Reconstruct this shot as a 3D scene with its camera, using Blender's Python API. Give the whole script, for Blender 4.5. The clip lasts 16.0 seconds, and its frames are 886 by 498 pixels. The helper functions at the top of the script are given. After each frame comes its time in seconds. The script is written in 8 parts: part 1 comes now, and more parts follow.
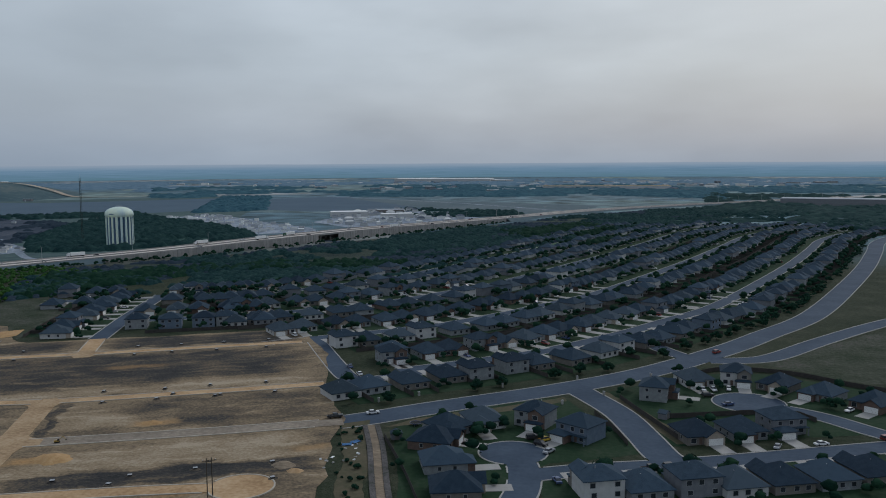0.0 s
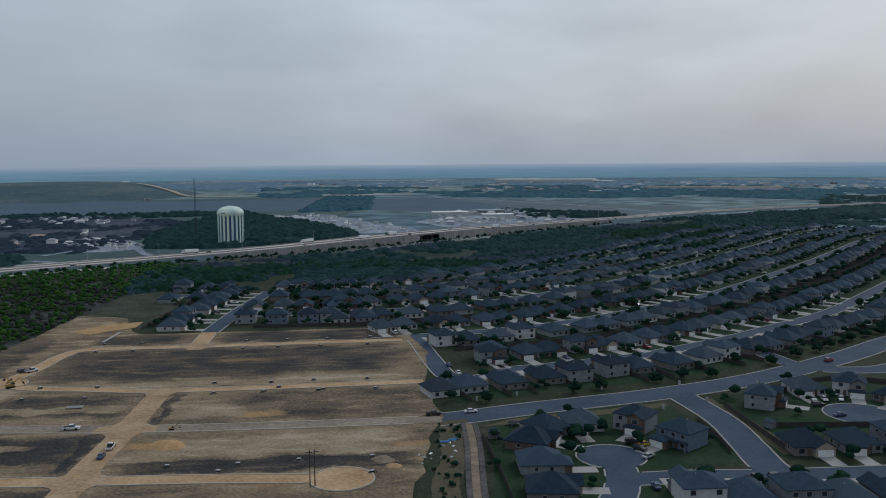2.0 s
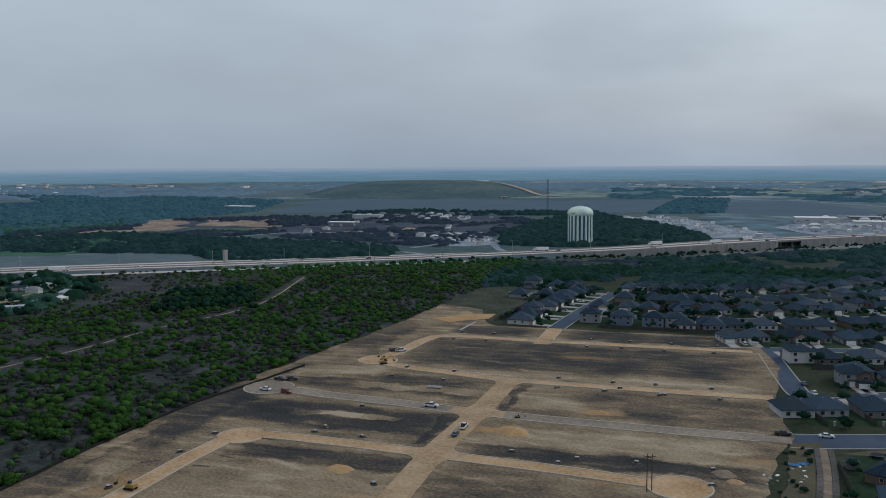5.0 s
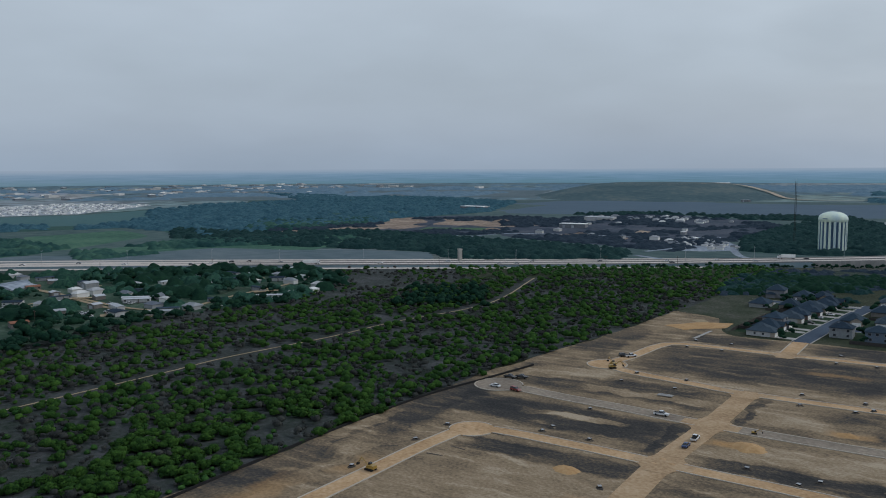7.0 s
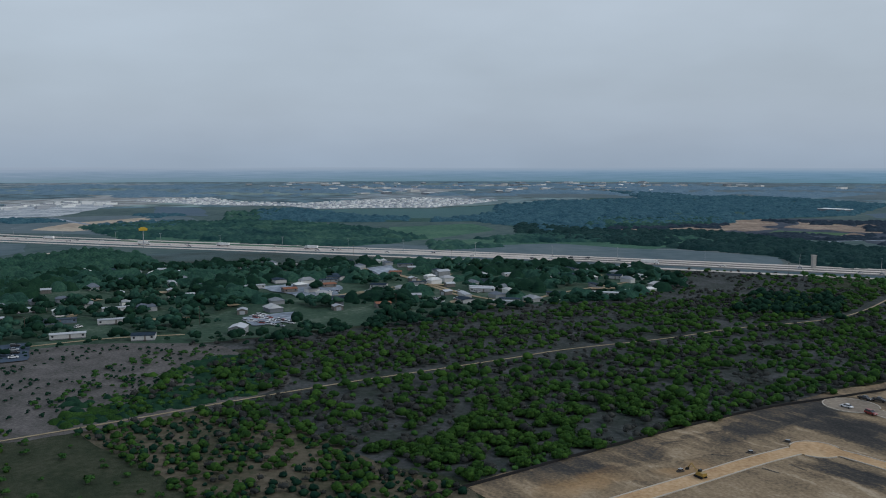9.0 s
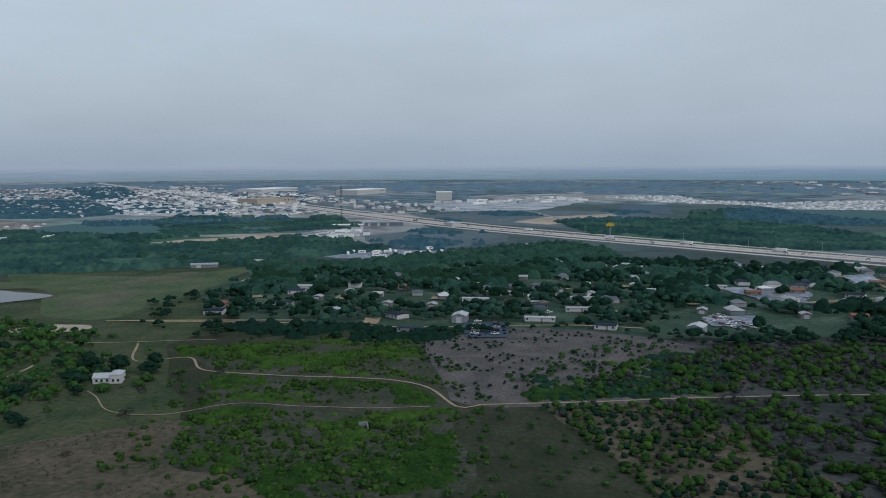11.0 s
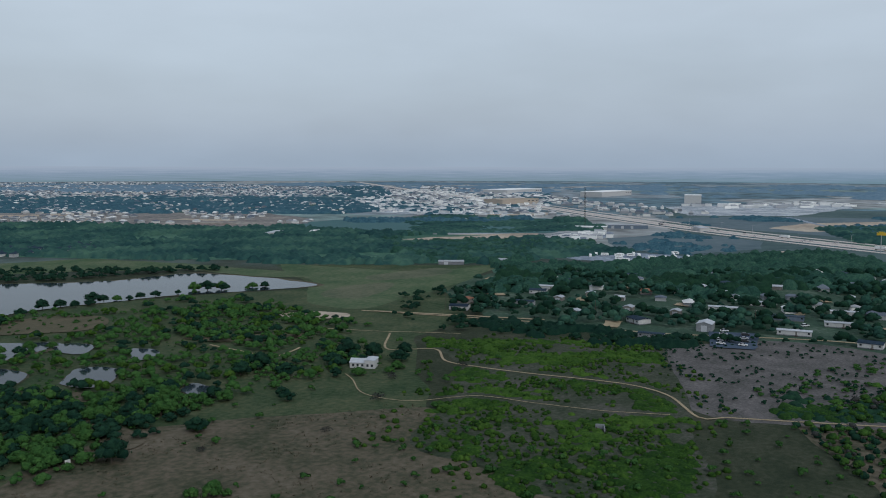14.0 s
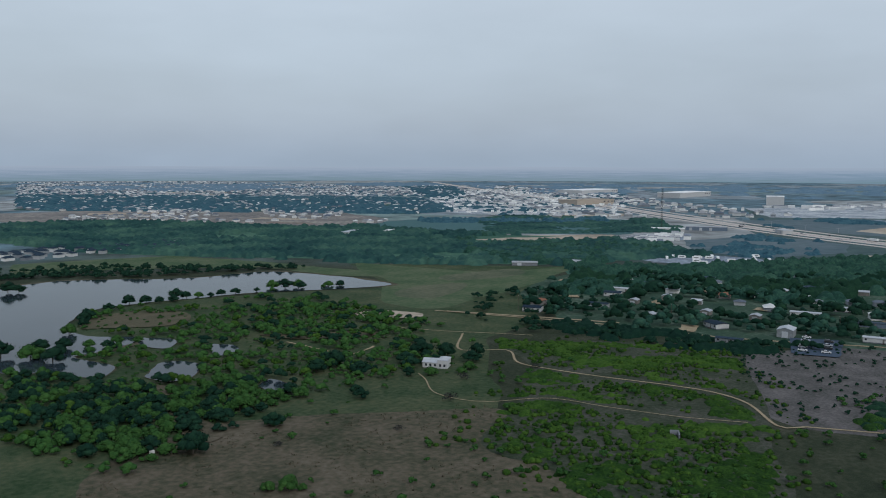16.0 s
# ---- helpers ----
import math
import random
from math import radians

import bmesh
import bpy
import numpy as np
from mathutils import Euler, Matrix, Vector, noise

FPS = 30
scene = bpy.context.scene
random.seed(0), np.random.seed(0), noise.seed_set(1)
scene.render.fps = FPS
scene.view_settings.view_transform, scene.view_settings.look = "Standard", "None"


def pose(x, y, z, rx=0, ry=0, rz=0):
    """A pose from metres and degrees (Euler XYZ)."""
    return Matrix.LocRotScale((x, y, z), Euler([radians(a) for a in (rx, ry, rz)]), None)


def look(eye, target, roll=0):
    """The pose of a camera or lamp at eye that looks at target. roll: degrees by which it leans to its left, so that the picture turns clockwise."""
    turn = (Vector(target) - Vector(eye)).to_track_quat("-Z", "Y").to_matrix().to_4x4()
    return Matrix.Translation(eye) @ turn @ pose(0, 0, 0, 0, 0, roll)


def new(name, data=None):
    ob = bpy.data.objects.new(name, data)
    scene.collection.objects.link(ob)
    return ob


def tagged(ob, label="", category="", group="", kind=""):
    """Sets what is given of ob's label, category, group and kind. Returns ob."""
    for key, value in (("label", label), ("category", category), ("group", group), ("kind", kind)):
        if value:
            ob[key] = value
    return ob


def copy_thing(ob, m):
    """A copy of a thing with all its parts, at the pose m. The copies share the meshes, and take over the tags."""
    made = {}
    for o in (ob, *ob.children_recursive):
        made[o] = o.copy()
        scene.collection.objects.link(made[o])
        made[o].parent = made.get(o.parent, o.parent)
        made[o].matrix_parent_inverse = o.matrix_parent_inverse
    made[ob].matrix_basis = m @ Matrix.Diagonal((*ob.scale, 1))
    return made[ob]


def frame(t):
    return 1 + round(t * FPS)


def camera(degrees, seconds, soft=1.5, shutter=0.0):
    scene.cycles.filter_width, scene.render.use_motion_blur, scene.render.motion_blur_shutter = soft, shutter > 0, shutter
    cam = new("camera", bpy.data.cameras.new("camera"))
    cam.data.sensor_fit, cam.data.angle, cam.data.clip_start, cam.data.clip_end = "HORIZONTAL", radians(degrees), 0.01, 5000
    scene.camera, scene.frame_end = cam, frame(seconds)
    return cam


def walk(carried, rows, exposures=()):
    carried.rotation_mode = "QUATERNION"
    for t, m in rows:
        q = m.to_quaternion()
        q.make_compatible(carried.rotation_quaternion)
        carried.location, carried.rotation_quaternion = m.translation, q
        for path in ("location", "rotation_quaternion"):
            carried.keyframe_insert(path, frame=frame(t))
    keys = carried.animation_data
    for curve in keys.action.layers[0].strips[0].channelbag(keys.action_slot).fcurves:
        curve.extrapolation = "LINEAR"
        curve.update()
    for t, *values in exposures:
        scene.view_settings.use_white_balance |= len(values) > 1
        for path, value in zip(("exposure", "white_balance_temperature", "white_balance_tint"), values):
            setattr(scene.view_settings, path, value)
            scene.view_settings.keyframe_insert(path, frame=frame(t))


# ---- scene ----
# ---- camera and its path ----
ROWS = [
    (0.0, -0.00, 0.00, 90.00, 11.21, -5.87, 0.34),
    (0.5, 0.25, -0.21, 89.93, 12.35, -5.87, 0.38),
    (1.0, 0.39, -0.65, 89.97, 13.87, -5.82, 0.39),
    (1.5, 0.58, -1.17, 90.04, 16.48, -5.81, 0.40),
    (2.0, 0.86, -1.65, 90.11, 18.01, -5.79, 0.42),
    (2.5, 1.13, -2.11, 90.23, 20.43, -5.74, 0.44),
    (3.0, 1.42, -2.61, 90.50, 24.21, -5.70, 0.44),
    (3.5, 1.78, -3.38, 90.81, 28.10, -5.72, 0.38),
    (4.0, 2.22, -4.21, 91.03, 31.63, -5.67, 0.39),
    (4.5, 2.87, -5.02, 91.32, 36.31, -5.67, 0.36),
    (5.0, 3.51, -5.85, 91.59, 41.25, -5.65, 0.27),
    (7.5, 6.38, -8.82, 92.68, 61.41, -5.52, 0.19),
    (8.0, 7.32, -9.21, 92.91, 66.74, -5.56, 0.10),
    (8.5, 8.80, -9.58, 93.09, 72.10, -5.61, 0.03),
    (9.0, 10.66, -9.87, 93.29, 79.44, -5.64, -0.02),
    (9.5, 12.71, -9.89, 93.57, 87.05, -5.69, -0.03),
    (10.0, 14.76, -9.91, 93.72, 94.84, -5.74, -0.07),
    (10.2, 15.43, -9.82, 93.78, 98.08, -5.75, -0.04),
    (12.3, 20.63, -7.66, 94.38, 121.62, -5.72, 0.02),
    (12.5, 20.94, -7.56, 94.43, 122.14, -5.71, -0.06),
    (13.0, 21.35, -7.44, 94.47, 123.19, -5.67, -0.08),
    (13.5, 21.68, -7.27, 94.51, 124.61, -5.66, -0.11),
    (14.0, 22.01, -7.04, 94.63, 126.33, -5.69, -0.13),
    (14.5, 22.37, -6.80, 94.88, 128.15, -5.72, -0.17),
    (15.0, 22.73, -6.48, 95.11, 129.92, -5.71, -0.18),
    (15.5, 22.90, -6.18, 95.26, 130.72, -5.70, -0.15),
    (16.0, 23.01, -6.13, 95.36, 131.31, -5.71, -0.17),
]
cam = camera(55.02, 16.0, soft=1.0)
walk(cam, [(t, pose(x, y, z, 90 + p, r, w)) for t, x, y, z, w, p, r in ROWS],
     exposures=[(0.0, -0.22), (3.5, -0.15), (8.0, -0.03), (16.0, 0.08)])

# ---- sky, sun ----
SUN_AZ, SUN_EL = -24.0, 38.0          # degrees: azimuth left of +y, height


def build_world():
    w = bpy.data.worlds.new("overcast")
    scene.world = w
    w.use_nodes = True
    nt = w.node_tree
    nt.nodes.clear()
    N, K = nt.nodes.new, nt.links.new
    out, bg = N("ShaderNodeOutputWorld"), N("ShaderNodeBackground")
    sky = N("ShaderNodeTexSky")
    sky.sky_type, sky.sun_disc = "NISHITA", False
    sky.sun_elevation, sky.sun_rotation = radians(SUN_EL), radians(-SUN_AZ)
    sky.air_density, sky.dust_density = 1.5, 3.0
    sc = N("ShaderNodeVectorMath")
    sc.operation = "SCALE"
    K(sky.outputs[0], sc.inputs[0])
    sc.inputs["Scale"].default_value = 0.02
    tc = N("ShaderNodeTexCoord")
    sep = N("ShaderNodeSeparateXYZ")
    K(tc.outputs["Generated"], sep.inputs[0])
    ramp = N("ShaderNodeValToRGB")
    K(sep.outputs["Z"], ramp.inputs[0])
    e = ramp.color_ramp.elements
    e[0].position, e[0].color = 0.0, (0.305, 0.385, 0.495, 1)
    e[1].position, e[1].color = 1.0, (0.45, 0.53, 0.67, 1)
    m = e.new(0.09)
    m.color = (0.36, 0.435, 0.54, 1)
    m = e.new(0.22)
    m.color = (0.445, 0.51, 0.595, 1)
    # cloud cover: flattened noise in two sizes
    mp = N("ShaderNodeMapping")
    mp.inputs["Scale"].default_value = (1.0, 1.0, 3.2)
    K(tc.outputs["Generated"], mp.inputs[0])
    n1, n2 = N("ShaderNodeTexNoise"), N("ShaderNodeTexNoise")
    for n, s, d in ((n1, 2.3, 3.0), (n2, 7.5, 5.0)):
        n.inputs["Scale"].default_value = s
        n.inputs["Detail"].default_value = d
        K(mp.outputs[0], n.inputs[0])
    a = N("ShaderNodeMath")
    a.operation = "MULTIPLY_ADD"
    K(n1.outputs[0], a.inputs[0])
    a.inputs[1].default_value = 0.30
    b = N("ShaderNodeMath")
    b.operation = "MULTIPLY_ADD"
    K(n2.outputs[0], b.inputs[0])
    b.inputs[1].default_value = 0.16
    b.inputs[2].default_value = 0.77
    K(b.outputs[0], a.inputs[2])
    mul = N("ShaderNodeVectorMath")
    mul.operation = "SCALE"
    K(ramp.outputs[0], mul.inputs[0])
    K(a.outputs[0], mul.inputs["Scale"])
    # a brighter patch of cloud, set away from the sun to fit the camera's view
    dot = N("ShaderNodeVectorMath")
    dot.operation = "DOT_PRODUCT"
    az, el = radians(SUN_AZ + 34), radians(20)
    K(tc.outputs["Generated"], dot.inputs[0])
    dot.inputs[1].default_value = (-math.sin(az) * math.cos(el), math.cos(az) * math.cos(el), math.sin(el))
    gl = N("ShaderNodeMapRange")
    gl.interpolation_type = "SMOOTHSTEP"
    gl.inputs["From Min"].default_value, gl.inputs["From Max"].default_value = 0.80, 1.0
    gl.inputs["To Max"].default_value = 0.07
    K(dot.outputs["Value"], gl.inputs["Value"])
    n3 = N("ShaderNodeTexNoise")
    n3.inputs["Scale"].default_value, n3.inputs["Detail"].default_value = 4.0, 4.0
    K(mp.outputs[0], n3.inputs[0])
    br = N("ShaderNodeMapRange")
    br.inputs["From Min"].default_value, br.inputs["From Max"].default_value = 0.36, 0.64
    br.inputs["To Min"].default_value, br.inputs["To Max"].default_value = 0.0, 1.4
    br.clamp = False
    K(n3.outputs[0], br.inputs["Value"])
    gb = N("ShaderNodeMath")
    gb.operation = "MULTIPLY"
    K(gl.outputs[0], gb.inputs[0])
    K(br.outputs[0], gb.inputs[1])
    warm = N("ShaderNodeVectorMath")
    warm.operation = "SCALE"
    warm.inputs[0].default_value = (0.88, 0.95, 0.99)
    K(gb.outputs[0], warm.inputs["Scale"])
    s1, s2 = N("ShaderNodeVectorMath"), N("ShaderNodeVectorMath")
    K(mul.outputs[0], s1.inputs[0])
    K(warm.outputs[0], s1.inputs[1])
    K(s1.outputs[0], s2.inputs[0])
    K(sc.outputs[0], s2.inputs[1])
    K(s2.outputs[0], bg.inputs[0])
    bg.inputs[1].default_value = 0.95
    K(bg.outputs[0], out.inputs[0])


build_world()
lamp = bpy.data.lights.new("sun", "SUN")
lamp.energy, lamp.angle, lamp.color = 1.0, radians(20), (0.97, 0.98, 1.0)
sun = new("sun", lamp)
_az, _el = radians(SUN_AZ), radians(SUN_EL)
sun.matrix_world = look((-math.sin(_az) * math.cos(_el) * 300, math.cos(_az) * math.cos(_el) * 300, math.sin(_el) * 300), (0, 0, 0))


# ---- materials ----
def material(name, colors, scale=0.5, rough=0.9, bump=0.3, bump_scale=6.0, rand=0.0, metal=0.0, stretch=(1, 1, 1), turn=0.0,
             island=0.0, spec=0.1, contrast=(0.3, 0.7), fine=0.35):
    """Two scales of noise run through a ramp of colours, with fine relief; metres throughout."""
    m = bpy.data.materials.new(name)
    m.use_nodes = True
    nt = m.node_tree
    N, K = nt.nodes.new, nt.links.new
    bs = nt.nodes["Principled BSDF"]
    geo = N("ShaderNodeNewGeometry")
    mp = N("ShaderNodeMapping")
    mp.inputs["Scale"].default_value = stretch
    mp.inputs["Rotation"].default_value = (0, 0, radians(turn))
    K(geo.outputs["Position"], mp.inputs[0])
    big, small = N("ShaderNodeTexNoise"), N("ShaderNodeTexNoise")
    for n, s, d in ((big, scale, 4.0), (small, scale * 9, 5.0)):
        n.inputs["Scale"].default_value, n.inputs["Detail"].default_value = s, d
        K(mp.outputs[0], n.inputs[0])
    mx = N("ShaderNodeMix")
    mx.inputs["Factor"].default_value = fine
    K(big.outputs[0], mx.inputs["A"])
    K(small.outputs[0], mx.inputs["B"])
    val = mx.outputs["Result"]
    for amount, kind in ((rand, "obj"), (island, "isl")):
        if amount:
            src = N("ShaderNodeObjectInfo").outputs["Random"] if kind == "obj" else geo.outputs["Random Per Island"]
            ad = N("ShaderNodeMath")
            ad.operation = "MULTIPLY_ADD"
            K(src, ad.inputs[0])
            ad.inputs[1].default_value = amount
            sb = N("ShaderNodeMath")
            sb.operation = "SUBTRACT"
            K(val, sb.inputs[0])
            sb.inputs[1].default_value = amount / 2
            K(sb.outputs[0], ad.inputs[2])
            val = ad.outputs[0]
    ramp = N("ShaderNodeValToRGB")
    el = ramp.color_ramp.elements
    lo, hi = contrast
    for i, c in enumerate(colors):
        p = lo + (hi - lo) * i / max(1, len(colors) - 1)
        q = el[i] if i < 2 and i < len(el) else el.new(p)
        q.position = p
        q.color = (*c, 1)
    if len(colors) == 1:
        el[1].color = (*colors[0], 1)
    K(val, ramp.inputs[0])
    K(ramp.outputs[0], bs.inputs["Base Color"])
    bs.inputs["Roughness"].default_value, bs.inputs["Metallic"].default_value = rough, metal
    bs.inputs["Specular IOR Level"].default_value = spec
    if bump:
        bn, bp = N("ShaderNodeTexNoise"), N("ShaderNodeBump")
        bn.inputs["Scale"].default_value, bn.inputs["Detail"].default_value = bump_scale, 4.0
        K(geo.outputs["Position"], bn.inputs[0])
        bp.inputs["Strength"].default_value, bp.inputs["Distance"].default_value = bump, (0.3 if bump < 0.8 else 0.8) / max(bump_scale, 0.3)
        K(bn.outputs[0], bp.inputs["Height"])
        K(bp.outputs[0], bs.inputs["Normal"])
    return m


ORIGIN = np.array((-178.0, 236.0))
EU, EV = np.array((0.914, 0.406)), np.array((-0.406, 0.914))


def soil_material():
    """Graded building land: dark stripped lots, paler scraped strips along them and spots of orange sand, all ragged."""
    m = bpy.data.materials.new("graded_soil")
    m.use_nodes = True
    nt = m.node_tree
    N, K = nt.nodes.new, nt.links.new
    bs = nt.nodes["Principled BSDF"]
    bs.inputs["Roughness"].default_value, bs.inputs["Specular IOR Level"].default_value = 0.95, 0.08

    def math_node(op, a, b):
        n = N("ShaderNodeMath")
        n.operation = op
        for k, v in enumerate((a, b)):
            if isinstance(v, (int, float)):
                n.inputs[k].default_value = v
            else:
                K(v, n.inputs[k])
        return n.outputs[0]

    def noise_node(vec, scale, detail, dim="3D"):
        n = N("ShaderNodeTexNoise")
        n.inputs["Scale"].default_value, n.inputs["Detail"].default_value = scale, detail
        K(vec, n.inputs["Vector"])
        return n

    geo = N("ShaderNodeNewGeometry")
    sub = N("ShaderNodeVectorMath")
    sub.operation = "SUBTRACT"
    K(geo.outputs["Position"], sub.inputs[0])
    sub.inputs[1].default_value = (*ORIGIN, 0)
    uv = []
    for e in (EU, EV):
        d = N("ShaderNodeVectorMath")
        d.operation = "DOT_PRODUCT"
        K(sub.outputs[0], d.inputs[0])
        d.inputs[1].default_value = (*e, 0)
        uv.append(d.outputs["Value"])
    wob = noise_node(geo.outputs["Position"], 0.09, 4.0)
    sw = N("ShaderNodeSeparateColor")
    K(wob.outputs["Color"], sw.inputs[0])
    u = math_node("ADD", uv[0], math_node("MULTIPLY", math_node("SUBTRACT", sw.outputs[0], 0.5), 18.0))
    v = math_node("ADD", uv[1], math_node("MULTIPLY", math_node("SUBTRACT", sw.outputs[1], 0.5), 11.0))

    def zone(u0, v0, ru, rv, amount, soft=0.45):
        a = math_node("DIVIDE", math_node("ABSOLUTE", math_node("SUBTRACT", u, u0), 0.0), ru)
        b = math_node("DIVIDE", math_node("ABSOLUTE", math_node("SUBTRACT", v, v0), 0.0), rv)
        r = N("ShaderNodeMapRange")
        r.interpolation_type = "SMOOTHSTEP"
        K(math_node("MAXIMUM", a, b), r.inputs["Value"])
        r.inputs["From Min"].default_value, r.inputs["From Max"].default_value = 1 - soft, 1 + soft * .5
        r.inputs["To Min"].default_value, r.inputs["To Max"].default_value = amount, 0.0
        return r.outputs[0]

    flat = N("ShaderNodeCombineXYZ")
    K(math_node("MULTIPLY", u, 0.22), flat.inputs[0])
    K(v, flat.inputs[1])
    blot = noise_node(geo.outputs["Position"], 0.05, 6.0)
    streak = noise_node(flat.outputs[0], 0.22, 6.0)
    grain = noise_node(geo.outputs["Position"], 0.9, 6.0)
    val = math_node("ADD", math_node("MULTIPLY", blot.outputs[0], 0.62), math_node("MULTIPLY", streak.outputs[0], 0.42))
    val = math_node("ADD", val, math_node("MULTIPLY", grain.outputs[0], 0.50))
    scr = N("ShaderNodeMapRange")
    scr.inputs["From Min"].default_value, scr.inputs["From Max"].default_value = 0.58, 0.70
    scr.inputs["To Max"].default_value = 0.14
    K(streak.outputs[0], scr.inputs["Value"])
    val = math_node("ADD", val, scr.outputs[0])
    val = math_node("SUBTRACT", val, 0.11)
    for q in ((-64, -16, 46, 15, -.20), (-60, 34, 42, 14, -.16), (56, 28, 34, 18, -.10), (11, 100, 80, 30, -.17), (-44, 157, 22, 13, -.16), (43, 157, 48, 13, -.18), (41, -37, 44, 6, -.22),
              (41, -19, 44, 10, .10), (28, -95, 32, 34, -.10), (-100, 46, 14, 14, -.13), (-46, 29, 27, 5, .20), (-52, -13, 15, 3, .24), (18, 22, 22, 9, .10), (62, 72, 28, 7, .10), (-112, -20, 11, 44, -.15),
              (-108, 34, 10, 20, -.04), (-98, 110, 12, 60, -.12), (-85, 50, 20, 8, .14), (-20, -20, 3, 18, -.14), (-3, 28, 3, 20, -.16), (-48, -58, 34, 7, -.16), (20, 63, 80, 5, .08), (-50, -90, 34, 28, .05), (-114, -100, 11, 44, -.12),
              (-98, 62, 12, 34, .12), (-88, 42, 22, 7, .14), (-114, 116, 6, 24, .06), (-119, -62, 4, 26, .13), (-108, -72, 5, 20, .08), (-66, -14, 13, 3, .12), (-104, -92, 4, 16, .08)):
        val = math_node("ADD", val, zone(q[0], q[1], q[2], q[3], q[4] * 1.5, 0.3))
    ramp = N("ShaderNodeValToRGB")
    el = ramp.color_ramp.elements
    for i, (p, c) in enumerate(((0.22, (0.028, 0.029, 0.029)), (0.95, (0.35, 0.285, 0.20)), (0.38, (0.050, 0.047, 0.043)), (0.54, (0.116, 0.091, 0.063)), (0.72, (0.228, 0.170, 0.107)))):
        q = el[i] if i < 2 else el.new(p)
        q.position, q.color = p, (*c, 1)
    K(val, ramp.inputs[0])
    sand = 0.0
    for q in ((0, -16, 8, 4, .95), (31, 16, 8, 3, .75), (46, -52, 9, 4, .6), (14, 104, 14, 3, .5), (84, -22, 6, 3, .5), (-20, -88, 9, 4, .6), (-104, -130, 6, 16, .5), (-92, -96, 6, 10, .5), (-30, -108, 7, 5, .6)):
        z = zone(*q, soft=.8)
        sand = z if isinstance(sand, float) else math_node("MAXIMUM", sand, z)
    sand = math_node("MULTIPLY", sand, math_node("ADD", grain.outputs[0], 0.4))
    mx = N("ShaderNodeMix")
    mx.data_type = "RGBA"
    K(sand, mx.inputs["Factor"])
    K(ramp.outputs[0], mx.inputs["A"])
    mx.inputs["B"].default_value = (0.36, 0.215, 0.095, 1)
    K(mx.outputs["Result"], bs.inputs["Base Color"])
    bp = N("ShaderNodeBump")
    bp.inputs["Strength"].default_value, bp.inputs["Distance"].default_value = 0.9, 0.35
    K(math_node("ADD", grain.outputs[0], streak.outputs[0]), bp.inputs["Height"])
    K(bp.outputs[0], bs.inputs["Normal"])
    return m


def ground_material():
    """Rough grassland near by; beyond, a patchwork of woods, pasture and ploughed fields, tinted with painted haze."""
    m = material("grassland", [(0.014, 0.023, 0.012), (0.029, 0.038, 0.021), (0.062, 0.061, 0.042)], 0.05, 0.95, 0.8, 1.6, fine=0.5)
    nt = m.node_tree
    N, K = nt.nodes.new, nt.links.new
    bs = nt.nodes["Principled BSDF"]
    near = bs.inputs["Base Color"].links[0].from_socket
    geo = N("ShaderNodeNewGeometry")
    wob = N("ShaderNodeTexNoise")
    wob.inputs["Scale"].default_value, wob.inputs["Detail"].default_value = 0.004, 3.0
    K(geo.outputs["Position"], wob.inputs[0])
    mad = N("ShaderNodeVectorMath")
    mad.operation = "MULTIPLY_ADD"
    K(wob.outputs["Color"], mad.inputs[0])
    mad.inputs[1].default_value = (220, 220, 0)
    K(geo.outputs["Position"], mad.inputs[2])
    vor = N("ShaderNodeTexVoronoi")
    vor.inputs["Scale"].default_value = 1 / 420
    vor.inputs["Randomness"].default_value = 0.8
    K(mad.outputs[0], vor.inputs["Vector"])
    sep = N("ShaderNodeSeparateColor")
    K(vor.outputs["Color"], sep.inputs[0])
    fields = N("ShaderNodeValToRGB")
    fields.color_ramp.interpolation = "CONSTANT"
    el = fields.color_ramp.elements
    # pale blue-grey tints: distance haze is put into the field colours
    haze_tints = [(0.0, (0.085, 0.140, 0.165)), (0.26, (0.130, 0.185, 0.190)), (0.42, (0.098, 0.155, 0.180)), (0.58, (0.180, 0.215, 0.230)),
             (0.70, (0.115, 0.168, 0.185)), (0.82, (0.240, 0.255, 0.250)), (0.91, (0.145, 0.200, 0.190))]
    for i, (p, c) in enumerate(haze_tints):
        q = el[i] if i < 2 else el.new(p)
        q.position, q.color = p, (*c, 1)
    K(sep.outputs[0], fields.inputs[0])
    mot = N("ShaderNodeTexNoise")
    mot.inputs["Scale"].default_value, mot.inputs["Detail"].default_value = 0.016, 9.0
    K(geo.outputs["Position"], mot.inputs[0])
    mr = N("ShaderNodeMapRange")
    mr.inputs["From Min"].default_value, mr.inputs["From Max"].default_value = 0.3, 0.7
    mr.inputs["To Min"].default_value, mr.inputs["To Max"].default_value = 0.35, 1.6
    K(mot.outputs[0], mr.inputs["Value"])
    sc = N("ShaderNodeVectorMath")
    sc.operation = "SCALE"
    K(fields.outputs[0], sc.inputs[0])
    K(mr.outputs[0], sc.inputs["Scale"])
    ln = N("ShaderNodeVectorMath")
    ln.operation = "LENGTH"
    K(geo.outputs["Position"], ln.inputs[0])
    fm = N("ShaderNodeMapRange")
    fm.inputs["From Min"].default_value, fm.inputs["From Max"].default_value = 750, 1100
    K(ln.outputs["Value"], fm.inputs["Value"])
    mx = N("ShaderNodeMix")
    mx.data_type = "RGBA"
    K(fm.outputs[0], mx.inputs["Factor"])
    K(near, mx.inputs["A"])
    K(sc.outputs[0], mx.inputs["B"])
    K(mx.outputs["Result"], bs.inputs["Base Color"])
    return m


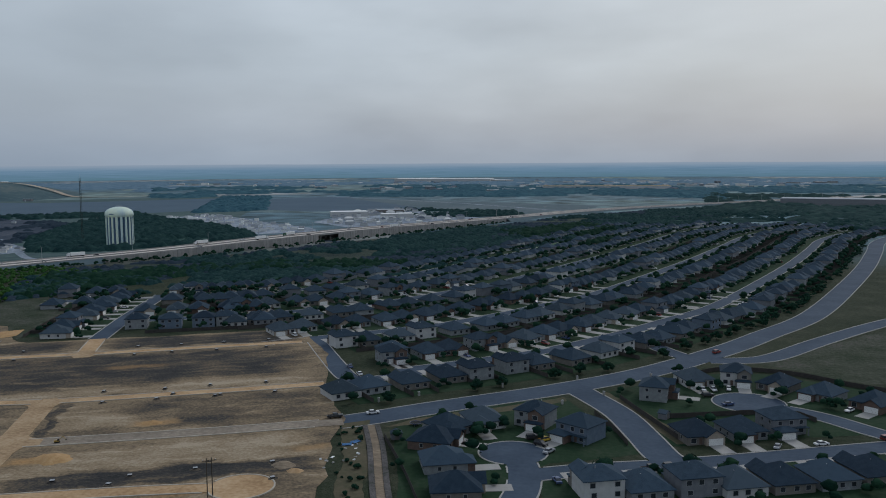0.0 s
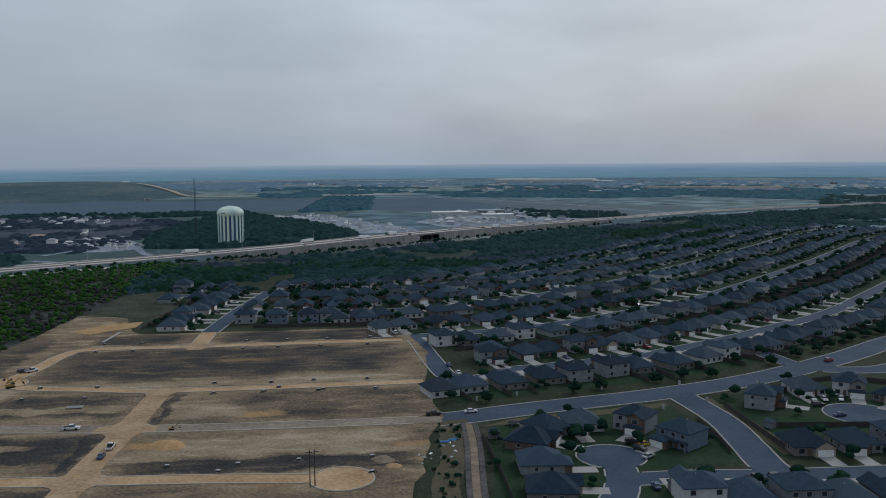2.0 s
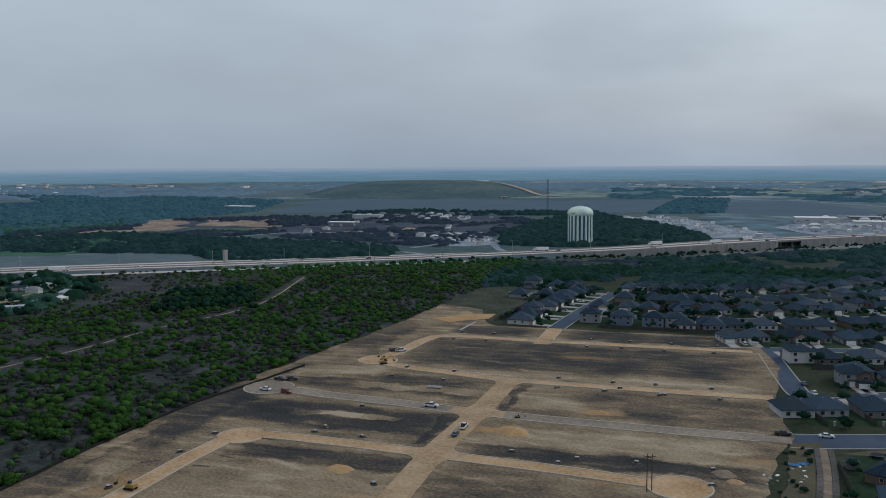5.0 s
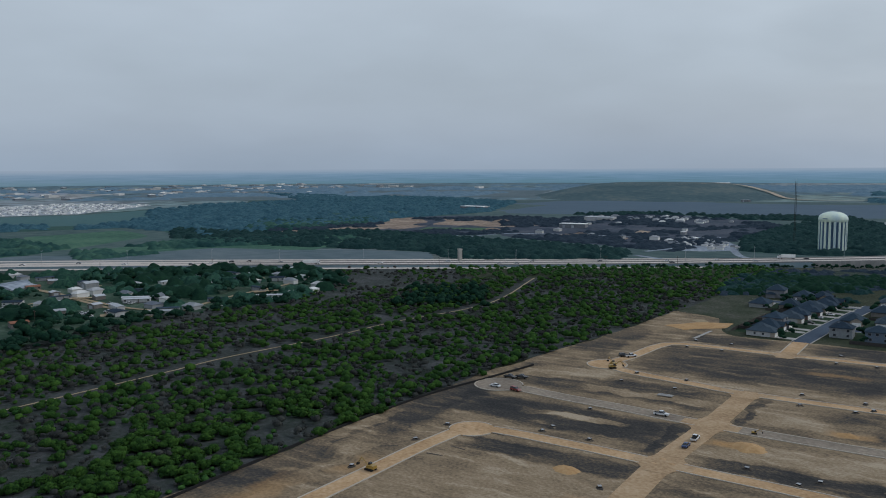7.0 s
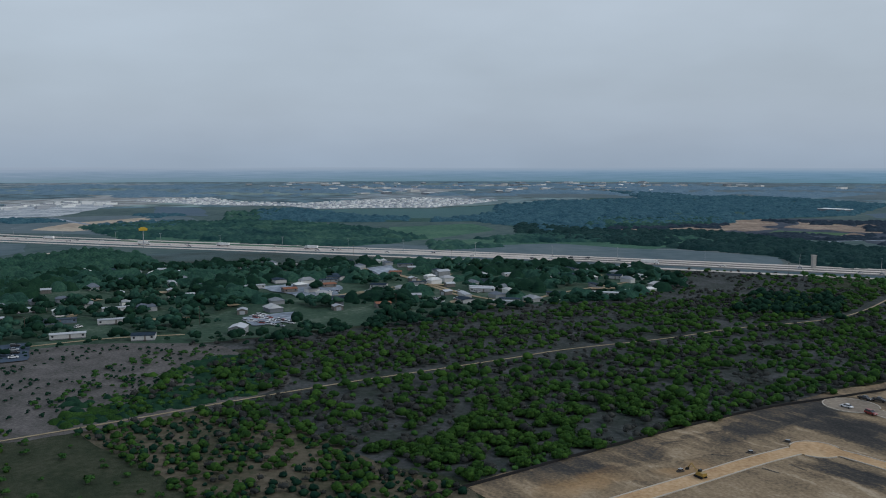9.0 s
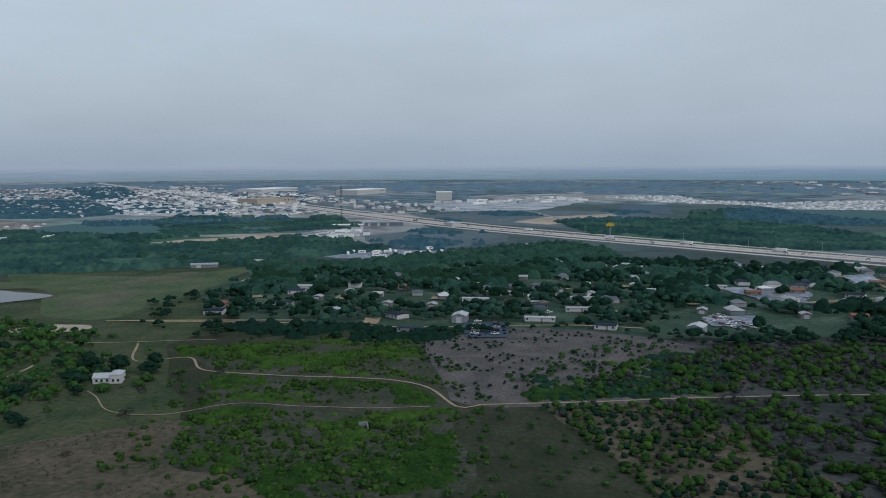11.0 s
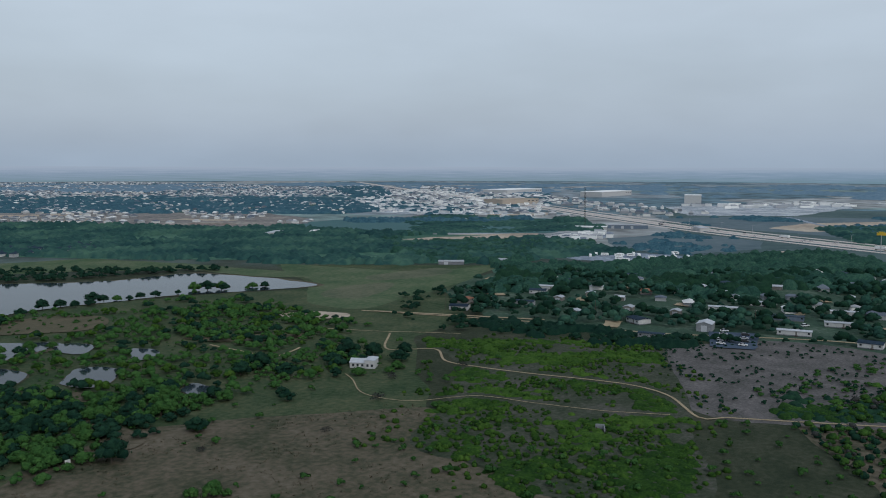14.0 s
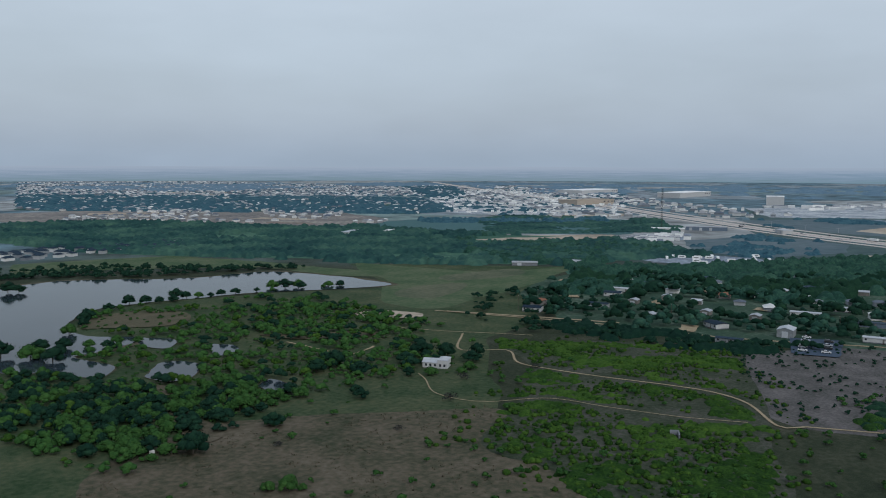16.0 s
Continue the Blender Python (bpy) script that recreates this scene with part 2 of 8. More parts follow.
M = {
    "ground": ground_material(),
    # wood-floor colours hold light: dark with haze, then a paler front-lit southern copy
    "woodfloor": material("wood_floor", [(0.016, 0.047, 0.043), (0.029, 0.074, 0.062), (0.043, 0.097, 0.076)], 0.02, 0.95, 0.6, 1, fine=0.5, contrast=(0.36, 0.64)),
    "southfloor": material("pale_wood_floor", [(0.026, 0.074, 0.054), (0.046, 0.112, 0.076), (0.074, 0.145, 0.092)], 0.012, 0.95, 0.6, 1, fine=0.5, contrast=(0.36, 0.64)),
    "scrape": material("pale_scraped_soil", [(0.10, 0.085, 0.066), (0.20, 0.155, 0.11), (0.33, 0.265, 0.185)], 0.06, 0.95, 0.6, 2, stretch=(1, 4.0, 1), turn=-24, fine=0.5),
    "asphalt": material("asphalt", [(0.034, 0.052, 0.078), (0.047, 0.068, 0.097), (0.061, 0.086, 0.118)], 0.06, 0.85, 0.15, 8, fine=0.4, contrast=(0.34, 0.66)),
    "concrete": material("concrete", [(0.279, 0.269, 0.251), (0.356, 0.348, 0.324)], 0.25, 0.85, 0.1, 10),
    "freeway": material("freeway_concrete", [(0.395, 0.355, 0.315), (0.520, 0.470, 0.420)], 0.05, 0.85, 0.1, 5),
    "wallpanel": material("precast_concrete", [(0.26, 0.25, 0.24), (0.36, 0.34, 0.32)], 0.2, 0.85, 0.2, 4, rand=0.3),
    "dirt": soil_material(),
    "pad": material("dark_lot_soil", [(0.030, 0.028, 0.027), (0.060, 0.053, 0.046), (0.105, 0.088, 0.068), (0.26, 0.21, 0.15)], 0.045, 0.95, 0.8, 1.2,
                    stretch=(1, 4.5, 1), turn=-24, contrast=(0.36, 0.70), fine=0.5),
    "tanroad": material("crushed_limestone", [(0.290, 0.182, 0.094), (0.410, 0.272, 0.150), (0.500, 0.360, 0.222)], 0.08, 0.95, 0.4, 3, fine=0.5, contrast=(0.34, 0.66)),
    "roadbed": material("graded_road_base", [(0.150, 0.126, 0.100), (0.220, 0.184, 0.144), (0.310, 0.262, 0.202)], 0.07, 0.95, 0.4, 3, fine=0.5, contrast=(0.34, 0.66)),
    "newkerb": material("new_kerb_concrete", [(0.34, 0.30, 0.245), (0.45, 0.405, 0.335)], 0.25, 0.85, 0.1, 10),
    "sand": material("orange_sand", [(0.27, 0.160, 0.072), (0.37, 0.230, 0.108), (0.45, 0.300, 0.160)], 0.1, 0.95, 0.4, 2, fine=0.5),
    "lawn": material("lawn", [(0.008, 0.024, 0.011), (0.015, 0.037, 0.017), (0.032, 0.048, 0.029)], 0.06, 0.95, 0.4, 3, fine=0.5),
    "path": material("bare_track", [(0.204, 0.162, 0.100), (0.360, 0.291, 0.190)], 0.2, 0.95, 0.3, 3),
    "brush": material("brush_floor", [(0.016, 0.026, 0.018), (0.038, 0.045, 0.042), (0.082, 0.084, 0.089)], 0.05, 0.95, 0.8, 2, fine=0.5, contrast=(0.34, 0.66)),
    "heath": material("dry_heath", [(0.043, 0.047, 0.040), (0.090, 0.085, 0.081), (0.144, 0.131, 0.126)], 0.08, 0.95, 0.8, 2, fine=0.5, contrast=(0.34, 0.66)),
    "drygrass": material("dry_grass", [(0.035, 0.044, 0.024), (0.062, 0.060, 0.038), (0.094, 0.081, 0.056), (0.120, 0.103, 0.075)], 0.045, 0.95, 0.9, 1.6, fine=0.5, contrast=(0.36, 0.64)),
    "meadow": material("meadow", [(0.019, 0.042, 0.016), (0.036, 0.058, 0.027), (0.059, 0.073, 0.037), (0.085, 0.094, 0.050)], 0.045, 0.95, 0.9, 1.4, fine=0.5, contrast=(0.36, 0.66)),
    "greenfield": material("green_field", [(0.042, 0.092, 0.05), (0.068, 0.128, 0.066)], 0.01, 0.95, 0.3, 1),
    # plough colour is blued to paint in the haze of distance
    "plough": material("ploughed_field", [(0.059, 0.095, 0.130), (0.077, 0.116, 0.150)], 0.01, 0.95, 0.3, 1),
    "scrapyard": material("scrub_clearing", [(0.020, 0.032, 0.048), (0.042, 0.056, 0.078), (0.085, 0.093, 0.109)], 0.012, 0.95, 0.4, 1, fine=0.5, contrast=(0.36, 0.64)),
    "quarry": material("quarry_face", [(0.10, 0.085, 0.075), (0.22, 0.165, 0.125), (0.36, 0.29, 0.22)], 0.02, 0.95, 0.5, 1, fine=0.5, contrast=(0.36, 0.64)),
    # the next six hold a painted haze tint in their base colours
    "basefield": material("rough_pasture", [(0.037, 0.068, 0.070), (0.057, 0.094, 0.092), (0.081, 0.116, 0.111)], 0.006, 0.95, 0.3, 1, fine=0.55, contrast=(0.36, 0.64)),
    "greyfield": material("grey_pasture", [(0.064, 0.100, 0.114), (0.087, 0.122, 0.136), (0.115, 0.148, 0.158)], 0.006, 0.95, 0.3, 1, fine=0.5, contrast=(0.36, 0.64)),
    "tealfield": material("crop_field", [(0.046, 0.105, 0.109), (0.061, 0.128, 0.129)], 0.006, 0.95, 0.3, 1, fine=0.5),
    "northgreen": material("rough_field_grass", [(0.018, 0.047, 0.041), (0.030, 0.069, 0.055), (0.045, 0.086, 0.066)], 0.008, 0.95, 0.5, 1, fine=0.5, contrast=(0.36, 0.64)),
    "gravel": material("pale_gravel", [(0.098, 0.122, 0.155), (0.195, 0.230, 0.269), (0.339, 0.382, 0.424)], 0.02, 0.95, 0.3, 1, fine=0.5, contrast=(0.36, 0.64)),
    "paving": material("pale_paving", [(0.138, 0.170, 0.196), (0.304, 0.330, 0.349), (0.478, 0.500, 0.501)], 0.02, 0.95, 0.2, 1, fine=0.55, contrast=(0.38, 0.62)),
    "tanfield": material("bare_tan_earth", [(0.22, 0.185, 0.145), (0.34, 0.285, 0.22), (0.44, 0.38, 0.30)], 0.012, 0.95, 0.3, 1, fine=0.5, contrast=(0.36, 0.64)),
    # suburb ground, greyed and blued with painted haze
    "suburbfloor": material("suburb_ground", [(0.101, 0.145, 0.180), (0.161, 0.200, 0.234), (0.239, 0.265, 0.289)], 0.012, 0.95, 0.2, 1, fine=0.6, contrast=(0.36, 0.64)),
    "cleared": material("cleared_land", [(0.085, 0.088, 0.090), (0.160, 0.150, 0.138), (0.30, 0.265, 0.225)], 0.012, 0.95, 0.3, 1, fine=0.55, contrast=(0.36, 0.64)),
    "clearing": material("brown_clearing", [(0.050, 0.058, 0.032), (0.082, 0.074, 0.046), (0.118, 0.096, 0.064)], 0.08, 0.95, 0.5, 2, fine=0.5),
    "shrubfloor": material("shrub_floor", [(0.019, 0.032, 0.016), (0.041, 0.050, 0.032), (0.078, 0.075, 0.065)], 0.06, 0.95, 0.8, 2, fine=0.5, contrast=(0.36, 0.64)),
    "northgrass": material("rough_green_grass", [(0.015, 0.027, 0.024), (0.030, 0.045, 0.035), (0.066, 0.073, 0.055)], 0.012, 0.95, 0.8, 1, fine=0.45, contrast=(0.36, 0.64)),
    "straw": material("yellowed_grass", [(0.050, 0.070, 0.040), (0.085, 0.095, 0.058), (0.125, 0.120, 0.078)], 0.03, 0.95, 0.6, 1.5, fine=0.45, contrast=(0.36, 0.66)),
    "mown": material("mown_grass", [(0.033, 0.066, 0.030), (0.053, 0.086, 0.040), (0.078, 0.101, 0.054), (0.107, 0.114, 0.070)], 0.03, 0.95, 0.6, 1.5, fine=0.45, contrast=(0.36, 0.66)),
    "paleroad": material("packed_pale_earth", [(0.250, 0.166, 0.094), (0.355, 0.248, 0.146), (0.435, 0.325, 0.208)], 0.09, 0.95, 0.4, 3, fine=0.5, contrast=(0.34, 0.66)),
    "leaf_lime": material("mesquite_leaf", [(0.009, 0.026, 0.009), (0.022, 0.056, 0.013), (0.046, 0.100, 0.019)], 0.2, 0.95, 0.5, 2.4, island=0.16, fine=0.6, contrast=(0.34, 0.66), spec=0.03),
    "leaf_shrub": material("shrub_leaf", [(0.011, 0.032, 0.008), (0.025, 0.060, 0.011), (0.050, 0.099, 0.018)], 0.12, 0.95, 0.5, 2.4, island=0.22, fine=0.55, contrast=(0.34, 0.66), spec=0.03),
    "leaf_dark": material("oak_leaf", [(0.003, 0.015, 0.012), (0.009, 0.030, 0.019), (0.020, 0.055, 0.028)], 0.32, 0.95, 0.45, 2.4, island=0.14, fine=0.55, contrast=(0.30, 0.70), spec=0.03),
    "leaf_mid": material("elm_leaf", [(0.011, 0.038, 0.013), (0.029, 0.078, 0.021), (0.057, 0.123, 0.033)], 0.32, 0.95, 0.45, 2.4, island=0.14, fine=0.55, contrast=(0.30, 0.70), spec=0.03),
    # far leaf colours carry painted aerial haze: red cut, blue added
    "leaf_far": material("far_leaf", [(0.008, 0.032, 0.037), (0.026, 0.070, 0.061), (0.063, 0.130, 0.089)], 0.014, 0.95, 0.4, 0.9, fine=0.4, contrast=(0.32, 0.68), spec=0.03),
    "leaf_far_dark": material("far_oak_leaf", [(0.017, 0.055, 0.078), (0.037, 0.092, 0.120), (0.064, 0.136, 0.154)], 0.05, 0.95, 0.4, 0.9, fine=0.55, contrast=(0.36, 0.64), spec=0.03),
    # leaf colour darkened and blued: painted shade and haze of the backlit north
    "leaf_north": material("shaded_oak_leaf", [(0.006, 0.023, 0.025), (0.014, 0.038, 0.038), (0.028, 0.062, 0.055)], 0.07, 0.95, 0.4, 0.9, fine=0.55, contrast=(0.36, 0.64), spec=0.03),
    # this and the next leaf hold a slight painted blue haze
    "leaf_scrub_far": material("leafless_thicket", [(0.012, 0.023, 0.036), (0.024, 0.038, 0.053), (0.040, 0.059, 0.075)], 0.07, 0.95, 0.4, 0.9, fine=0.5, contrast=(0.34, 0.66), spec=0.03),
    "leaf_belt": material("mixed_wood_leaf", [(0.011, 0.036, 0.028), (0.021, 0.060, 0.043), (0.041, 0.094, 0.061)], 0.06, 0.95, 0.4, 0.9, fine=0.55, contrast=(0.36, 0.64), spec=0.03),
    # palest and bluest leaf, haze put into the colour for the farthest woods
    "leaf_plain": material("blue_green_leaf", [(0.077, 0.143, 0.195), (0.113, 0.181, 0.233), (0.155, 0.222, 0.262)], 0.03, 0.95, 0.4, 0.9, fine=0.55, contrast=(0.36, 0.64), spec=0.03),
    "villagefloor": material("village_ground", [(0.017, 0.041, 0.028), (0.038, 0.071, 0.046), (0.111, 0.137, 0.109)], 0.035, 0.95, 0.4, 2, fine=0.45, contrast=(0.36, 0.70)),
    # hill grass shifted to blue, so the far slope has haze painted in
    "hillgrass": material("landfill_grass", [(0.042, 0.078, 0.090), (0.058, 0.098, 0.108), (0.098, 0.124, 0.120)], 0.006, 0.95, 0.3, 1, stretch=(1, 1, 10), fine=0.5, contrast=(0.36, 0.64)),
    "twig": material("bare_twig", [(0.021, 0.024, 0.023), (0.036, 0.039, 0.037), (0.059, 0.062, 0.055)], 0.3, 0.95, 0.5, 2.0, island=0.2, spec=0.03, fine=0.6, contrast=(0.34, 0.66)),
    "bark": material("bark", [(0.05, 0.04, 0.03), (0.10, 0.085, 0.07)], 2.0, 0.95, 0.5, 8),
    "fence": material("weathered_fence_board", [(0.046, 0.043, 0.041), (0.078, 0.071, 0.064)], 0.5, 0.9, 0.3, 6, rand=0.2),
    "glass": material("window_glass", [(0.02, 0.025, 0.03), (0.035, 0.04, 0.05)], 0.5, 0.12, 0, spec=0.6),
    "trim": material("pale_window_frame", [(0.24, 0.25, 0.26), (0.34, 0.35, 0.35)], 0.5, 0.6, 0.05, 8),
    "white": material("white_paint", [(0.66, 0.66, 0.64), (0.78, 0.78, 0.76)], 0.5, 0.6, 0.05, 8),
    "black": material("rubber", [(0.015, 0.015, 0.016), (0.03, 0.03, 0.03)], 2.0, 0.8, 0.1, 20),
    "steel": material("galvanised_steel", [(0.30, 0.31, 0.32), (0.42, 0.43, 0.44)], 0.6, 0.5, 0.05, 10, metal=0.6),
    "chrome": material("lamp_lens", [(0.5, 0.5, 0.5), (0.65, 0.65, 0.65)], 2.0, 0.2, 0),
    "tank": material("tank_paint", [(0.38, 0.50, 0.60), (0.60, 0.70, 0.6), (0.74, 0.80, 0.62)], 0.12, 0.5, 0.05, 2, stretch=(1, 1, 0.15)),
    # dark blue for shade painted between the flutes, and for the lettering
    "tank_blue": material("tank_blue_streak", [(0.07, 0.13, 0.20), (0.14, 0.22, 0.30)], 0.12, 0.5, 0.05, 2, stretch=(1, 1, 0.15)),
}
M["tarp"] = material("blue_tarpaulin", [(0.03, 0.10, 0.22), (0.06, 0.17, 0.33)], 0.8, 0.5, 0.2, 4)
# roof_a to roof_c are tinted bluer, with haze put into the shingle colour
for key, cols in {"roof_a": [(0.019, 0.035, 0.052), (0.039, 0.064, 0.090)], "roof_b": [(0.012, 0.024, 0.039), (0.027, 0.047, 0.067)],
                  "roof_c": [(0.024, 0.039, 0.052), (0.048, 0.070, 0.090)], "roof_metal": [(0.30, 0.32, 0.34), (0.44, 0.46, 0.48)],
                  "roof_red": [(0.17, 0.075, 0.045), (0.24, 0.11, 0.07)]}.items():
    M[key] = material("shingle_" + key, cols, 0.6, 0.9, 0.5, 3.5, rand=0.35, fine=0.55, contrast=(0.34, 0.66))
for key, cols in {"siding_beige": [(0.17, 0.185, 0.195), (0.28, 0.295, 0.30)], "siding_grey": [(0.13, 0.14, 0.155), (0.20, 0.21, 0.225)],
                  "siding_white": [(0.38, 0.38, 0.375), (0.50, 0.50, 0.49)], "siding_tan": [(0.12, 0.115, 0.108), (0.20, 0.185, 0.165)],
                  "siding_blue": [(0.10, 0.135, 0.18), (0.15, 0.19, 0.24)], "brick": [(0.095, 0.066, 0.055), (0.16, 0.115, 0.095)],
                  "stone": [(0.26, 0.22, 0.18), (0.40, 0.35, 0.29)]}.items():
    M[key] = material("wall_" + key, cols, 0.7, 0.85, 0.25, 7, rand=0.2)
for key, c in {"car_white": (0.62, 0.62, 0.62), "car_silver": (0.34, 0.35, 0.37), "car_black": (0.018, 0.018, 0.02), "car_red": (0.20, 0.025, 0.02),
               "car_blue": (0.04, 0.07, 0.16), "yellow": (0.55, 0.36, 0.03), "machine": (0.30, 0.19, 0.04), "orange": (0.48, 0.13, 0.03), "green_cab": (0.04, 0.12, 0.07)}.items():
    M[key] = material("paint_" + key, [tuple(v * 0.9 for v in c), c], 1.0, 0.35, 0, spec=0.5)
M["town"] = material("town_walls", [(0.16, 0.18, 0.20), (0.34, 0.35, 0.35), (0.54, 0.54, 0.52), (0.72, 0.71, 0.68)], 0.01, 0.8, 0, island=0.9, contrast=(0.1, 0.9))
M["town_pale"] = material("pale_shed_walls", [(0.36, 0.38, 0.40), (0.60, 0.61, 0.60), (0.80, 0.80, 0.77)], 0.01, 0.8, 0, island=0.9, contrast=(0.1, 0.9))
M["town_roof"] = material("town_roofs", [(0.09, 0.11, 0.14), (0.16, 0.18, 0.20), (0.36, 0.37, 0.37), (0.68, 0.68, 0.65)], 0.01, 0.85, 0, island=0.9, contrast=(0.1, 0.95))


def water_material():
    m = material("pond_water", [(0.016, 0.026, 0.032), (0.028, 0.040, 0.048)], 0.03, 0.08, 0.02, 0.9, spec=0.08)
    return m


M["water"] = water_material()


# ---- geometry helpers ----
class Geo:
    """Collects vertices and faces with material slots, for one mesh."""

    def __init__(self):
        self.v, self.f, self.m = [], [], []

    def add(self, verts, faces, mat=0):
        n = len(self.v)
        self.v.extend(verts)
        self.f.extend([tuple(n + i for i in q) for q in faces])
        self.m.extend([mat] * len(faces))
        return self

    def box(self, x0, y0, z0, x1, y1, z1, mat=0):
        return self.add([(x0, y0, z0), (x1, y0, z0), (x1, y1, z0), (x0, y1, z0), (x0, y0, z1), (x1, y0, z1), (x1, y1, z1), (x0, y1, z1)],
                        [(0, 3, 2, 1), (4, 5, 6, 7), (0, 1, 5, 4), (1, 2, 6, 5), (2, 3, 7, 6), (3, 0, 4, 7)], mat)

    def tube(self, x, y, z0, z1, r0, r1, n=8, mat=0):
        a = [2 * math.pi * i / n for i in range(n)]
        vs = [(x + r0 * math.cos(t), y + r0 * math.sin(t), z0) for t in a] + [(x + r1 * math.cos(t), y + r1 * math.sin(t), z1) for t in a]
        fs = [(i, (i + 1) % n, n + (i + 1) % n, n + i) for i in range(n)] + [tuple(range(n - 1, -1, -1)), tuple(range(n, 2 * n))]
        return self.add(vs, fs, mat)

    def rod(self, a, b, r, n=6, mat=0):
        a, b = Vector(a), Vector(b)
        q = (b - a).to_track_quat("Z", "Y")
        ln = (b - a).length
        vs = []
        for z in (0, ln):
            for i in range(n):
                t = 2 * math.pi * i / n
                vs.append(tuple(a + q @ Vector((r * math.cos(t), r * math.sin(t), z))))
        return self.add(vs, [(i, (i + 1) % n, n + (i + 1) % n, n + i) for i in range(n)] + [tuple(range(n - 1, -1, -1)), tuple(range(n, 2 * n))], mat)

    def mesh(self, name, mats):
        me = bpy.data.meshes.new(name)
        me.from_pydata(self.v, [], self.f)
        for k in mats:
            me.materials.append(M[k])
        if any(self.m):
            me.polygons.foreach_set("material_index", self.m)
        me.update()
        return me


def thing(name, label, category, group="", kind="", at=None):
    ob = tagged(new(name), label, category, group, kind)
    if at is not None:
        ob.matrix_world = at
    return ob


def part(name, geo, mats, parent=None, label="", smooth=False):
    me = geo.mesh(name, [mats] if isinstance(mats, str) else mats)
    if smooth:
        me.polygons.foreach_set("use_smooth", [True] * len(me.polygons))
    ob = new(name, me)
    if parent is not None:
        ob.parent = parent
    if label:
        ob["label"] = label
    return ob


def smooth_line(pts, step=6.0):
    """A curve through the points, in even steps."""
    p = np.array(pts, float)
    p = np.vstack([2 * p[0] - p[1], p, 2 * p[-1] - p[-2]])
    out = []
    for i in range(1, len(p) - 2):
        a, b, c, d = p[i - 1], p[i], p[i + 1], p[i + 2]
        n = max(2, int(np.linalg.norm(c - b) / step * 2))
        for t in np.linspace(0, 1, n, endpoint=False):
            out.append(0.5 * ((2 * b) + (-a + c) * t + (2 * a - 5 * b + 4 * c - d) * t ** 2 + (-a + 3 * b - 3 * c + d) * t ** 3))
    out.append(p[-2])
    return resample(np.array(out), step)


def resample(p, step):
    s = np.concatenate([[0], np.cumsum(np.linalg.norm(np.diff(p, axis=0), axis=1))])
    n = max(2, int(round(s[-1] / step)) + 1)
    t = np.linspace(0, s[-1], n)
    return np.stack([np.interp(t, s, p[:, k]) for k in range(p.shape[1])], 1)


def normals(p):
    d = np.gradient(p[:, :2], axis=0)
    d /= np.linalg.norm(d, axis=1)[:, None] + 1e-9
    return np.stack([-d[:, 1], d[:, 0]], 1)


def offset(p, d):
    q = p[:, :2] + normals(p) * d
    return q


def strip(geo, p, d0, d1, z0, z1=None, mat=0, base=None):
    """A flat ribbon between two offsets of a line; with base, a solid one that stands on it."""
    n = normals(p)
    zz = p[:, 2] if p.shape[1] > 2 else np.zeros(len(p))
    a, b = p[:, :2] + n * d0, p[:, :2] + n * d1
    z1 = z0 if z1 is None else z1
    k = len(p)
    vs = [(x, y, z + z0) for (x, y), z in zip(a, zz)] + [(x, y, z + z1) for (x, y), z in zip(b, zz)]
    fs = [(i, i + 1, k + i + 1, k + i) if d1 < d0 else (i, k + i, k + i + 1, i + 1) for i in range(k - 1)]
    geo.add(vs, fs, mat)
    if base is not None:
        for line, zt, flip in ((a, z0, d1 > d0), (b, z1, d1 < d0)):
            vs = [(x, y, z + zt) for (x, y), z in zip(line, zz)] + [(x, y, z + base) for (x, y), z in zip(line, zz)]
            geo.add(vs, [(i, i + 1, k + i + 1, k + i) if flip else (i, k + i, k + i + 1, i + 1) for i in range(k - 1)], mat)
    return geo


LEVEL = [0.02]


def patch(name, pts, mat, label, jitter=3.0, step=8.0, z=None, category="ground", kind="structure"):
    """A flat stretch of ground with an uneven edge."""
    p = np.array(list(pts) + [pts[0]], float)
    p = resample(p, step)[:-1]
    for i in range(len(p)):
        a, b = p[i]
        q, s = min(0.07, 0.12 / max(jitter, 0.1)), min(jitter * 0.4, 0.9)
        p[i, 0] += jitter * 1.6 * noise.noise((a * q, b * q, 1.3)) + s * noise.noise((a * 0.22, b * 0.22, 4.3))
        p[i, 1] += jitter * 1.6 * noise.noise((a * q, b * q, 7.7)) + s * noise.noise((a * 0.22, b * 0.22, 9.3))
    if z is None:
        LEVEL[0] += 0.012
        z = LEVEL[0]
    area = np.sum(p[:, 0] * np.roll(p[:, 1], -1) - p[:, 1] * np.roll(p[:, 0], -1))
    if area < 0:
        p = p[::-1]
    g = Geo()
    g.add([(x, y, z) for x, y in p], [tuple(range(len(p)))])
    return tagged(part(name, g, mat), label, category, "", kind)


def rounded(pts, step=6.0):
    """A closed outline with its corners rounded off."""
    return [tuple(q) for q in smooth_line(list(pts) + [pts[0]], step)[:-1]]


def inside(x, y, poly):
    px, py = np.array(poly, float).T
    qx, qy = np.roll(px, -1), np.roll(py, -1)
    c = np.zeros(len(x), bool)
    for a, b, d, e in zip(px, py, qx, qy):
        hit = ((b > y) != (e > y)) & (x < (d - a) * (y - b) / (e - b + 1e-12) + a)
        c ^= hit
    return c


def scatter(poly, count, gap, rng, keep=None):
    """Random places inside a polygon, at least gap apart."""
    lo, hi = np.min(poly, axis=0), np.max(poly, axis=0)
    x = rng.uniform(lo[0], hi[0], count * 4)
    y = rng.uniform(lo[1], hi[1], count * 4)
    ok = inside(x, y, poly)
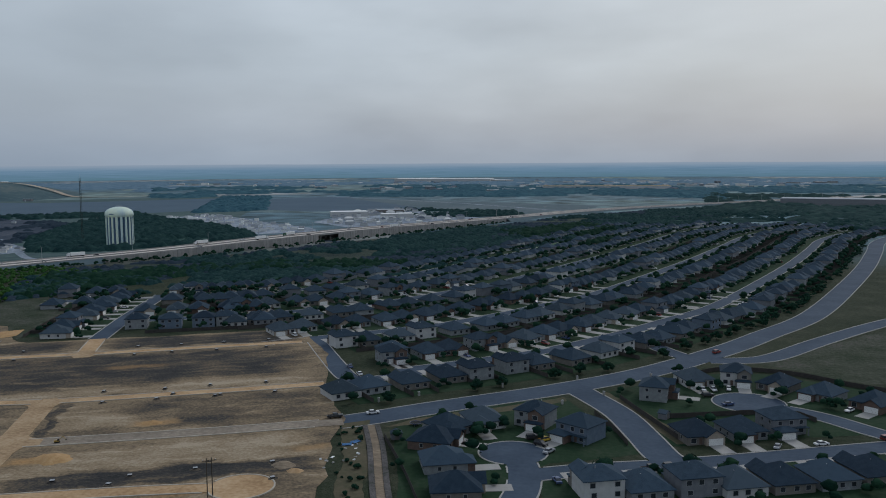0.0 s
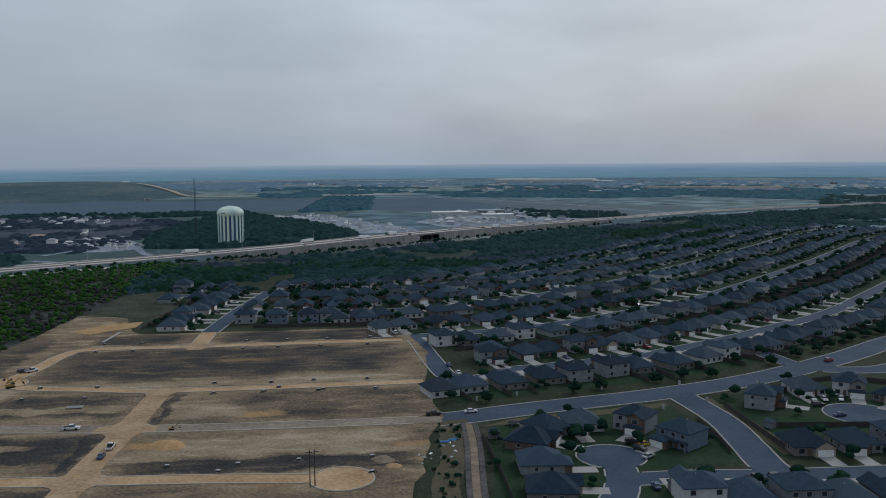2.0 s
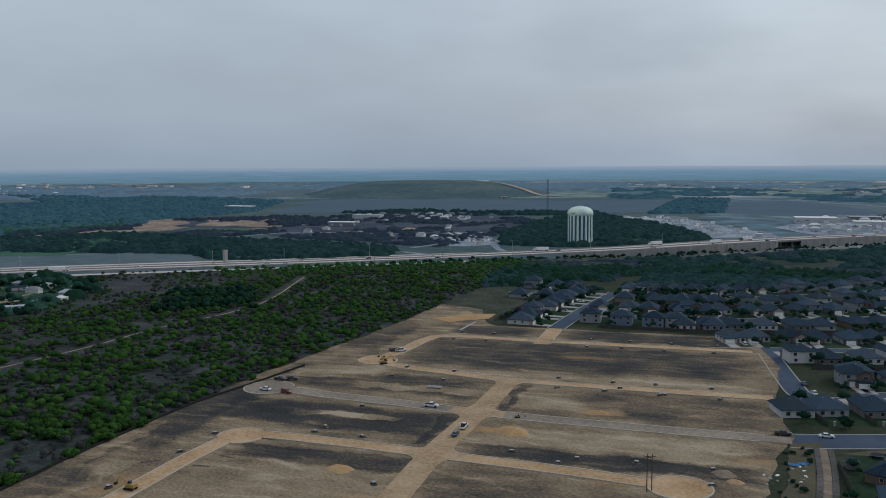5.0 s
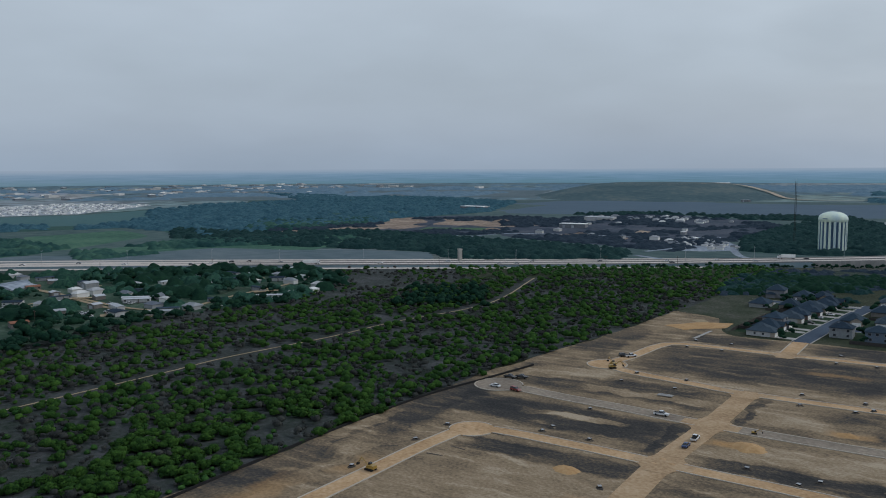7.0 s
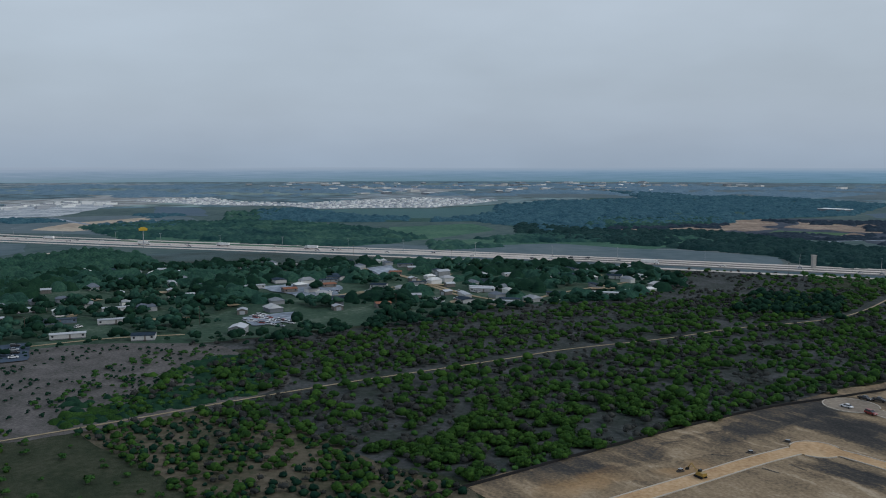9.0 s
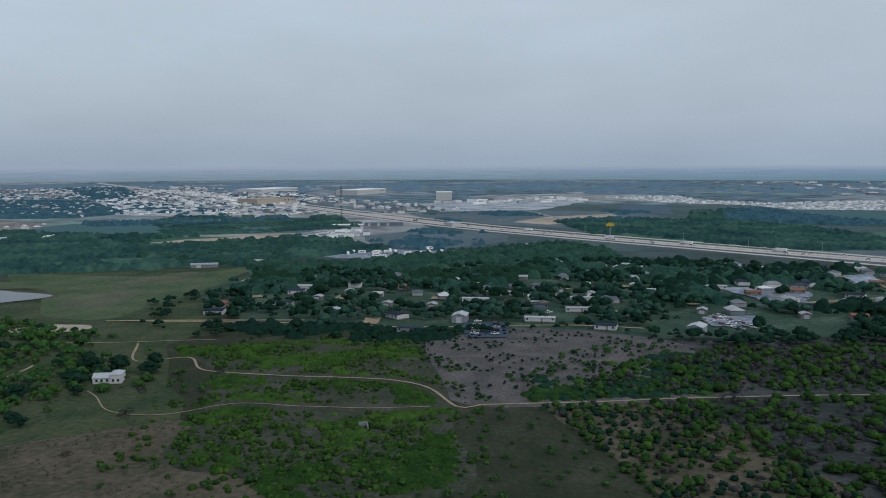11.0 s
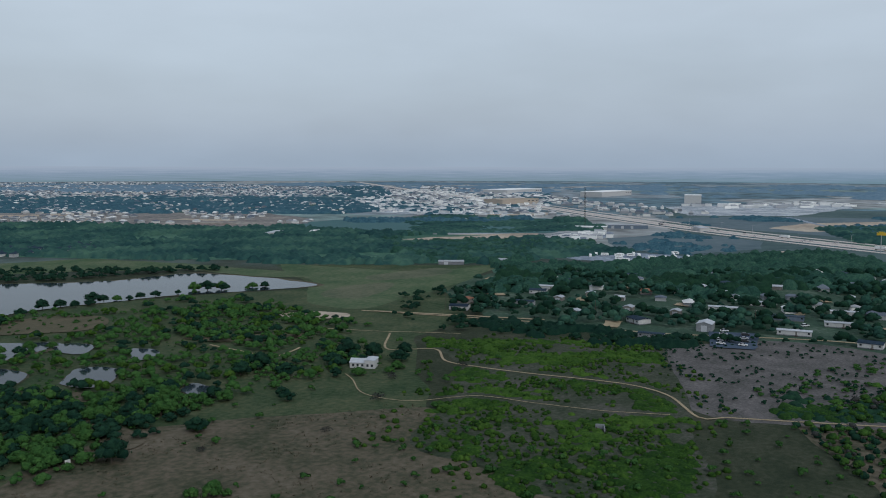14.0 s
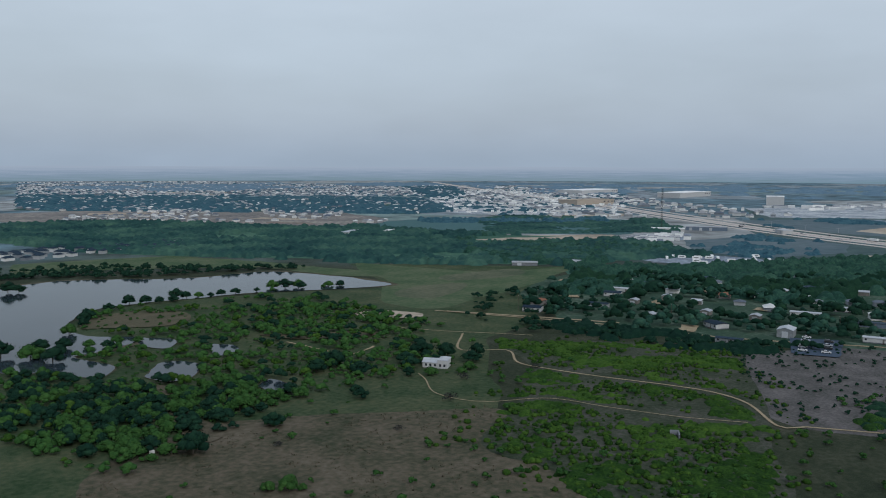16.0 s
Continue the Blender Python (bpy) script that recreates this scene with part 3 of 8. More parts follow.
    x, y = x[ok], y[ok]
    cell, out = {}, []
    for a, b in zip(x, y):
        if keep is not None and not keep(a, b):
            continue
        i, j = int(a // gap), int(b // gap)
        if any((a - c) ** 2 + (b - d) ** 2 < gap * gap for u in (i - 1, i, i + 1) for w in (j - 1, j, j + 1) for c, d in cell.get((u, w), ())):
            continue
        cell.setdefault((i, j), []).append((a, b))
        out.append((a, b))
        if len(out) >= count:
            break
    return out


def clear_of(lines, dist):
    pts = np.vstack([q[:, :2] for q in lines])
    grid = {}
    for a, b in pts:
        grid.setdefault((int(a // 25), int(b // 25)), []).append((a, b))

    def ok(x, y):
        i, j = int(x // 25), int(y // 25)
        return not any((x - a) ** 2 + (y - b) ** 2 < dist * dist for u in range(i - 2, i + 3) for w in range(j - 2, j + 3) for a, b in grid.get((u, w), ()))
    return ok


# ---- the plan: a frame along the graded lots, u east along the lots' streets, v north across them ----


def lot(u, v):
    p = ORIGIN + EU * u + EV * v
    return float(p[0]), float(p[1])


BASE = smooth_line([lot(-110, 0), lot(-60, 0), lot(0, 0), lot(60, 0), (-92, 275), (-62, 299), (-18, 333), (18, 368), (54, 416), (77, 453), (116, 520),
                    (168, 650), (212, 770), (250, 885), (288, 1000), (345, 1100), (430, 1195)], 6)
BASE_S = np.concatenate([[0], np.cumsum(np.linalg.norm(np.diff(BASE, axis=0), axis=1))])
S_LOTS = float(BASE_S[np.argmin(np.abs(BASE[:, 0] + 92))])


def along(d, s0, s1, step=6.0):
    """The curve at offset d from the arterial between two lengths of it."""
    k = (BASE_S >= s0) & (BASE_S <= s1)
    q = offset(BASE, d)[k]
    return resample(q, step)


# ---- ground and backdrop ----
def build_ground():
    g = Geo()
    rings = [0, 60, 150, 300, 600, 1000, 1600, 2400, 3400, 4300, 4880]
    n = 96
    vs = [(0, 0, 0)]
    for r in rings[1:]:
        for i in range(n):
            a = 2 * math.pi * i / n
            vs.append((r * math.cos(a), r * math.sin(a), 0.0))
    fs = [(0, 1 + i, 1 + (i + 1) % n) for i in range(n)]
    for k in range(len(rings) - 2):
        a, b = 1 + k * n, 1 + (k + 1) * n
        fs += [(a + i, b + i, b + (i + 1) % n, a + (i + 1) % n) for i in range(n)]
    g.add(vs, fs)
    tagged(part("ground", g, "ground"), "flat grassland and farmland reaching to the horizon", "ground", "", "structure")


def build_backdrop():
    # glowing ring: haze is painted into its colours, darker and bluer northward
    m = bpy.data.materials.new("hazy_distance")
    m.use_nodes = True
    nt = m.node_tree
    N, K = nt.nodes.new, nt.links.new
    nt.nodes.clear()
    out, em = N("ShaderNodeOutputMaterial"), N("ShaderNodeEmission")
    geo, sep, mr, ramp = N("ShaderNodeNewGeometry"), N("ShaderNodeSeparateXYZ"), N("ShaderNodeMapRange"), N("ShaderNodeValToRGB")
    K(geo.outputs["Position"], sep.inputs[0])
    mr.inputs["From Min"].default_value, mr.inputs["From Max"].default_value = 0, 74
    nz = N("ShaderNodeTexNoise")
    mp = N("ShaderNodeMapping")
    mp.inputs["Scale"].default_value = (0.0011, 0.0011, 0.12)
    K(geo.outputs["Position"], mp.inputs[0])
    K(mp.outputs[0], nz.inputs[0])
    nz.inputs["Detail"].default_value = 6
    ad = N("ShaderNodeMath")
    ad.operation = "MULTIPLY_ADD"
    K(nz.outputs[0], ad.inputs[0])
    ad.inputs[1].default_value = 130
    K(sep.outputs["Z"], ad.inputs[2])
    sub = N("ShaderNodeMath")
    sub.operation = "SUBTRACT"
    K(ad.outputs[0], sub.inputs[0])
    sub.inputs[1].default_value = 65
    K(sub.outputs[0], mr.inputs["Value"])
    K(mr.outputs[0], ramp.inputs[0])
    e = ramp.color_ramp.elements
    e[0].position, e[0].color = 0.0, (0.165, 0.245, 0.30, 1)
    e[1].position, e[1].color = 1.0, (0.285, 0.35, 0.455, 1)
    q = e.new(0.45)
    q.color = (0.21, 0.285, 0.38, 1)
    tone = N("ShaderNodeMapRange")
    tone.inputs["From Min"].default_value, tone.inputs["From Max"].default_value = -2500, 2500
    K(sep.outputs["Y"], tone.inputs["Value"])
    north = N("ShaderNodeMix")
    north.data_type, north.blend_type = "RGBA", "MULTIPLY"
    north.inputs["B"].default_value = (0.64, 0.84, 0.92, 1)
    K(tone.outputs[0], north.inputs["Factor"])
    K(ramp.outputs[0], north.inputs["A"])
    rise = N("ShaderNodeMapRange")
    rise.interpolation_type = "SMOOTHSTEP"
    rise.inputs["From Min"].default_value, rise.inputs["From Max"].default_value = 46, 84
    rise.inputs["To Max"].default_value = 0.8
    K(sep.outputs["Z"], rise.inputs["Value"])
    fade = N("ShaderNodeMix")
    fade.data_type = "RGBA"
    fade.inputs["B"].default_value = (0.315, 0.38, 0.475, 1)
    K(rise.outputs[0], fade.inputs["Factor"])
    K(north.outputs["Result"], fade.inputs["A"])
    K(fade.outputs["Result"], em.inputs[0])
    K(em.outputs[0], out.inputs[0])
    M["haze"] = m
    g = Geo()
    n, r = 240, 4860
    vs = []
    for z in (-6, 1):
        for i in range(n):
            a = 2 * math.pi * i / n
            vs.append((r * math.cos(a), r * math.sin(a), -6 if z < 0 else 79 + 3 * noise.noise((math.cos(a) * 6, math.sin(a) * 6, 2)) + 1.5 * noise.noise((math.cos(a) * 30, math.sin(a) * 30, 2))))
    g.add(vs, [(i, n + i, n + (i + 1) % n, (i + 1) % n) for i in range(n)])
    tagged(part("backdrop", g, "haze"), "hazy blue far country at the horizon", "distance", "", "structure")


build_ground()
build_backdrop()

# stretches of land, largest first
BRUSH = [(-228, 45), (-248, 91), (-272, 147), (-299, 214), (-332, 324), (-363, 412), (-391, 488), (-452, 557), (-520, 500), (-560, 400), (-520, 210), (-482, 90),
         (-430, -20), (-385, -48), (-350, -70), (-318, -42), (-280, -8), (-245, 22)]
patch("brush_floor", BRUSH, "brush", "grey-green scrub floor under the mesquite", 5, 4)
patch("brush_floor", rounded([(-350, -70), (-318, -42), (-280, -8), (-245, 22), (-222, 40), (-175, 20), (-205, -25), (-252, -52), (-300, -84)]), "drygrass", "rough brown scrubby grass", 10, 3)
WESTBRUSH = [(-440, -70), (-446, -30), (-478, 30), (-530, 130), (-548, 220), (-600, 300), (-690, 330), (-650, 430), (-575, 395), (-500, 400), (-500, 200), (-470, 90), (-420, -20)]
patch("brush_floor", WESTBRUSH, "brush", "grey-green scrub floor beside the village", 5, 5)
HEATH = [(-392, -176), (-446, -136), (-440, -50), (-400, -20), (-350, -10), (-315, -45), (-289, -113), (-345, -150)]
patch("heath", rounded(HEATH), "heath", "dry purplish-brown heath with dark low shrubs", 8, 3)
DRY = [(-202, -184), (-180, -127), (-140, -60), (-60, -100), (-80, -240), (-130, -260), (-159, -250), (-200, -235), (-245, -210)]
patch("dry_meadow", rounded(DRY), "drygrass", "dry brown grassland", 16, 2.5)
SHRUB = [(-339, -288), (-403, -184), (-345, -145), (-283, -115), (-209, -87), (-180, -127), (-194, -157), (-202, -184), (-239, -204), (-297, -235)]
patch("shrub_floor", rounded(SHRUB), "shrubfloor", "grassy floor under low green shrubs", 6)
FIELD = [(-528, -608), (-574, -470), (-645, -444), (-571, -407), (-398, -380), (-384, -419), (-440, -468)]
patch("meadow", rounded(FIELD), "mown", "mown green meadow beside the lake", 8)
MEADOW_Z = LEVEL[0]
patch("south_meadow", [(-528, -608), (-645, -444), (-520, -385), (-405, -300), (-345, -295), (-240, -208), (-200, -180), (-80, -235), (-30, -300), (-50, -450), (-150, -445), (-230, -525), (-300, -540), (-440, -470)], "meadow", "olive rough meadow beside the lake", 5, 8, z=0.026)
DIRT = [lot(-123, -160), lot(-122, -40), lot(-119, 29), lot(-105, 143), lot(-98, 236), lot(-70, 225), lot(-50, 172), lot(92, 172), lot(100, 110), lot(95, 50), lot(96, 6), lot(90, -20),
        lot(78, -90), lot(60, -160)]
patch("graded_ground", DIRT, "dirt", "bare graded building land with wheel tracks", 1.5)
patch("rough_verge", [(-92, 272), (-84, 278), (-62, 212), (-44, 170), (-54, 166), (-70, 207), (-81, 240)], "clearing", "scruffy brown verge beside the channel", 4, 1.5)
patch("yard_field", [lot(-96, 236), lot(-68, 222), lot(-52, 176), lot(-45, 260), lot(-62, 330), lot(-92, 320)], "shrubfloor", "rough grassy field beside the last houses", 3)

for x, y, a in ((-235, 127, 60), (-220, 145, 20), (-219, 135, 30), (-224, 156, 10), (-224, 165, 15)):
    c, q = math.cos(radians(a)), math.sin(radians(a))
    patch("trench", [(x + c * u - q * v, y + q * u + c * v) for u, v in ((-3.2, -.5), (3.2, -.4), (3.4, .4), (-3.0, .5))], "pad", "short dark filled trench in graded soil", .5, 1)
patch("sand_spread", [(-332, 368), (-327, 395), (-312, 404), (-304, 389), (-316, 364)], "sand", "spread of orange sand", 2, 4)


# ---- streets ----
STREETS = []
KERBS, DISCS = [], []


def segment_gap(x, y, line):
    a, b = line[:-1, :2], line[1:, :2]
    d = b - a
    t = np.clip(((x - a[:, 0]) * d[:, 0] + (y - a[:, 1]) * d[:, 1]) / (np.sum(d * d, 1) + 1e-9), 0, 1)
    return float(np.min(np.hypot(a[:, 0] + d[:, 0] * t - x, a[:, 1] + d[:, 1] * t - y)))


def build_kerbs():
    """Kerbs along every road, broken where another road joins."""
    for p, d0, d1, z, label, own in KERBS:
        mat = "newkerb" if "dirt" in label else "concrete"
        p = resample(p[:, :2], 2.0)
        mid = offset(p, (d0 + d1) / 2)
        keep = []
        for x, y in mid:
            hit = any(line is not own and segment_gap(x, y, line) < half + 0.1 for line, half in STREETS if len(line) > 1) or \
                any(c is not own and (x - c[0]) ** 2 + (y - c[1]) ** 2 < (c[2] - 0.1) ** 2 for c in DISCS)
            keep.append(not hit)
        run = []
        for i in range(len(p) + 1):
            if i < len(p) and keep[i]:
                run.append(p[i])
            elif run:
                if len(run) > 1:
                    k = strip(Geo(), np.array(run), d0, d1, z + 0.13, base=-z)
                    tagged(part("kerb", k, mat), label, "kerb", "", "structure")
                run = []


def street(name, pts, half, mat, label, kerb=True, ready=False, z=0.10, verge=True):
    p = np.array(pts, float) if ready else smooth_line(pts, 5)
    STREETS.append((p, half))
    g = strip(Geo(), p, half, -half, z)
    ob = tagged(part(name, g, mat), label, "road", "", "structure")
    if kerb:
        for s in (1, -1):
            KERBS.append((p, s * half, s * (half + 0.5), z, "pale concrete kerb along a street", p))
    return p


def disc(name, x, y, r, mat, label, z=0.11, kerb=True):
    n = 40
    pts = [(x + r * math.cos(2 * math.pi * i / n), y + r * math.sin(2 * math.pi * i / n)) for i in range(n)]
    tagged(part(name, Geo().add([(a, b, z) for a, b in pts], [tuple(range(n))]), mat), label, "road", "", "structure")
    DISCS.append((x, y, r))
    if kerb:
        KERBS.append((np.array(pts + [pts[0]]), 0, -0.5, z, "new concrete kerb round a dirt turning circle" if "dirt" in name else "pale concrete kerb round a turning circle", DISCS[-1]))


ART = along(0, S_LOTS - 4, BASE_S[-1] - 6)
street("arterial_road", ART, 7.0, "asphalt", "wide grey asphalt road past the houses", ready=True)
END = BASE_S[-1] - 60
ROAD_A = street("street", along(57, S_LOTS + 45, END), 4.6, "asphalt", "grey residential street", ready=True)
ROAD_B = street("street", along(140, S_LOTS + 2, END - 20), 4.6, "asphalt", "grey residential street", ready=True, z=0.104)
ROAD_C = street("street", along(222, S_LOTS - 96, END - 60), 4.6, "asphalt", "grey residential street", ready=True)
ROAD_D = street("street", along(306, S_LOTS - 165, END - 120), 4.6, "asphalt", "grey residential street", ready=True)
street("street", [(-150, 410), (-146, 403), (-124, 363), (-109, 337), (-104, 333), (-98, 333), (-88, 341), (-77, 352)], 4.4, "asphalt", "grey residential street round the corner", z=0.112)
FAR = street("street", [lot(-12, 172), lot(-5, 240), lot(6, 318)], 4.6, "asphalt", "pale residential street", z=0.116)
street("side_road", [(-13, 334), (3, 304), (11, 279), (17, 258), (24, 250)], 5.6, "asphalt", "curving side road off the arterial", z=0.116)
street("street", [(-24, 236), (-4, 245), (14, 251), (37, 260), (86, 281), (150, 308)], 4.6, "asphalt", "residential street between close houses", z=0.108)
street("street", [(-26, 248), (-24, 240), (-23, 225), (-26, 205), (-34, 180)], 4.6, "asphalt", "short residential street", z=0.112)
disc("turning_circle", -29, 255, 10.5, "asphalt", "round asphalt turning circle", 0.12)
street("street", [(52, 324), (72, 312), (86, 296), (96, 286)], 4.6, "asphalt", "short residential street", z=0.112)
disc("turning_circle", 51, 325, 13, "asphalt", "round asphalt turning circle", 0.12)
street("side_road", [(44, 392), (58, 394), (74, 404), (104, 445), (149, 501), (215, 570)], 5.2, "asphalt", "branch road past an open field", z=0.116)
street("street", [(16, 446), (21, 420), (34, 397), (44, 392)], 4.6, "asphalt", "short street onto the arterial", z=0.118)

# dirt streets
DIRTROADS = [
    ([lot(-12, -160), lot(-13, -90), lot(-14, -44), lot(-12, 0), lot(-11, 52)], 4.5),
    ([lot(-12, 132), lot(-12, 172)], 3.8),
    ([lot(-88, -160), lot(-87, -104), lot(-86, -62), lot(-80, -44), lot(-46, -43), lot(-14, -45), lot(30, -48), lot(62, -52)], 3.1),
    ([lot(-104, 14), lot(-92, 12), lot(-70, 9), lot(-46, 7), lot(-12, 3), lot(40, 1), lot(96, 1)], 3.6),
    ([lot(-80, 72), lot(-66, 64), lot(-38, 58), lot(-10, 53), lot(52, 53), lot(94, 54)], 2.9),
    ([lot(-80, 72), lot(-75, 97), lot(-72, 124), lot(-62, 136), lot(-12, 136), lot(90, 139)], 2.9),
]
for i, (pts, half) in enumerate(DIRTROADS):
    p = smooth_line(pts, 5)
    STREETS.append((p, half))
    z = 0.20 + 0.006 * i
    tagged(part("dirt_road", strip(Geo(), p, half, -half, z), "paleroad" if i == 0 else "roadbed" if i == 3 else "tanroad"), "tan crushed-stone road across the lots", "road", "", "structure")
    if i in (1, 2, 3, 4, 5):
        for s in (1, -1):
            KERBS.append((p, s * half, s * (half + 0.5), z, "new concrete kerb along a dirt road", p))


def junction(u, v, a, b, r, top=True):
    """Rounded corners where two dirt roads cross."""
    pts = []
    for q, (su, sv) in enumerate(((1, 1), (-1, 1), (-1, -1), (1, -1))):
        arc = [(su * (a + r - r * math.sin(t)), sv * (b + r - r * math.cos(t))) for t in np.linspace(0, math.pi / 2, 7)]
        arc = arc if q % 2 == 0 else arc[::-1]
        if sv > 0 and not top:
            arc = [(x, y) for x, y in ((su * (a + r), b), (su * a, b))][:: 1 if q % 2 == 0 else -1]
        pts += arc
    g = Geo().add([(*lot(u + x, v + y), 0.262) for x, y in pts], [tuple(range(len(pts)))])
    tagged(part("dirt_junction", g, "paleroad"), "flared crossing of two tan dirt roads", "road", "", "structure")


junction(-13.5, -45, 4.4, 3.0, 5.5)
junction(-12, 3, 4.4, 3.5, 6)
junction(-11, 54, 4.4, 2.8, 7, False)
junction(-12, 136, 3.7, 2.8, 5)
for u, v, r in ((-104, 13, 10), (-79, 72, 9), (62, -52, 9), (-82, -46, 8)):
    x, y = lot(u, v)
    disc("dirt_turning_circle", x, y, r, "roadbed" if u == -104 else "tanroad", "round tan turning circle of crushed stone", 0.27)
street("pavement_strip", [lot(-62, 152), lot(-60, 178)], 0.9, "concrete", "loose strip of pale concrete pavement", kerb=False, z=0.45)

build_kerbs()
STREETS += [(np.array([(x + r * math.cos(a), y + r * math.sin(a)) for a in np.arange(0, 6.3, .3)]), 2.0) for x, y, r in DISCS]

# tracks through the scrub and the village
for pts, w in (([(-283, -124), (-275, -141), (-272, -149), (-266, -174), (-261, -198), (-239, -215), (-236, -237), (-250, -256), (-256, -266)], 0.3), ([(-292, -106), (-312, -63), (-327, -34), (-348, 12), (-362, 48), (-381, 96), (-395, 129), (-412, 192), (-431, 243), (-456, 332), (-540, 440)], 0.66),
               ([(-340, -310), (-307, -284), (-322, -265), (-304, -245), (-303, -226), (-307, -198), (-313, -172), (-315, -152), (-308, -134), (-286, -114), (-292, -106)], 0.62),
               ([(-386, -372), (-418, -263), (-430, -190), (-464, -111), (-470, -65)], 1.20), ([(-735, 77), (-645, 98), (-581, 112), (-532, 128)], 1.80),
               ([(-593, 20), (-654, 99), (-700, 130)], 1.44), ([(-259, -365), (-259, -347), (-260, -319), (-276, -320), (-283, -323)], 0.7), ([(-315, -368), (-328, -347), (-339, -320), (-352, -297), (-362, -277)], 0.45)):
    p = smooth_line(pts, 4)
    STREETS.append((p, w))
    LEVEL[0] += 0.01
    tagged(part("track", strip(Geo(), p, w, -w, LEVEL[0] + 0.05), "path"), "pale bare earth track", "track", "", "structure")

# ---- water ----
LAKE = [(-120, -720), (-240, -690), (-285, -688), (-320, -662), (-363, -628), (-398, -622), (-434, -618), (-447, -590), (-454, -548), (-456, -508), (-453, -478), (-446, -473), (-416, -487), (-385, -503), (-350, -521),
        (-303, -532), (-262, -540), (-231, -534), (-208, -505), (-193, -462), (-215, -428), (-160, -415), (-120, -430), (-90, -560)]
POOLS = [[(-140, -448), (-159, -433), (-166, -406), (-170, -378), (-154, -366), (-143, -387), (-125, -420)], [(-170, -353), (-185, -370), (-196, -367), (-198, -352), (-183, -336), (-170, -337)],
         [(-230, -390), (-236, -376), (-222, -359), (-216, -368)], [(-194, -303), (-206, -306), (-200, -287), (-189, -285)], [(-208, -435), (-221, -414), (-208, -398), (-202, -417)]]
LAKE, POOLS = rounded(LAKE, 8), [rounded(q, 3) for q in POOLS]
for pts in [LAKE] + POOLS:
    patch("shore", [(x + (x - np.mean([p[0] for p in pts])) * 0.03, y + (y - np.mean([p[1] for p in pts])) * 0.03) for x, y in pts], "drygrass", "muddy grassy shore", 2, 6)
tagged(patch("lake", LAKE, "water", "still grey lake reflecting the sky", 2.5, 7), kind="structure")
for pts in POOLS:
    patch("pond", pts, "water", "small still pond among trees", 2.0, 4)

for pts in ([(-205, -478), (-232, -456), (-262, -462), (-268, -492), (-246, -512), (-214, -505)], [(-172, -330), (-160, -300), (-146, -262), (-128, -258), (-140, -290), (-156, -335)], [(-262, -395), (-285, -372), (-310, -350), (-300, -340), (-272, -362)]):
    patch("clearing", rounded(pts, 4), "drygrass" if pts[0] == (-172, -330) else "clearing", "brown bare clearing in the grass", 5, 3)

patch("clearing", rounded([(-342, -407), (-361, -396), (-371, -371), (-358, -363), (-337, -384)], 4), "tanfield", "bare tan patch of earth among trees", 2, 3)
patch("dam", [(-305, -834), (-368, -820), (-448, -793), (-480, -682), (-492, -588), (-506, -520), (-488, -512), (-470, -530), (-459, -565), (-452, -645), (-358, -724), (-275, -759)], "mown", "grassy dam along the end of the lake", 2, 8, z=MEADOW_Z + 0.02)
for pts in ([(-560, -485), (-600, -470), (-590, -440), (-540, -440), (-505, -455), (-520, -480)], [(-470, -455), (-500, -440), (-470, -415), (-430, -405), (-420, -430)]):
    patch("dry_meadow", rounded(pts), "straw", "yellowed dry stretch of the meadow", 8, 4, z=MEADOW_Z + 0.04)
for pts, w in (([(-586, 3), (-619, 74), (-649, 98), (-719, 78), (-757, 55)], 1.7), ([(-719, 78), (-648, 100), (-578, 120), (-542, 143)], 1.7), ([(-542, 150), (-578, 187), (-625, 262)], 1.7), ([(-388, -364), (-405, -320), (-427, -260)], 1.5)):
    p = smooth_line(pts, 6)
    STREETS.append((p, w))
    LEVEL[0] += 0.01
    tagged(part("village_road", strip(Geo(), p, w, -w, LEVEL[0] + 0.05), "path"), "pale village road", "road", "", "structure")
YARDS = [[(-652, -34), (-664, 2), (-648, 32), (-598, 27), (-589, 0)], [(-755, 61), (-773, 88), (-729, 90), (-706, 66)], [(-518, -35), (-533, -4), (-498, -3), (-489, -29)]]
for pts in YARDS:
    patch("yard", pts, "gravel", "pale gravel yard with parked cars in the village", 3, 4)

# ---- far fields ----
FARZ = [0.04]


def field(pts, mat, lab, ragged=10, step=30, name="far_field"):
    FARZ[0] += 0.004
    return patch(name, pts, mat, lab, ragged, step, z=FARZ[0])


def sector(a0, a1, r0, r1):
    return [(-r * math.sin(radians(a)), r * math.cos(radians(a))) for r, order in ((r0, 1), (r1, -1)) for a in np.linspace(a0, a1, 9)[::order]]


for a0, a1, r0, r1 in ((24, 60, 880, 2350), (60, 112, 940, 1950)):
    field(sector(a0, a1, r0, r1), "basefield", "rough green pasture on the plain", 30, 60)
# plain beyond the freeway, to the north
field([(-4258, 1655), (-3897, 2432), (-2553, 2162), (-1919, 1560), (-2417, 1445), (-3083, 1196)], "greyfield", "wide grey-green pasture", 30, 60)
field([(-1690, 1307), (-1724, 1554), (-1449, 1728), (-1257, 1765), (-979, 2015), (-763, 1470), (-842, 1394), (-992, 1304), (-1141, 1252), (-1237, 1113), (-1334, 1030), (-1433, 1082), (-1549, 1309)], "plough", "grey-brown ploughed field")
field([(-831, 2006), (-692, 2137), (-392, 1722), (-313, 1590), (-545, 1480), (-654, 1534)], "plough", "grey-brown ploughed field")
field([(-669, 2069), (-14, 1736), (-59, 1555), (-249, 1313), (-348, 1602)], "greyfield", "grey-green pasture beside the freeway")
field([(-1004, 2085), (-880, 2106), (-646, 1516), (-741, 1417)], "woodfloor", "dark floor of a wood between two fields")
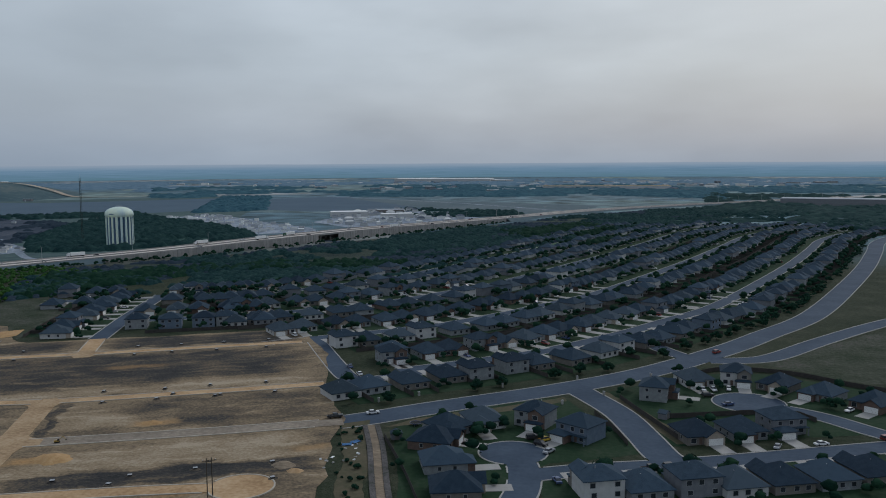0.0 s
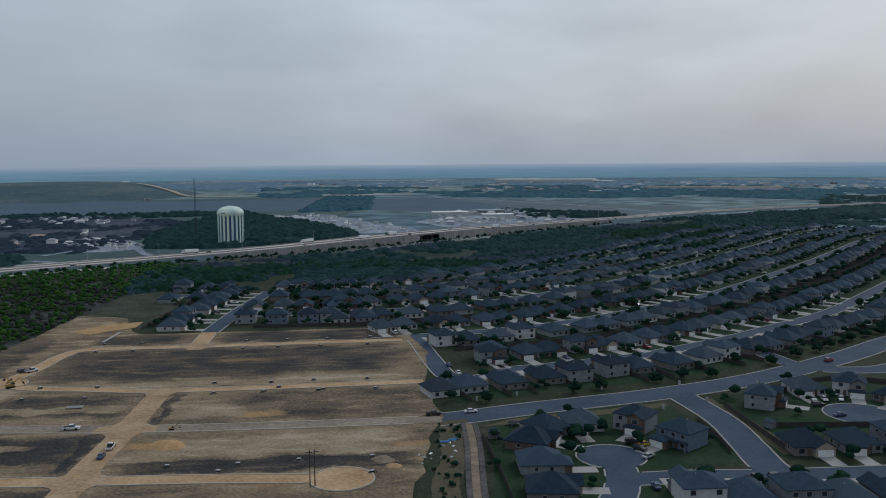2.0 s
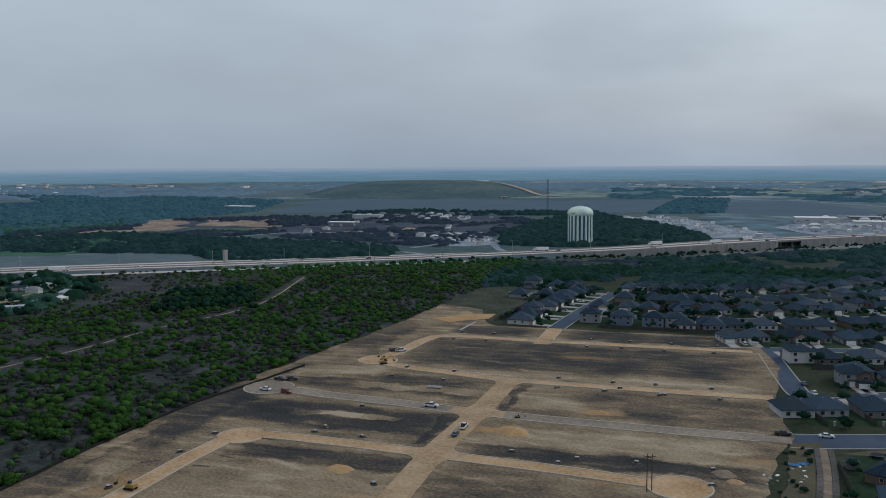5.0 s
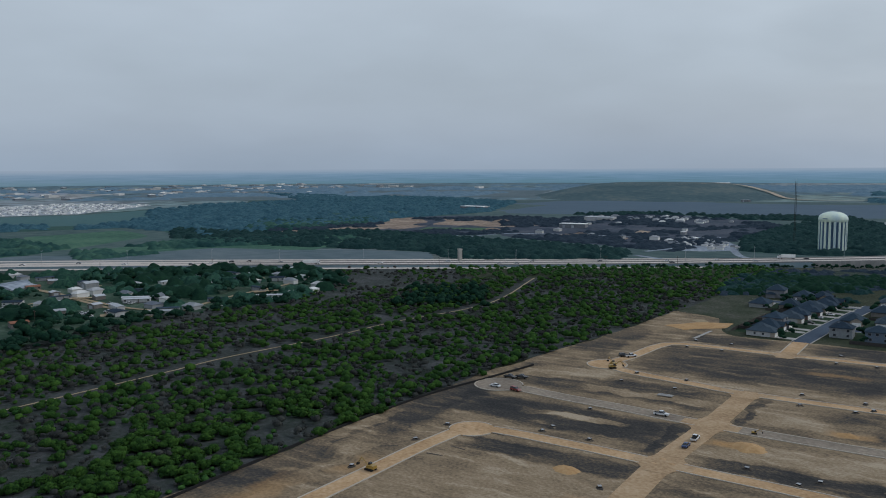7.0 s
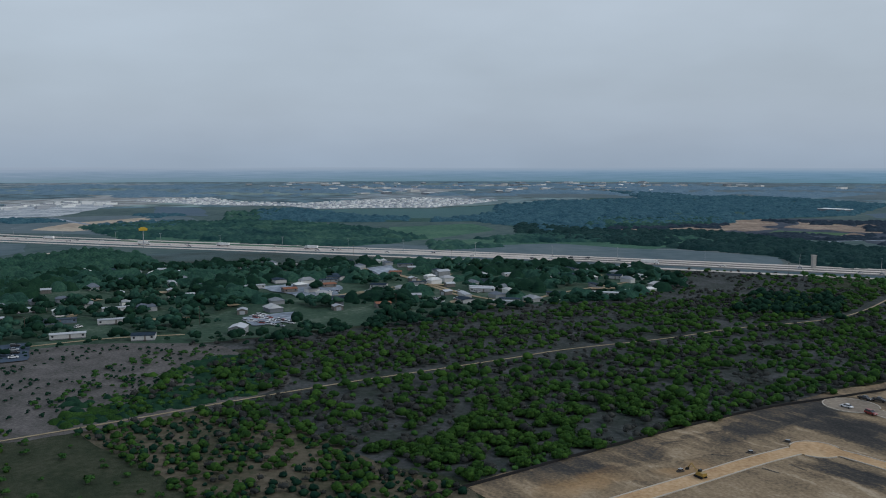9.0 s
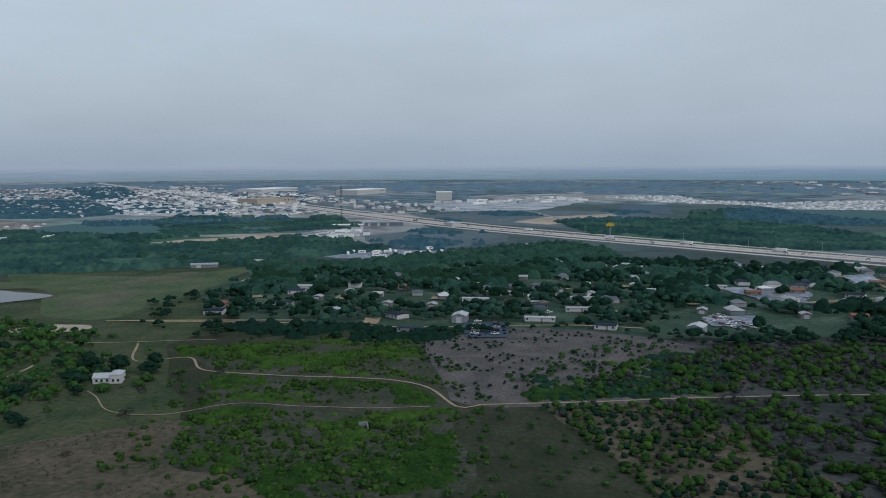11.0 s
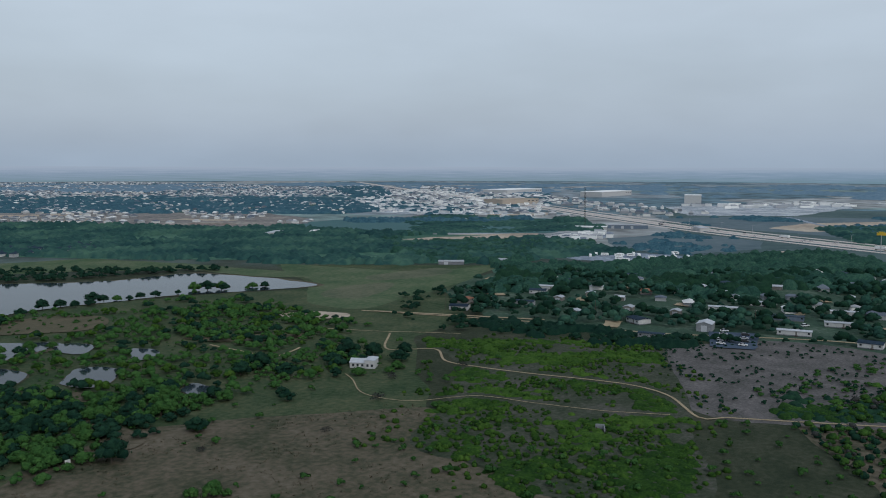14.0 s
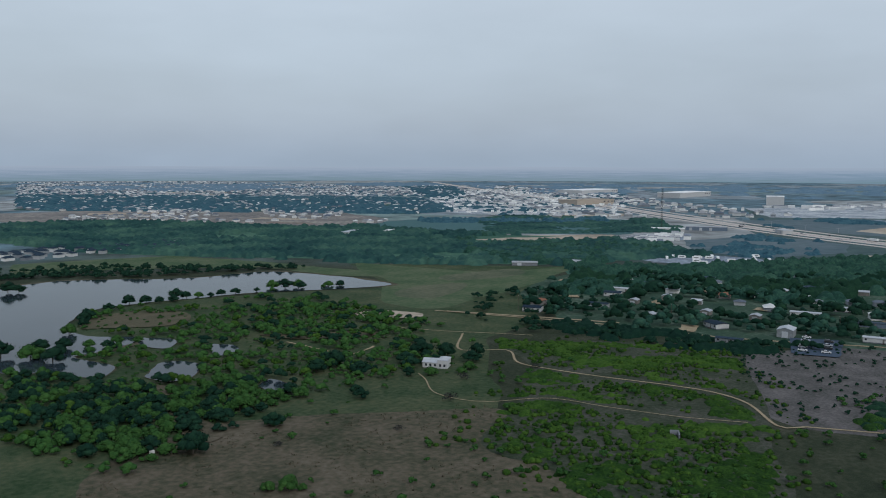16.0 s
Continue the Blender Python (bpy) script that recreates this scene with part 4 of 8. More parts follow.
field([(-678, 889), (-783, 1126), (-852, 1410), (-723, 1269), (-547, 1125), (-431, 983), (-447, 860), (-513, 788), (-585, 767)], "woodfloor", "dark floor of the wood round the water tower")
field([(-1211, 906), (-1150, 1034), (-1109, 1176), (-928, 1219), (-783, 1126), (-682, 906), (-623, 700), (-763, 684), (-905, 675), (-1031, 782)], "scrapyard", "dark cleared scrubland with heaps")
field([(-1288, 352), (-1121, 429), (-1082, 558), (-996, 591), (-894, 608), (-780, 648), (-652, 662), (-592, 592), (-642, 526), (-708, 467), (-782, 489), (-957, 364), (-1069, 290)], "woodfloor", "dark floor of the wood along the freeway")
field([(-1350, 540), (-1360, 700), (-1330, 900), (-1180, 980), (-1000, 900), (-930, 700), (-940, 620), (-1080, 560), (-1164, 450)], "scrapyard", "dark quarry floor")
field([(-1068, 238), (-920, 350), (-777, 486), (-686, 431), (-792, 300), (-888, 239)], "greyfield", "grey grass field beside the freeway")
for q in ([(-1320, 723), (-1327, 812), (-1129, 706), (-1087, 628), (-1198, 610)], [(-1140, 728), (-1272, 833), (-1273, 892), (-1132, 831), (-1122, 947), (-1030, 892), (-1017, 792)],
          [(-1164, 460), (-1198, 504), (-1161, 558), (-1191, 615), (-1119, 629), (-1091, 563), (-1106, 493)], [(-801, 722), (-830, 778), (-781, 793), (-744, 746)], [(-1076, 891), (-1126, 963), (-1057, 941), (-1012, 889)]):
    field(q, "quarry", "orange quarry cut", 9, 14)
field([(-1098, 687), (-1019, 762), (-952, 684), (-937, 637), (-1028, 612)], "greenfield", "green field in the quarry", 5, 20)
field([(-634, 709), (-743, 872), (-724, 903), (-673, 850), (-582, 787), (-601, 731)], "gravel", "pale gravel yard with parked cars", 6, 12)
field([(-741, 1280), (-670, 1379), (-510, 1208), (-403, 1117), (-380, 1052), (-441, 1007), (-557, 1146)], "gravel", "pale paved yards of roadside businesses", 6, 14)
field([(-438, 1213), (-463, 1499), (-390, 1592), (-199, 1325), (-267, 1232), (-357, 1129)], "gravel", "pale paved yards of roadside businesses", 6, 14)
for q, lab in (([(-219, 2798), (-86, 3189), (-9, 2822), (-191, 2546)], "tan bare field far off"), ([(-1, 3061), (221, 2904), (217, 2649), (15, 2719)], "pale bare field far off"),
               ([(-1842, 4212), (-1673, 4282), (-1476, 4094), (-1363, 3629)], "tan bare field far off"), ([(-572, 2401), (-340, 2350), (-345, 2440), (-560, 2500)], "pale yard far off")):
    field(q, "gravel", lab, 12, 30)
field([(-237, 971), (-203, 1149), (-33, 1303), (246, 1732), (500, 2050), (900, 2200), (900, 1500), (560, 1240), (250, 1532), (60, 1220), (-45, 922), (-145, 893)], "northgreen", "rough dark green field between houses and freeway")
field([(-174, 885), (-150, 1003), (-56, 1014), (-75, 878)], "greenfield", "brighter green glade", 12, 16)
field([(-259, 703), (-234, 757), (-170, 786), (-173, 688), (-231, 640)], "greenfield", "brighter green glade", 12, 16)
# to the west
field([(-2842, 1101), (-2028, 1387), (-1743, 1362), (-1403, 1025), (-1348, 836), (-1309, 697), (-1328, 510), (-1700, 560)], "woodfloor", "dark floor of a far wood", 20, 40)
field([(-1718, -69), (-1833, 37), (-1520, 244), (-1889, 409), (-2060, 652), (-2185, 976), (-1579, 871), (-1253, 702), (-1210, 491), (-1136, 357), (-1370, 304), (-1373, 165), (-1417, -51)], "woodfloor", "dark floor of a far wood", 16, 30)
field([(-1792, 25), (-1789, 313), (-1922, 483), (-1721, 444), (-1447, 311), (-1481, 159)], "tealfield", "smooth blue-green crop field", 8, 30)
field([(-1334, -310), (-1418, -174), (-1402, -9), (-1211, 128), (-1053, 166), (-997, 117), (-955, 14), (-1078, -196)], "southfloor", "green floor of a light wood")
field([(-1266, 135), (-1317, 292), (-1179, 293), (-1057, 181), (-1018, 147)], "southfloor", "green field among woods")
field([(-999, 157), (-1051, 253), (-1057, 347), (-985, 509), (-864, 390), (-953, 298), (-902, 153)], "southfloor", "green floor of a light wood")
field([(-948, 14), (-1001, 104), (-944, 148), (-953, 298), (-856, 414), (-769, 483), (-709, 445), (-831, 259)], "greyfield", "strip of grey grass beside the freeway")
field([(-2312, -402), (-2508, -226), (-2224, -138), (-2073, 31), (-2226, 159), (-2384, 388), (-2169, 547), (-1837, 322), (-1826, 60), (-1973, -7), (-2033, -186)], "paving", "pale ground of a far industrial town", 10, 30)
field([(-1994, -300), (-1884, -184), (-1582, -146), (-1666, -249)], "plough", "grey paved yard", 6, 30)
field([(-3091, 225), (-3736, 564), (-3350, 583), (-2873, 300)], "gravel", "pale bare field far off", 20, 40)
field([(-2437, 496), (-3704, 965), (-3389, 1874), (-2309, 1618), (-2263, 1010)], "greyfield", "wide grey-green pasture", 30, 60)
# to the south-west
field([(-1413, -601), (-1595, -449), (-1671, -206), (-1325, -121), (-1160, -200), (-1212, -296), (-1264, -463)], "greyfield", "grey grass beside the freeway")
field([(-1292, -374), (-1428, -356), (-1575, -247), (-1387, -200), (-1246, -300)], "tanfield", "bare tan earth beside the freeway")
field([(-798, -674), (-877, -627), (-967, -569), (-1004, -599), (-913, -670), (-850, -716)], "tanfield", "strip of bare tan earth along a road", 4, 14)
field([(-1343, -1044), (-1309, -886), (-1373, -788), (-1456, -835), (-1389, -938)], "tanfield", "bare tan strip before the town", 6, 20)
field([(-783, -383), (-814, -388), (-824, -319), (-774, -300), (-747, -342)], "tanfield", "bare tan earth beside a yard", 4, 12)
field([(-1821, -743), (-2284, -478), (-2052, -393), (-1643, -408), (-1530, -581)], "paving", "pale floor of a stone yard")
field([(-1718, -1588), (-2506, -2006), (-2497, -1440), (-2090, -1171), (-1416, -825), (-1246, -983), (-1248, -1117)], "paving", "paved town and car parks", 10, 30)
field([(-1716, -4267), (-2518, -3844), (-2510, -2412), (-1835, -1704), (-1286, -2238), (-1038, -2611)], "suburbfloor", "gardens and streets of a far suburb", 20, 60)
field([(-1005, -2531), (-1706, -1607), (-1288, -1129), (-1153, -1125), (-693, -1767)], "woodfloor", "gardens and trees of a far suburb", 14, 40)
field([(-623, -1699), (-889, -1562), (-1091, -1253), (-1036, -1065), (-932, -974), (-807, -1018), (-728, -1289), (-522, -1438)], "cleared", "cleared brown land with new lots", 8, 24)
for q in ([(-810, -1118), (-931, -1227), (-952, -1194), (-854, -1050)], [(-813, -1228), (-918, -1302), (-851, -1194)], [(-690, -1500), (-760, -1530), (-780, -1470), (-700, -1440)]):
    field(q, "quarry", "orange bare earth on new lots", 6, 14)
field([(-451, -1335), (-599, -1359), (-708, -1254), (-785, -993), (-859, -958), (-869, -771), (-955, -554), (-833, -380), (-729, -427), (-624, -465), (-581, -567), (-447, -811), (-399, -905), (-381, -1140)], "southfloor", "green floor of a wide wood", 14, 24)
field([(-870, -982), (-1035, -1012), (-1299, -747), (-1136, -615), (-1004, -581), (-869, -771)], "tealfield", "smooth dark green field", 8, 24)
field([(-811, -684), (-875, -661), (-983, -578), (-929, -547), (-824, -607)], "tanfield", "strip of pale sand", 6, 14)
field([(-980, -484), (-1116, -444), (-1054, -293), (-964, -282), (-839, -337), (-876, -420)], "greyfield", "grey grass behind the yards")
field([(-778, -455), (-824, -451), (-839, -337), (-796, -285), (-727, -339), (-742, -408)], "gravel", "pale gravel yard", 5, 12)
field([(-907, -535), (-1021, -555), (-1085, -529), (-1000, -485), (-912, -498)], "gravel", "pale gravel yard", 5, 12)
field([(-835, -263), (-941, -269), (-962, -237), (-868, -220)], "tanfield", "bare tan earth", 5, 12)
for pts, w in (([(-643, 678), (-649, 762), (-639, 806), (-548, 717), (-503, 703)], 4), ([(-620, 640), (-548, 634), (-505, 672)], 4), ([(-736, 2130), (-444, 1919), (-264, 1749), (-67, 1520)], 5),
               ([(-1030, 614), (-940, 634)], 4), ([(-910, 620), (-930, 700), (-880, 760)], 4), ([(-880, 760), (-800, 800), (-700, 830)], 3.5), ([(-1600, -420), (-1430, -330), (-1300, -250)], 5), ([(-930, -244), (-850, -290), (-780, -330), (-735, -400)], 3)):
    p = smooth_line(pts, 14)
    STREETS.append((p, w))
    tagged(part("far_road", strip(Geo(), p, w, -w, 0.27), "gravel"), "pale dirt road across the plain", "road", "", "structure")

for pts, mat in (([(-600, -400), (-690, -290), (-800, -120), (-900, -160), (-960, -220), (-850, -300), (-720, -350), (-640, -440)], "southfloor"),
                 ([(-391, 488), (-350, 560), (-333, 639), (-250, 680), (-195, 690), (-118, 800), (5, 1045), (120, 1250), (165, 1310), (216, 1700), (60, 1560), (-100, 1330), (-220, 1080), (-330, 850), (-400, 720), (-460, 640), (-440, 560)], "northgrass"),
                 ([(-398, -290), (-405, -215), (-441, -138), (-455, -40), (-475, 30), (-529, 139), (-545, 221), (-600, 300), (-690, 310), (-760, 200), (-800, 60), (-800, -120), (-690, -290), (-600, -400), (-480, -380)], "villagefloor"),
                 ([(-272, -503), (-373, -434), (-338, -345), (-256, -270), (-189, -275), (-150, -262), (-100, -240), (-90, -290), (-95, -420), (-150, -440), (-215, -425), (-200, -480), (-230, -525)], "meadow")):
    patch("wood_floor", pts, mat, "dark shaded floor of a wood", 14, 20, z=0.03 if len(pts) != 13 else 0.032)

# ---- freeway ----
LOTS = [(-770, -1759), (-598, -1381), (-636, -1244), (-793, -1180), (-932, -974), (-1036, -1065), (-1091, -1253), (-955, -1455), (-923, -1828)]
field(LOTS, "cleared", "cleared brown land with new streets and lots", 8, 24)
for q in ([(-640, -1400), (-760, -1330), (-780, -1290), (-650, -1330)], [(-860, -1230), (-900, -1120), (-930, -1130), (-900, -1240)], [(-720, -1520), (-850, -1450), (-870, -1490), (-740, -1580)]):
    field(q, "tanfield", "bare tan building lot", 5, 14)
field([(-1500, -2560), (-1330, -2350), (-1480, -2190), (-1660, -2380)], "tanfield", "pale tan cleared land in a far suburb", 16, 40)
FW = smooth_line([(-3300, -3000, 1), (-2317, -1821, 1), (-1947, -1345, 1), (-1660, -985, 1), (-1449, -740, 1), (-1196, -431, 1), (-1069, -235, 1), (-946, -17, 1), (-846, 153, 2),
                  (-735, 325, 2), (-600, 525, 2), (-510, 660, 3), (-430, 755, 6), (-375, 850, 8), (-333, 935, 8.5), (-289, 1020, 8.5), (-240, 1120, 7), (-186, 1240, 5), (-120, 1380, 3),
                  (-40, 1530, 2), (60, 1655, 2), (230, 1834, 2), (600, 2200, 1), (1500, 3000, 1), (2600, 4000, 1)], 16)
STREETS.append((FW, 34))
FS = np.concatenate([[0], np.cumsum(np.linalg.norm(np.diff(FW[:, :2], axis=0), axis=1))])
g = Geo()
for s in (1, -1):
    strip(g, FW, s * 1.0, s * 16.5, 0.0) if s < 0 else strip(g, FW, s * 16.5, s * 1.0, 0.0)
tagged(part("freeway", g, "freeway"), "pale concrete freeway on a low embankment", "freeway", "", "structure")
for s in (1, -1, 0):
    raised = FW[(FW[:, 1] > 250) & (FW[:, 1] < 2000)]
    b = strip(Geo(), raised, s * 16.6 - 0.3, s * 16.6 + 0.3, 0.85, base=-1.0 if s else 0.0)
    tagged(part("barrier", b, "wallpanel"), "low concrete traffic barrier", "barrier", "", "structure")
bank = Geo()
for s in (1, -1):
    n = normals(FW)
    a = FW[:, :2] + n * s * 16.9
    for i in range(len(FW) - 1):
        z0, z1 = FW[i, 2], FW[i + 1, 2]
        if max(z0, z1) > 4.5:
            continue
        w0, w1 = 16.9 + z0 * 2.2, 16.9 + z1 * 2.2
        b0, b1 = FW[i, :2] + n[i] * s * w0, FW[i + 1, :2] + n[i + 1] * s * w1
        q = [(*a[i], z0 - 0.1), (*a[i + 1], z1 - 0.1), (*b1, 0.02), (*b0, 0.02)]
        bank.add(q, [(0, 1, 2, 3) if s < 0 else (3, 2, 1, 0)])
tagged(part("embankment", bank, "greyfield"), "grassy freeway embankment", "embankment", "", "structure")
for d, half in ((-27, 5.2), (44, 5.5)):
    p = FW[:, :2] + normals(FW) * d
    p = p[(FS > 600) & ((d > 0) | (FW[:, 1] < 640))]
    tagged(part("frontage_road", strip(Geo(), p, half, -half, 0.25), "freeway"), "pale frontage road beside the freeway", "road", "", "structure")
p = FW[(FW[:, 2] > 4.3)]
tagged(part("retaining_wall", strip(Geo(), p, 16.95, 17.4, 0.4, base=-9.0), "wallpanel"), "plain concrete retaining wall of the freeway", "wall", "", "structure")
for s in (-1,):
    road = tagged(new("retaining_wall"), "tall ribbed concrete retaining wall of the freeway", "wall", "", "structure")
    i = 0
    n = normals(FW)
    fine = resample(FW[(FW[:, 2] > 4.3)], 4.0)
    nn = normals(fine)
    a = fine[:, :2] + nn * s * 16.95
    for i in range(len(fine) - 1):
        mid = 0.5 * (fine[i] + fine[i + 1])
        if np.linalg.norm(mid[:2] - np.array((-333, 935))) < 15:
            continue
        d = (a[i + 1] - a[i]) / np.linalg.norm(a[i + 1] - a[i])
        o = nn[i] * s
        p0, p1 = a[i] + d * 0.12, a[i + 1] - d * 0.12
        q0, q1 = p0 + o * 0.35, p1 + o * 0.35
        z = fine[i, 2] + 0.4
        pg = Geo().add([(*p0, 0), (*p1, 0), (*q1, 0), (*q0, 0), (*p0, z), (*p1, z), (*q1, z), (*q0, z)],
                       [(4, 5, 6, 7), (0, 1, 5, 4), (1, 2, 6, 5), (2, 3, 7, 6), (3, 0, 4, 7)])
        part("panel", pg, "wallpanel", road)
        rib = Geo()
        r0, r1 = a[i] + o * 0.1 - d * 0.3, a[i] + o * 0.1 + d * 0.3
        t0, t1 = r0 + o * 0.65, r1 + o * 0.65
        rib.add([(*r0, 0), (*r1, 0), (*t1, 0), (*t0, 0), (*r0, z + .2), (*r1, z + .2), (*t1, z + .2), (*t0, z + .2)], [(4, 5, 6, 7), (1, 2, 6, 5), (2, 3, 7, 6), (3, 0, 4, 7)])
        part("rib", rib, "concrete", road)
bridge = thing("overpass", "concrete overpass carrying the freeway over a road", "bridge", kind="structure")
mid, nb = np.array((-333.0, 935.0)), normals(FW)[np.argmin(np.abs(FW[:, 1] - 935))]
tb = np.array((nb[1], -nb[0]))
for off in (-8, 8):
    for w in (-12, -4, 4, 12):
        x, y = mid + nb * w + tb * off
        part("column", Geo().tube(x, y, 0, 7.4, 0.6, 0.6, 10), "wallpanel", bridge)
for w in np.linspace(-15, 15, 9):
    c = mid + nb * w
    p = np.array([c - tb * 16, c + tb * 16])
    part("girder", strip(Geo(), p, 0.5, -0.5, 7.9, base=7.0), "wallpanel", bridge)
p = smooth_line([tuple(mid + nb * 160), tuple(mid), tuple(mid - nb * 120)], 8)
tagged(part("underpass_road", strip(Geo(), p, 6, -6, 0.3), "asphalt"), "asphalt road under the freeway", "road", "", "structure")


# ---- houses ----
def hip_roof(g, x0, y0, x1, y1, z, slope=0.55, over=0.5, mat=0):
    """A hipped roof with a fascia, over a rectangle."""
    x0, y0, x1, y1 = x0 - over, y0 - over, x1 + over, y1 + over
    w, d = x1 - x0, y1 - y0
    h = min(w, d) / 2 * slope
    z0, z1 = z - 0.22, z
    if w >= d:
        r0, r1 = (x0 + d / 2, (y0 + y1) / 2, z1 + h), (x1 - d / 2, (y0 + y1) / 2, z1 + h)
        tops = [(4, 5, 9, 8), (5, 6, 9), (6, 7, 8, 9), (7, 4, 8)]
    else:
        r0, r1 = ((x0 + x1) / 2, y0 + w / 2, z1 + h), ((x0 + x1) / 2, y1 - w / 2, z1 + h)
        tops = [(4, 5, 8), (5, 6, 9, 8), (6, 7, 9), (7, 4, 8, 9)]
    g.add([(x0, y0, z0), (x1, y0, z0), (x1, y1, z0), (x0, y1, z0), (x0, y0, z1), (x1, y0, z1), (x1, y1, z1), (x0, y1, z1), r0, r1],
          [(0, 3, 2, 1), (0, 1, 5, 4), (1, 2, 6, 5), (2, 3, 7, 6), (3, 0, 4, 7)] + tops, mat)
    return z1 + h


def gable_roof(g, x0, y0, x1, y1, z, slope=0.55, over=0.45, axis="y", mat=0):
    x0, y0, x1, y1 = x0 - over, y0 - over, x1 + over, y1 + over
    t = 0.2
    if axis == "y":
        h, c = (x1 - x0) / 2 * slope, (x0 + x1) / 2
        a = [(x0, y0, z), (c, y0, z + h), (x1, y0, z), (x1, y0, z - t), (c, y0, z + h - t), (x0, y0, z - t)]
        b = [(p[0], y1, p[2]) for p in a]
    else:
        h, c = (y1 - y0) / 2 * slope, (y0 + y1) / 2
        a = [(x1, y0, z), (x1, c, z + h), (x1, y1, z), (x1, y1, z - t), (x1, c, z + h - t), (x1, y0, z - t)]
        b = [(x0, p[1], p[2]) for p in a]
    g.add(a + b, [(1, 0, 5, 4), (2, 1, 4, 3), (7, 10, 11, 6), (8, 9, 10, 7), (0, 1, 7, 6), (1, 2, 8, 7), (5, 11, 10, 4), (4, 10, 9, 3), (2, 3, 9, 8), (0, 6, 11, 5)], mat)
    return h


def gable_wall(g, x0, x1, y, z, slope=0.55, mat=0, thick=0.25):
    c, h = (x0 + x1) / 2, (x1 - x0) / 2 * slope
    g.add([(x0, y, z), (x1, y, z), (c, y, z + h), (x0, y + thick, z), (x1, y + thick, z), (c, y + thick, z + h)], [(0, 1, 2), (5, 4, 3), (0, 3, 4, 1), (1, 4, 5, 2), (2, 5, 3, 0)], mat)


def window(parent, x, y, z, w, h, face, name="window", full=True):
    """face: 'f' -y, 'b' +y, 'l' -x. A frame that stands proud of the wall, and its pane."""
    turn = {"f": 0.0, "b": math.pi, "l": -math.pi / 2}[face]
    g, t = Geo(), 0.09
    o, i = (w / 2 + .11, h + .11, -.11), (w / 2, h, 0.0)
    ring = []
    for yy in (0.0, -t):
        for hw, top, bot in (o, i):
            ring += [(-hw, yy, bot), (hw, yy, bot), (hw, yy, top), (-hw, yy, top)]
    fs = []
    for k in range(4):
        j = (k + 1) % 4
        fs += [(8 + k, 8 + j, 12 + j, 12 + k), (k, 4 + k, 4 + j, j), (k, j, 8 + j, 8 + k), (4 + k, 12 + k, 12 + j, 4 + j)]
    c, s = math.cos(turn), math.sin(turn)
    put = lambda vs: [(c * p - s * q + x, s * p + c * q + y, r + z) for p, q, r in vs]
    if not full:
        g.box(-w / 2, -.06, 0, w / 2, 0, h)
        g.v = put(g.v)
        part(name, g, "glass", parent)
        return
    g.add(put(ring), fs)
    frame_ob = part(name, g, "trim", parent)
    pane = Geo().add(put([(-w / 2, -.04, 0), (w / 2, -.04, 0), (w / 2, -.04, h), (-w / 2, -.04, h)]), [(0, 1, 2, 3)])
    part("pane", pane, "glass", frame_ob)


def garage(parent, x, y, z, w=4.9, h=2.2):
    g = Geo()
    for k in range(4):
        g.box(x - w / 2, y - 0.07, z + k * h / 4 + 0.02, x + w / 2, y, z + (k + 1) * h / 4 - 0.02)
    part("garage_door", g, "white", parent, "pale panelled garage door")


def door(parent, x, y, z=0.15):
    part("front_door", Geo().box(x - 0.5, y - 0.07, z, x + 0.5, y, z + 2.1), "brick", parent)


def house(kind, wall, front, roof, label, full=True):
    """One suburban house, 12 by 15 m; its front looks along -y. Far ones keep fewer windows."""
    ob = thing("house", label, "house", "houses of the estate")
    W, D = 12.0, 15.0
    x0, x1, y0, y1 = -W / 2, W / 2, -D / 2, D / 2
    wg, rg, fg = Geo(), Geo(), Geo()
    if kind == "one_hip":
        wg.box(x0, y0 + 2.2, 0, x1, y1, 2.9)
        hip_roof(rg, x0, y0 + 2.2, x1, y1, 2.9, 0.58)
        fg.box(x0 + 0.1, y0, 0, x0 + 6.2, y0 + 2.3, 2.9)
        hip_roof(rg, x0 + 0.1, y0, x0 + 6.2, y0 + 7.5, 2.89, 0.58)
        garage(ob, x0 + 3.1, y0, 0.05)
        if full:
            door(ob, 2.0, y0 + 2.2)
        window(ob, 4.3, y0 + 2.2, 0.9, 1.6, 1.4, "f", full=full)
        backs = ((-3.5, 0.9), (0.0, 0.9), (3.6, 0.9))
    elif kind == "one_gable":
        wg.box(x0, y0 + 1.6, 0, x1, y1, 2.9)
        hip_roof(rg, x0, y0 + 1.6, x1, y1, 2.9, 0.6)
        fg.box(x1 - 6.4, y0, 0, x1 - 0.1, y0 + 1.7, 2.9)
        gable_wall(fg, x1 - 6.4, x1 - 0.1, y0, 2.9, 0.62)
        gable_roof(rg, x1 - 6.4, y0, x1 - 0.1, y0 + 7.0, 2.9, 0.62)
        garage(ob, x1 - 3.2, y0, 0.05)
        if full:
            door(ob, -1.6, y0 + 1.6)
        window(ob, -4.0, y0 + 1.6, 0.8, 1.8, 1.5, "f", full=full)
        backs = ((-3.8, 0.9), (-0.4, 0.9), (3.8, 0.9))
    elif kind == "two_hip":
        wg.box(x0, y0 + 4.2, 0, x1, y1, 5.6)
        hip_roof(rg, x0, y0 + 4.2, x1, y1, 5.6, 0.5)
        fg.box(x0, y0, 0, x0 + 6.0, y0 + 4.3, 2.8)
        hip_roof(rg, x0, y0, x0 + 6.0, y0 + 4.0, 2.8, 0.5)
        rg.box(x0 + 6.2, y0 + 2.4, 2.6, x1, y0 + 4.2, 2.8)
        wg.box(x1 - 0.4, y0 + 2.5, 0, x1 - 0.1, y0 + 2.8, 2.6)
        garage(ob, x0 + 3.0, y0, 0.05)
        if full:
            door(ob, 1.6, y0 + 4.2)
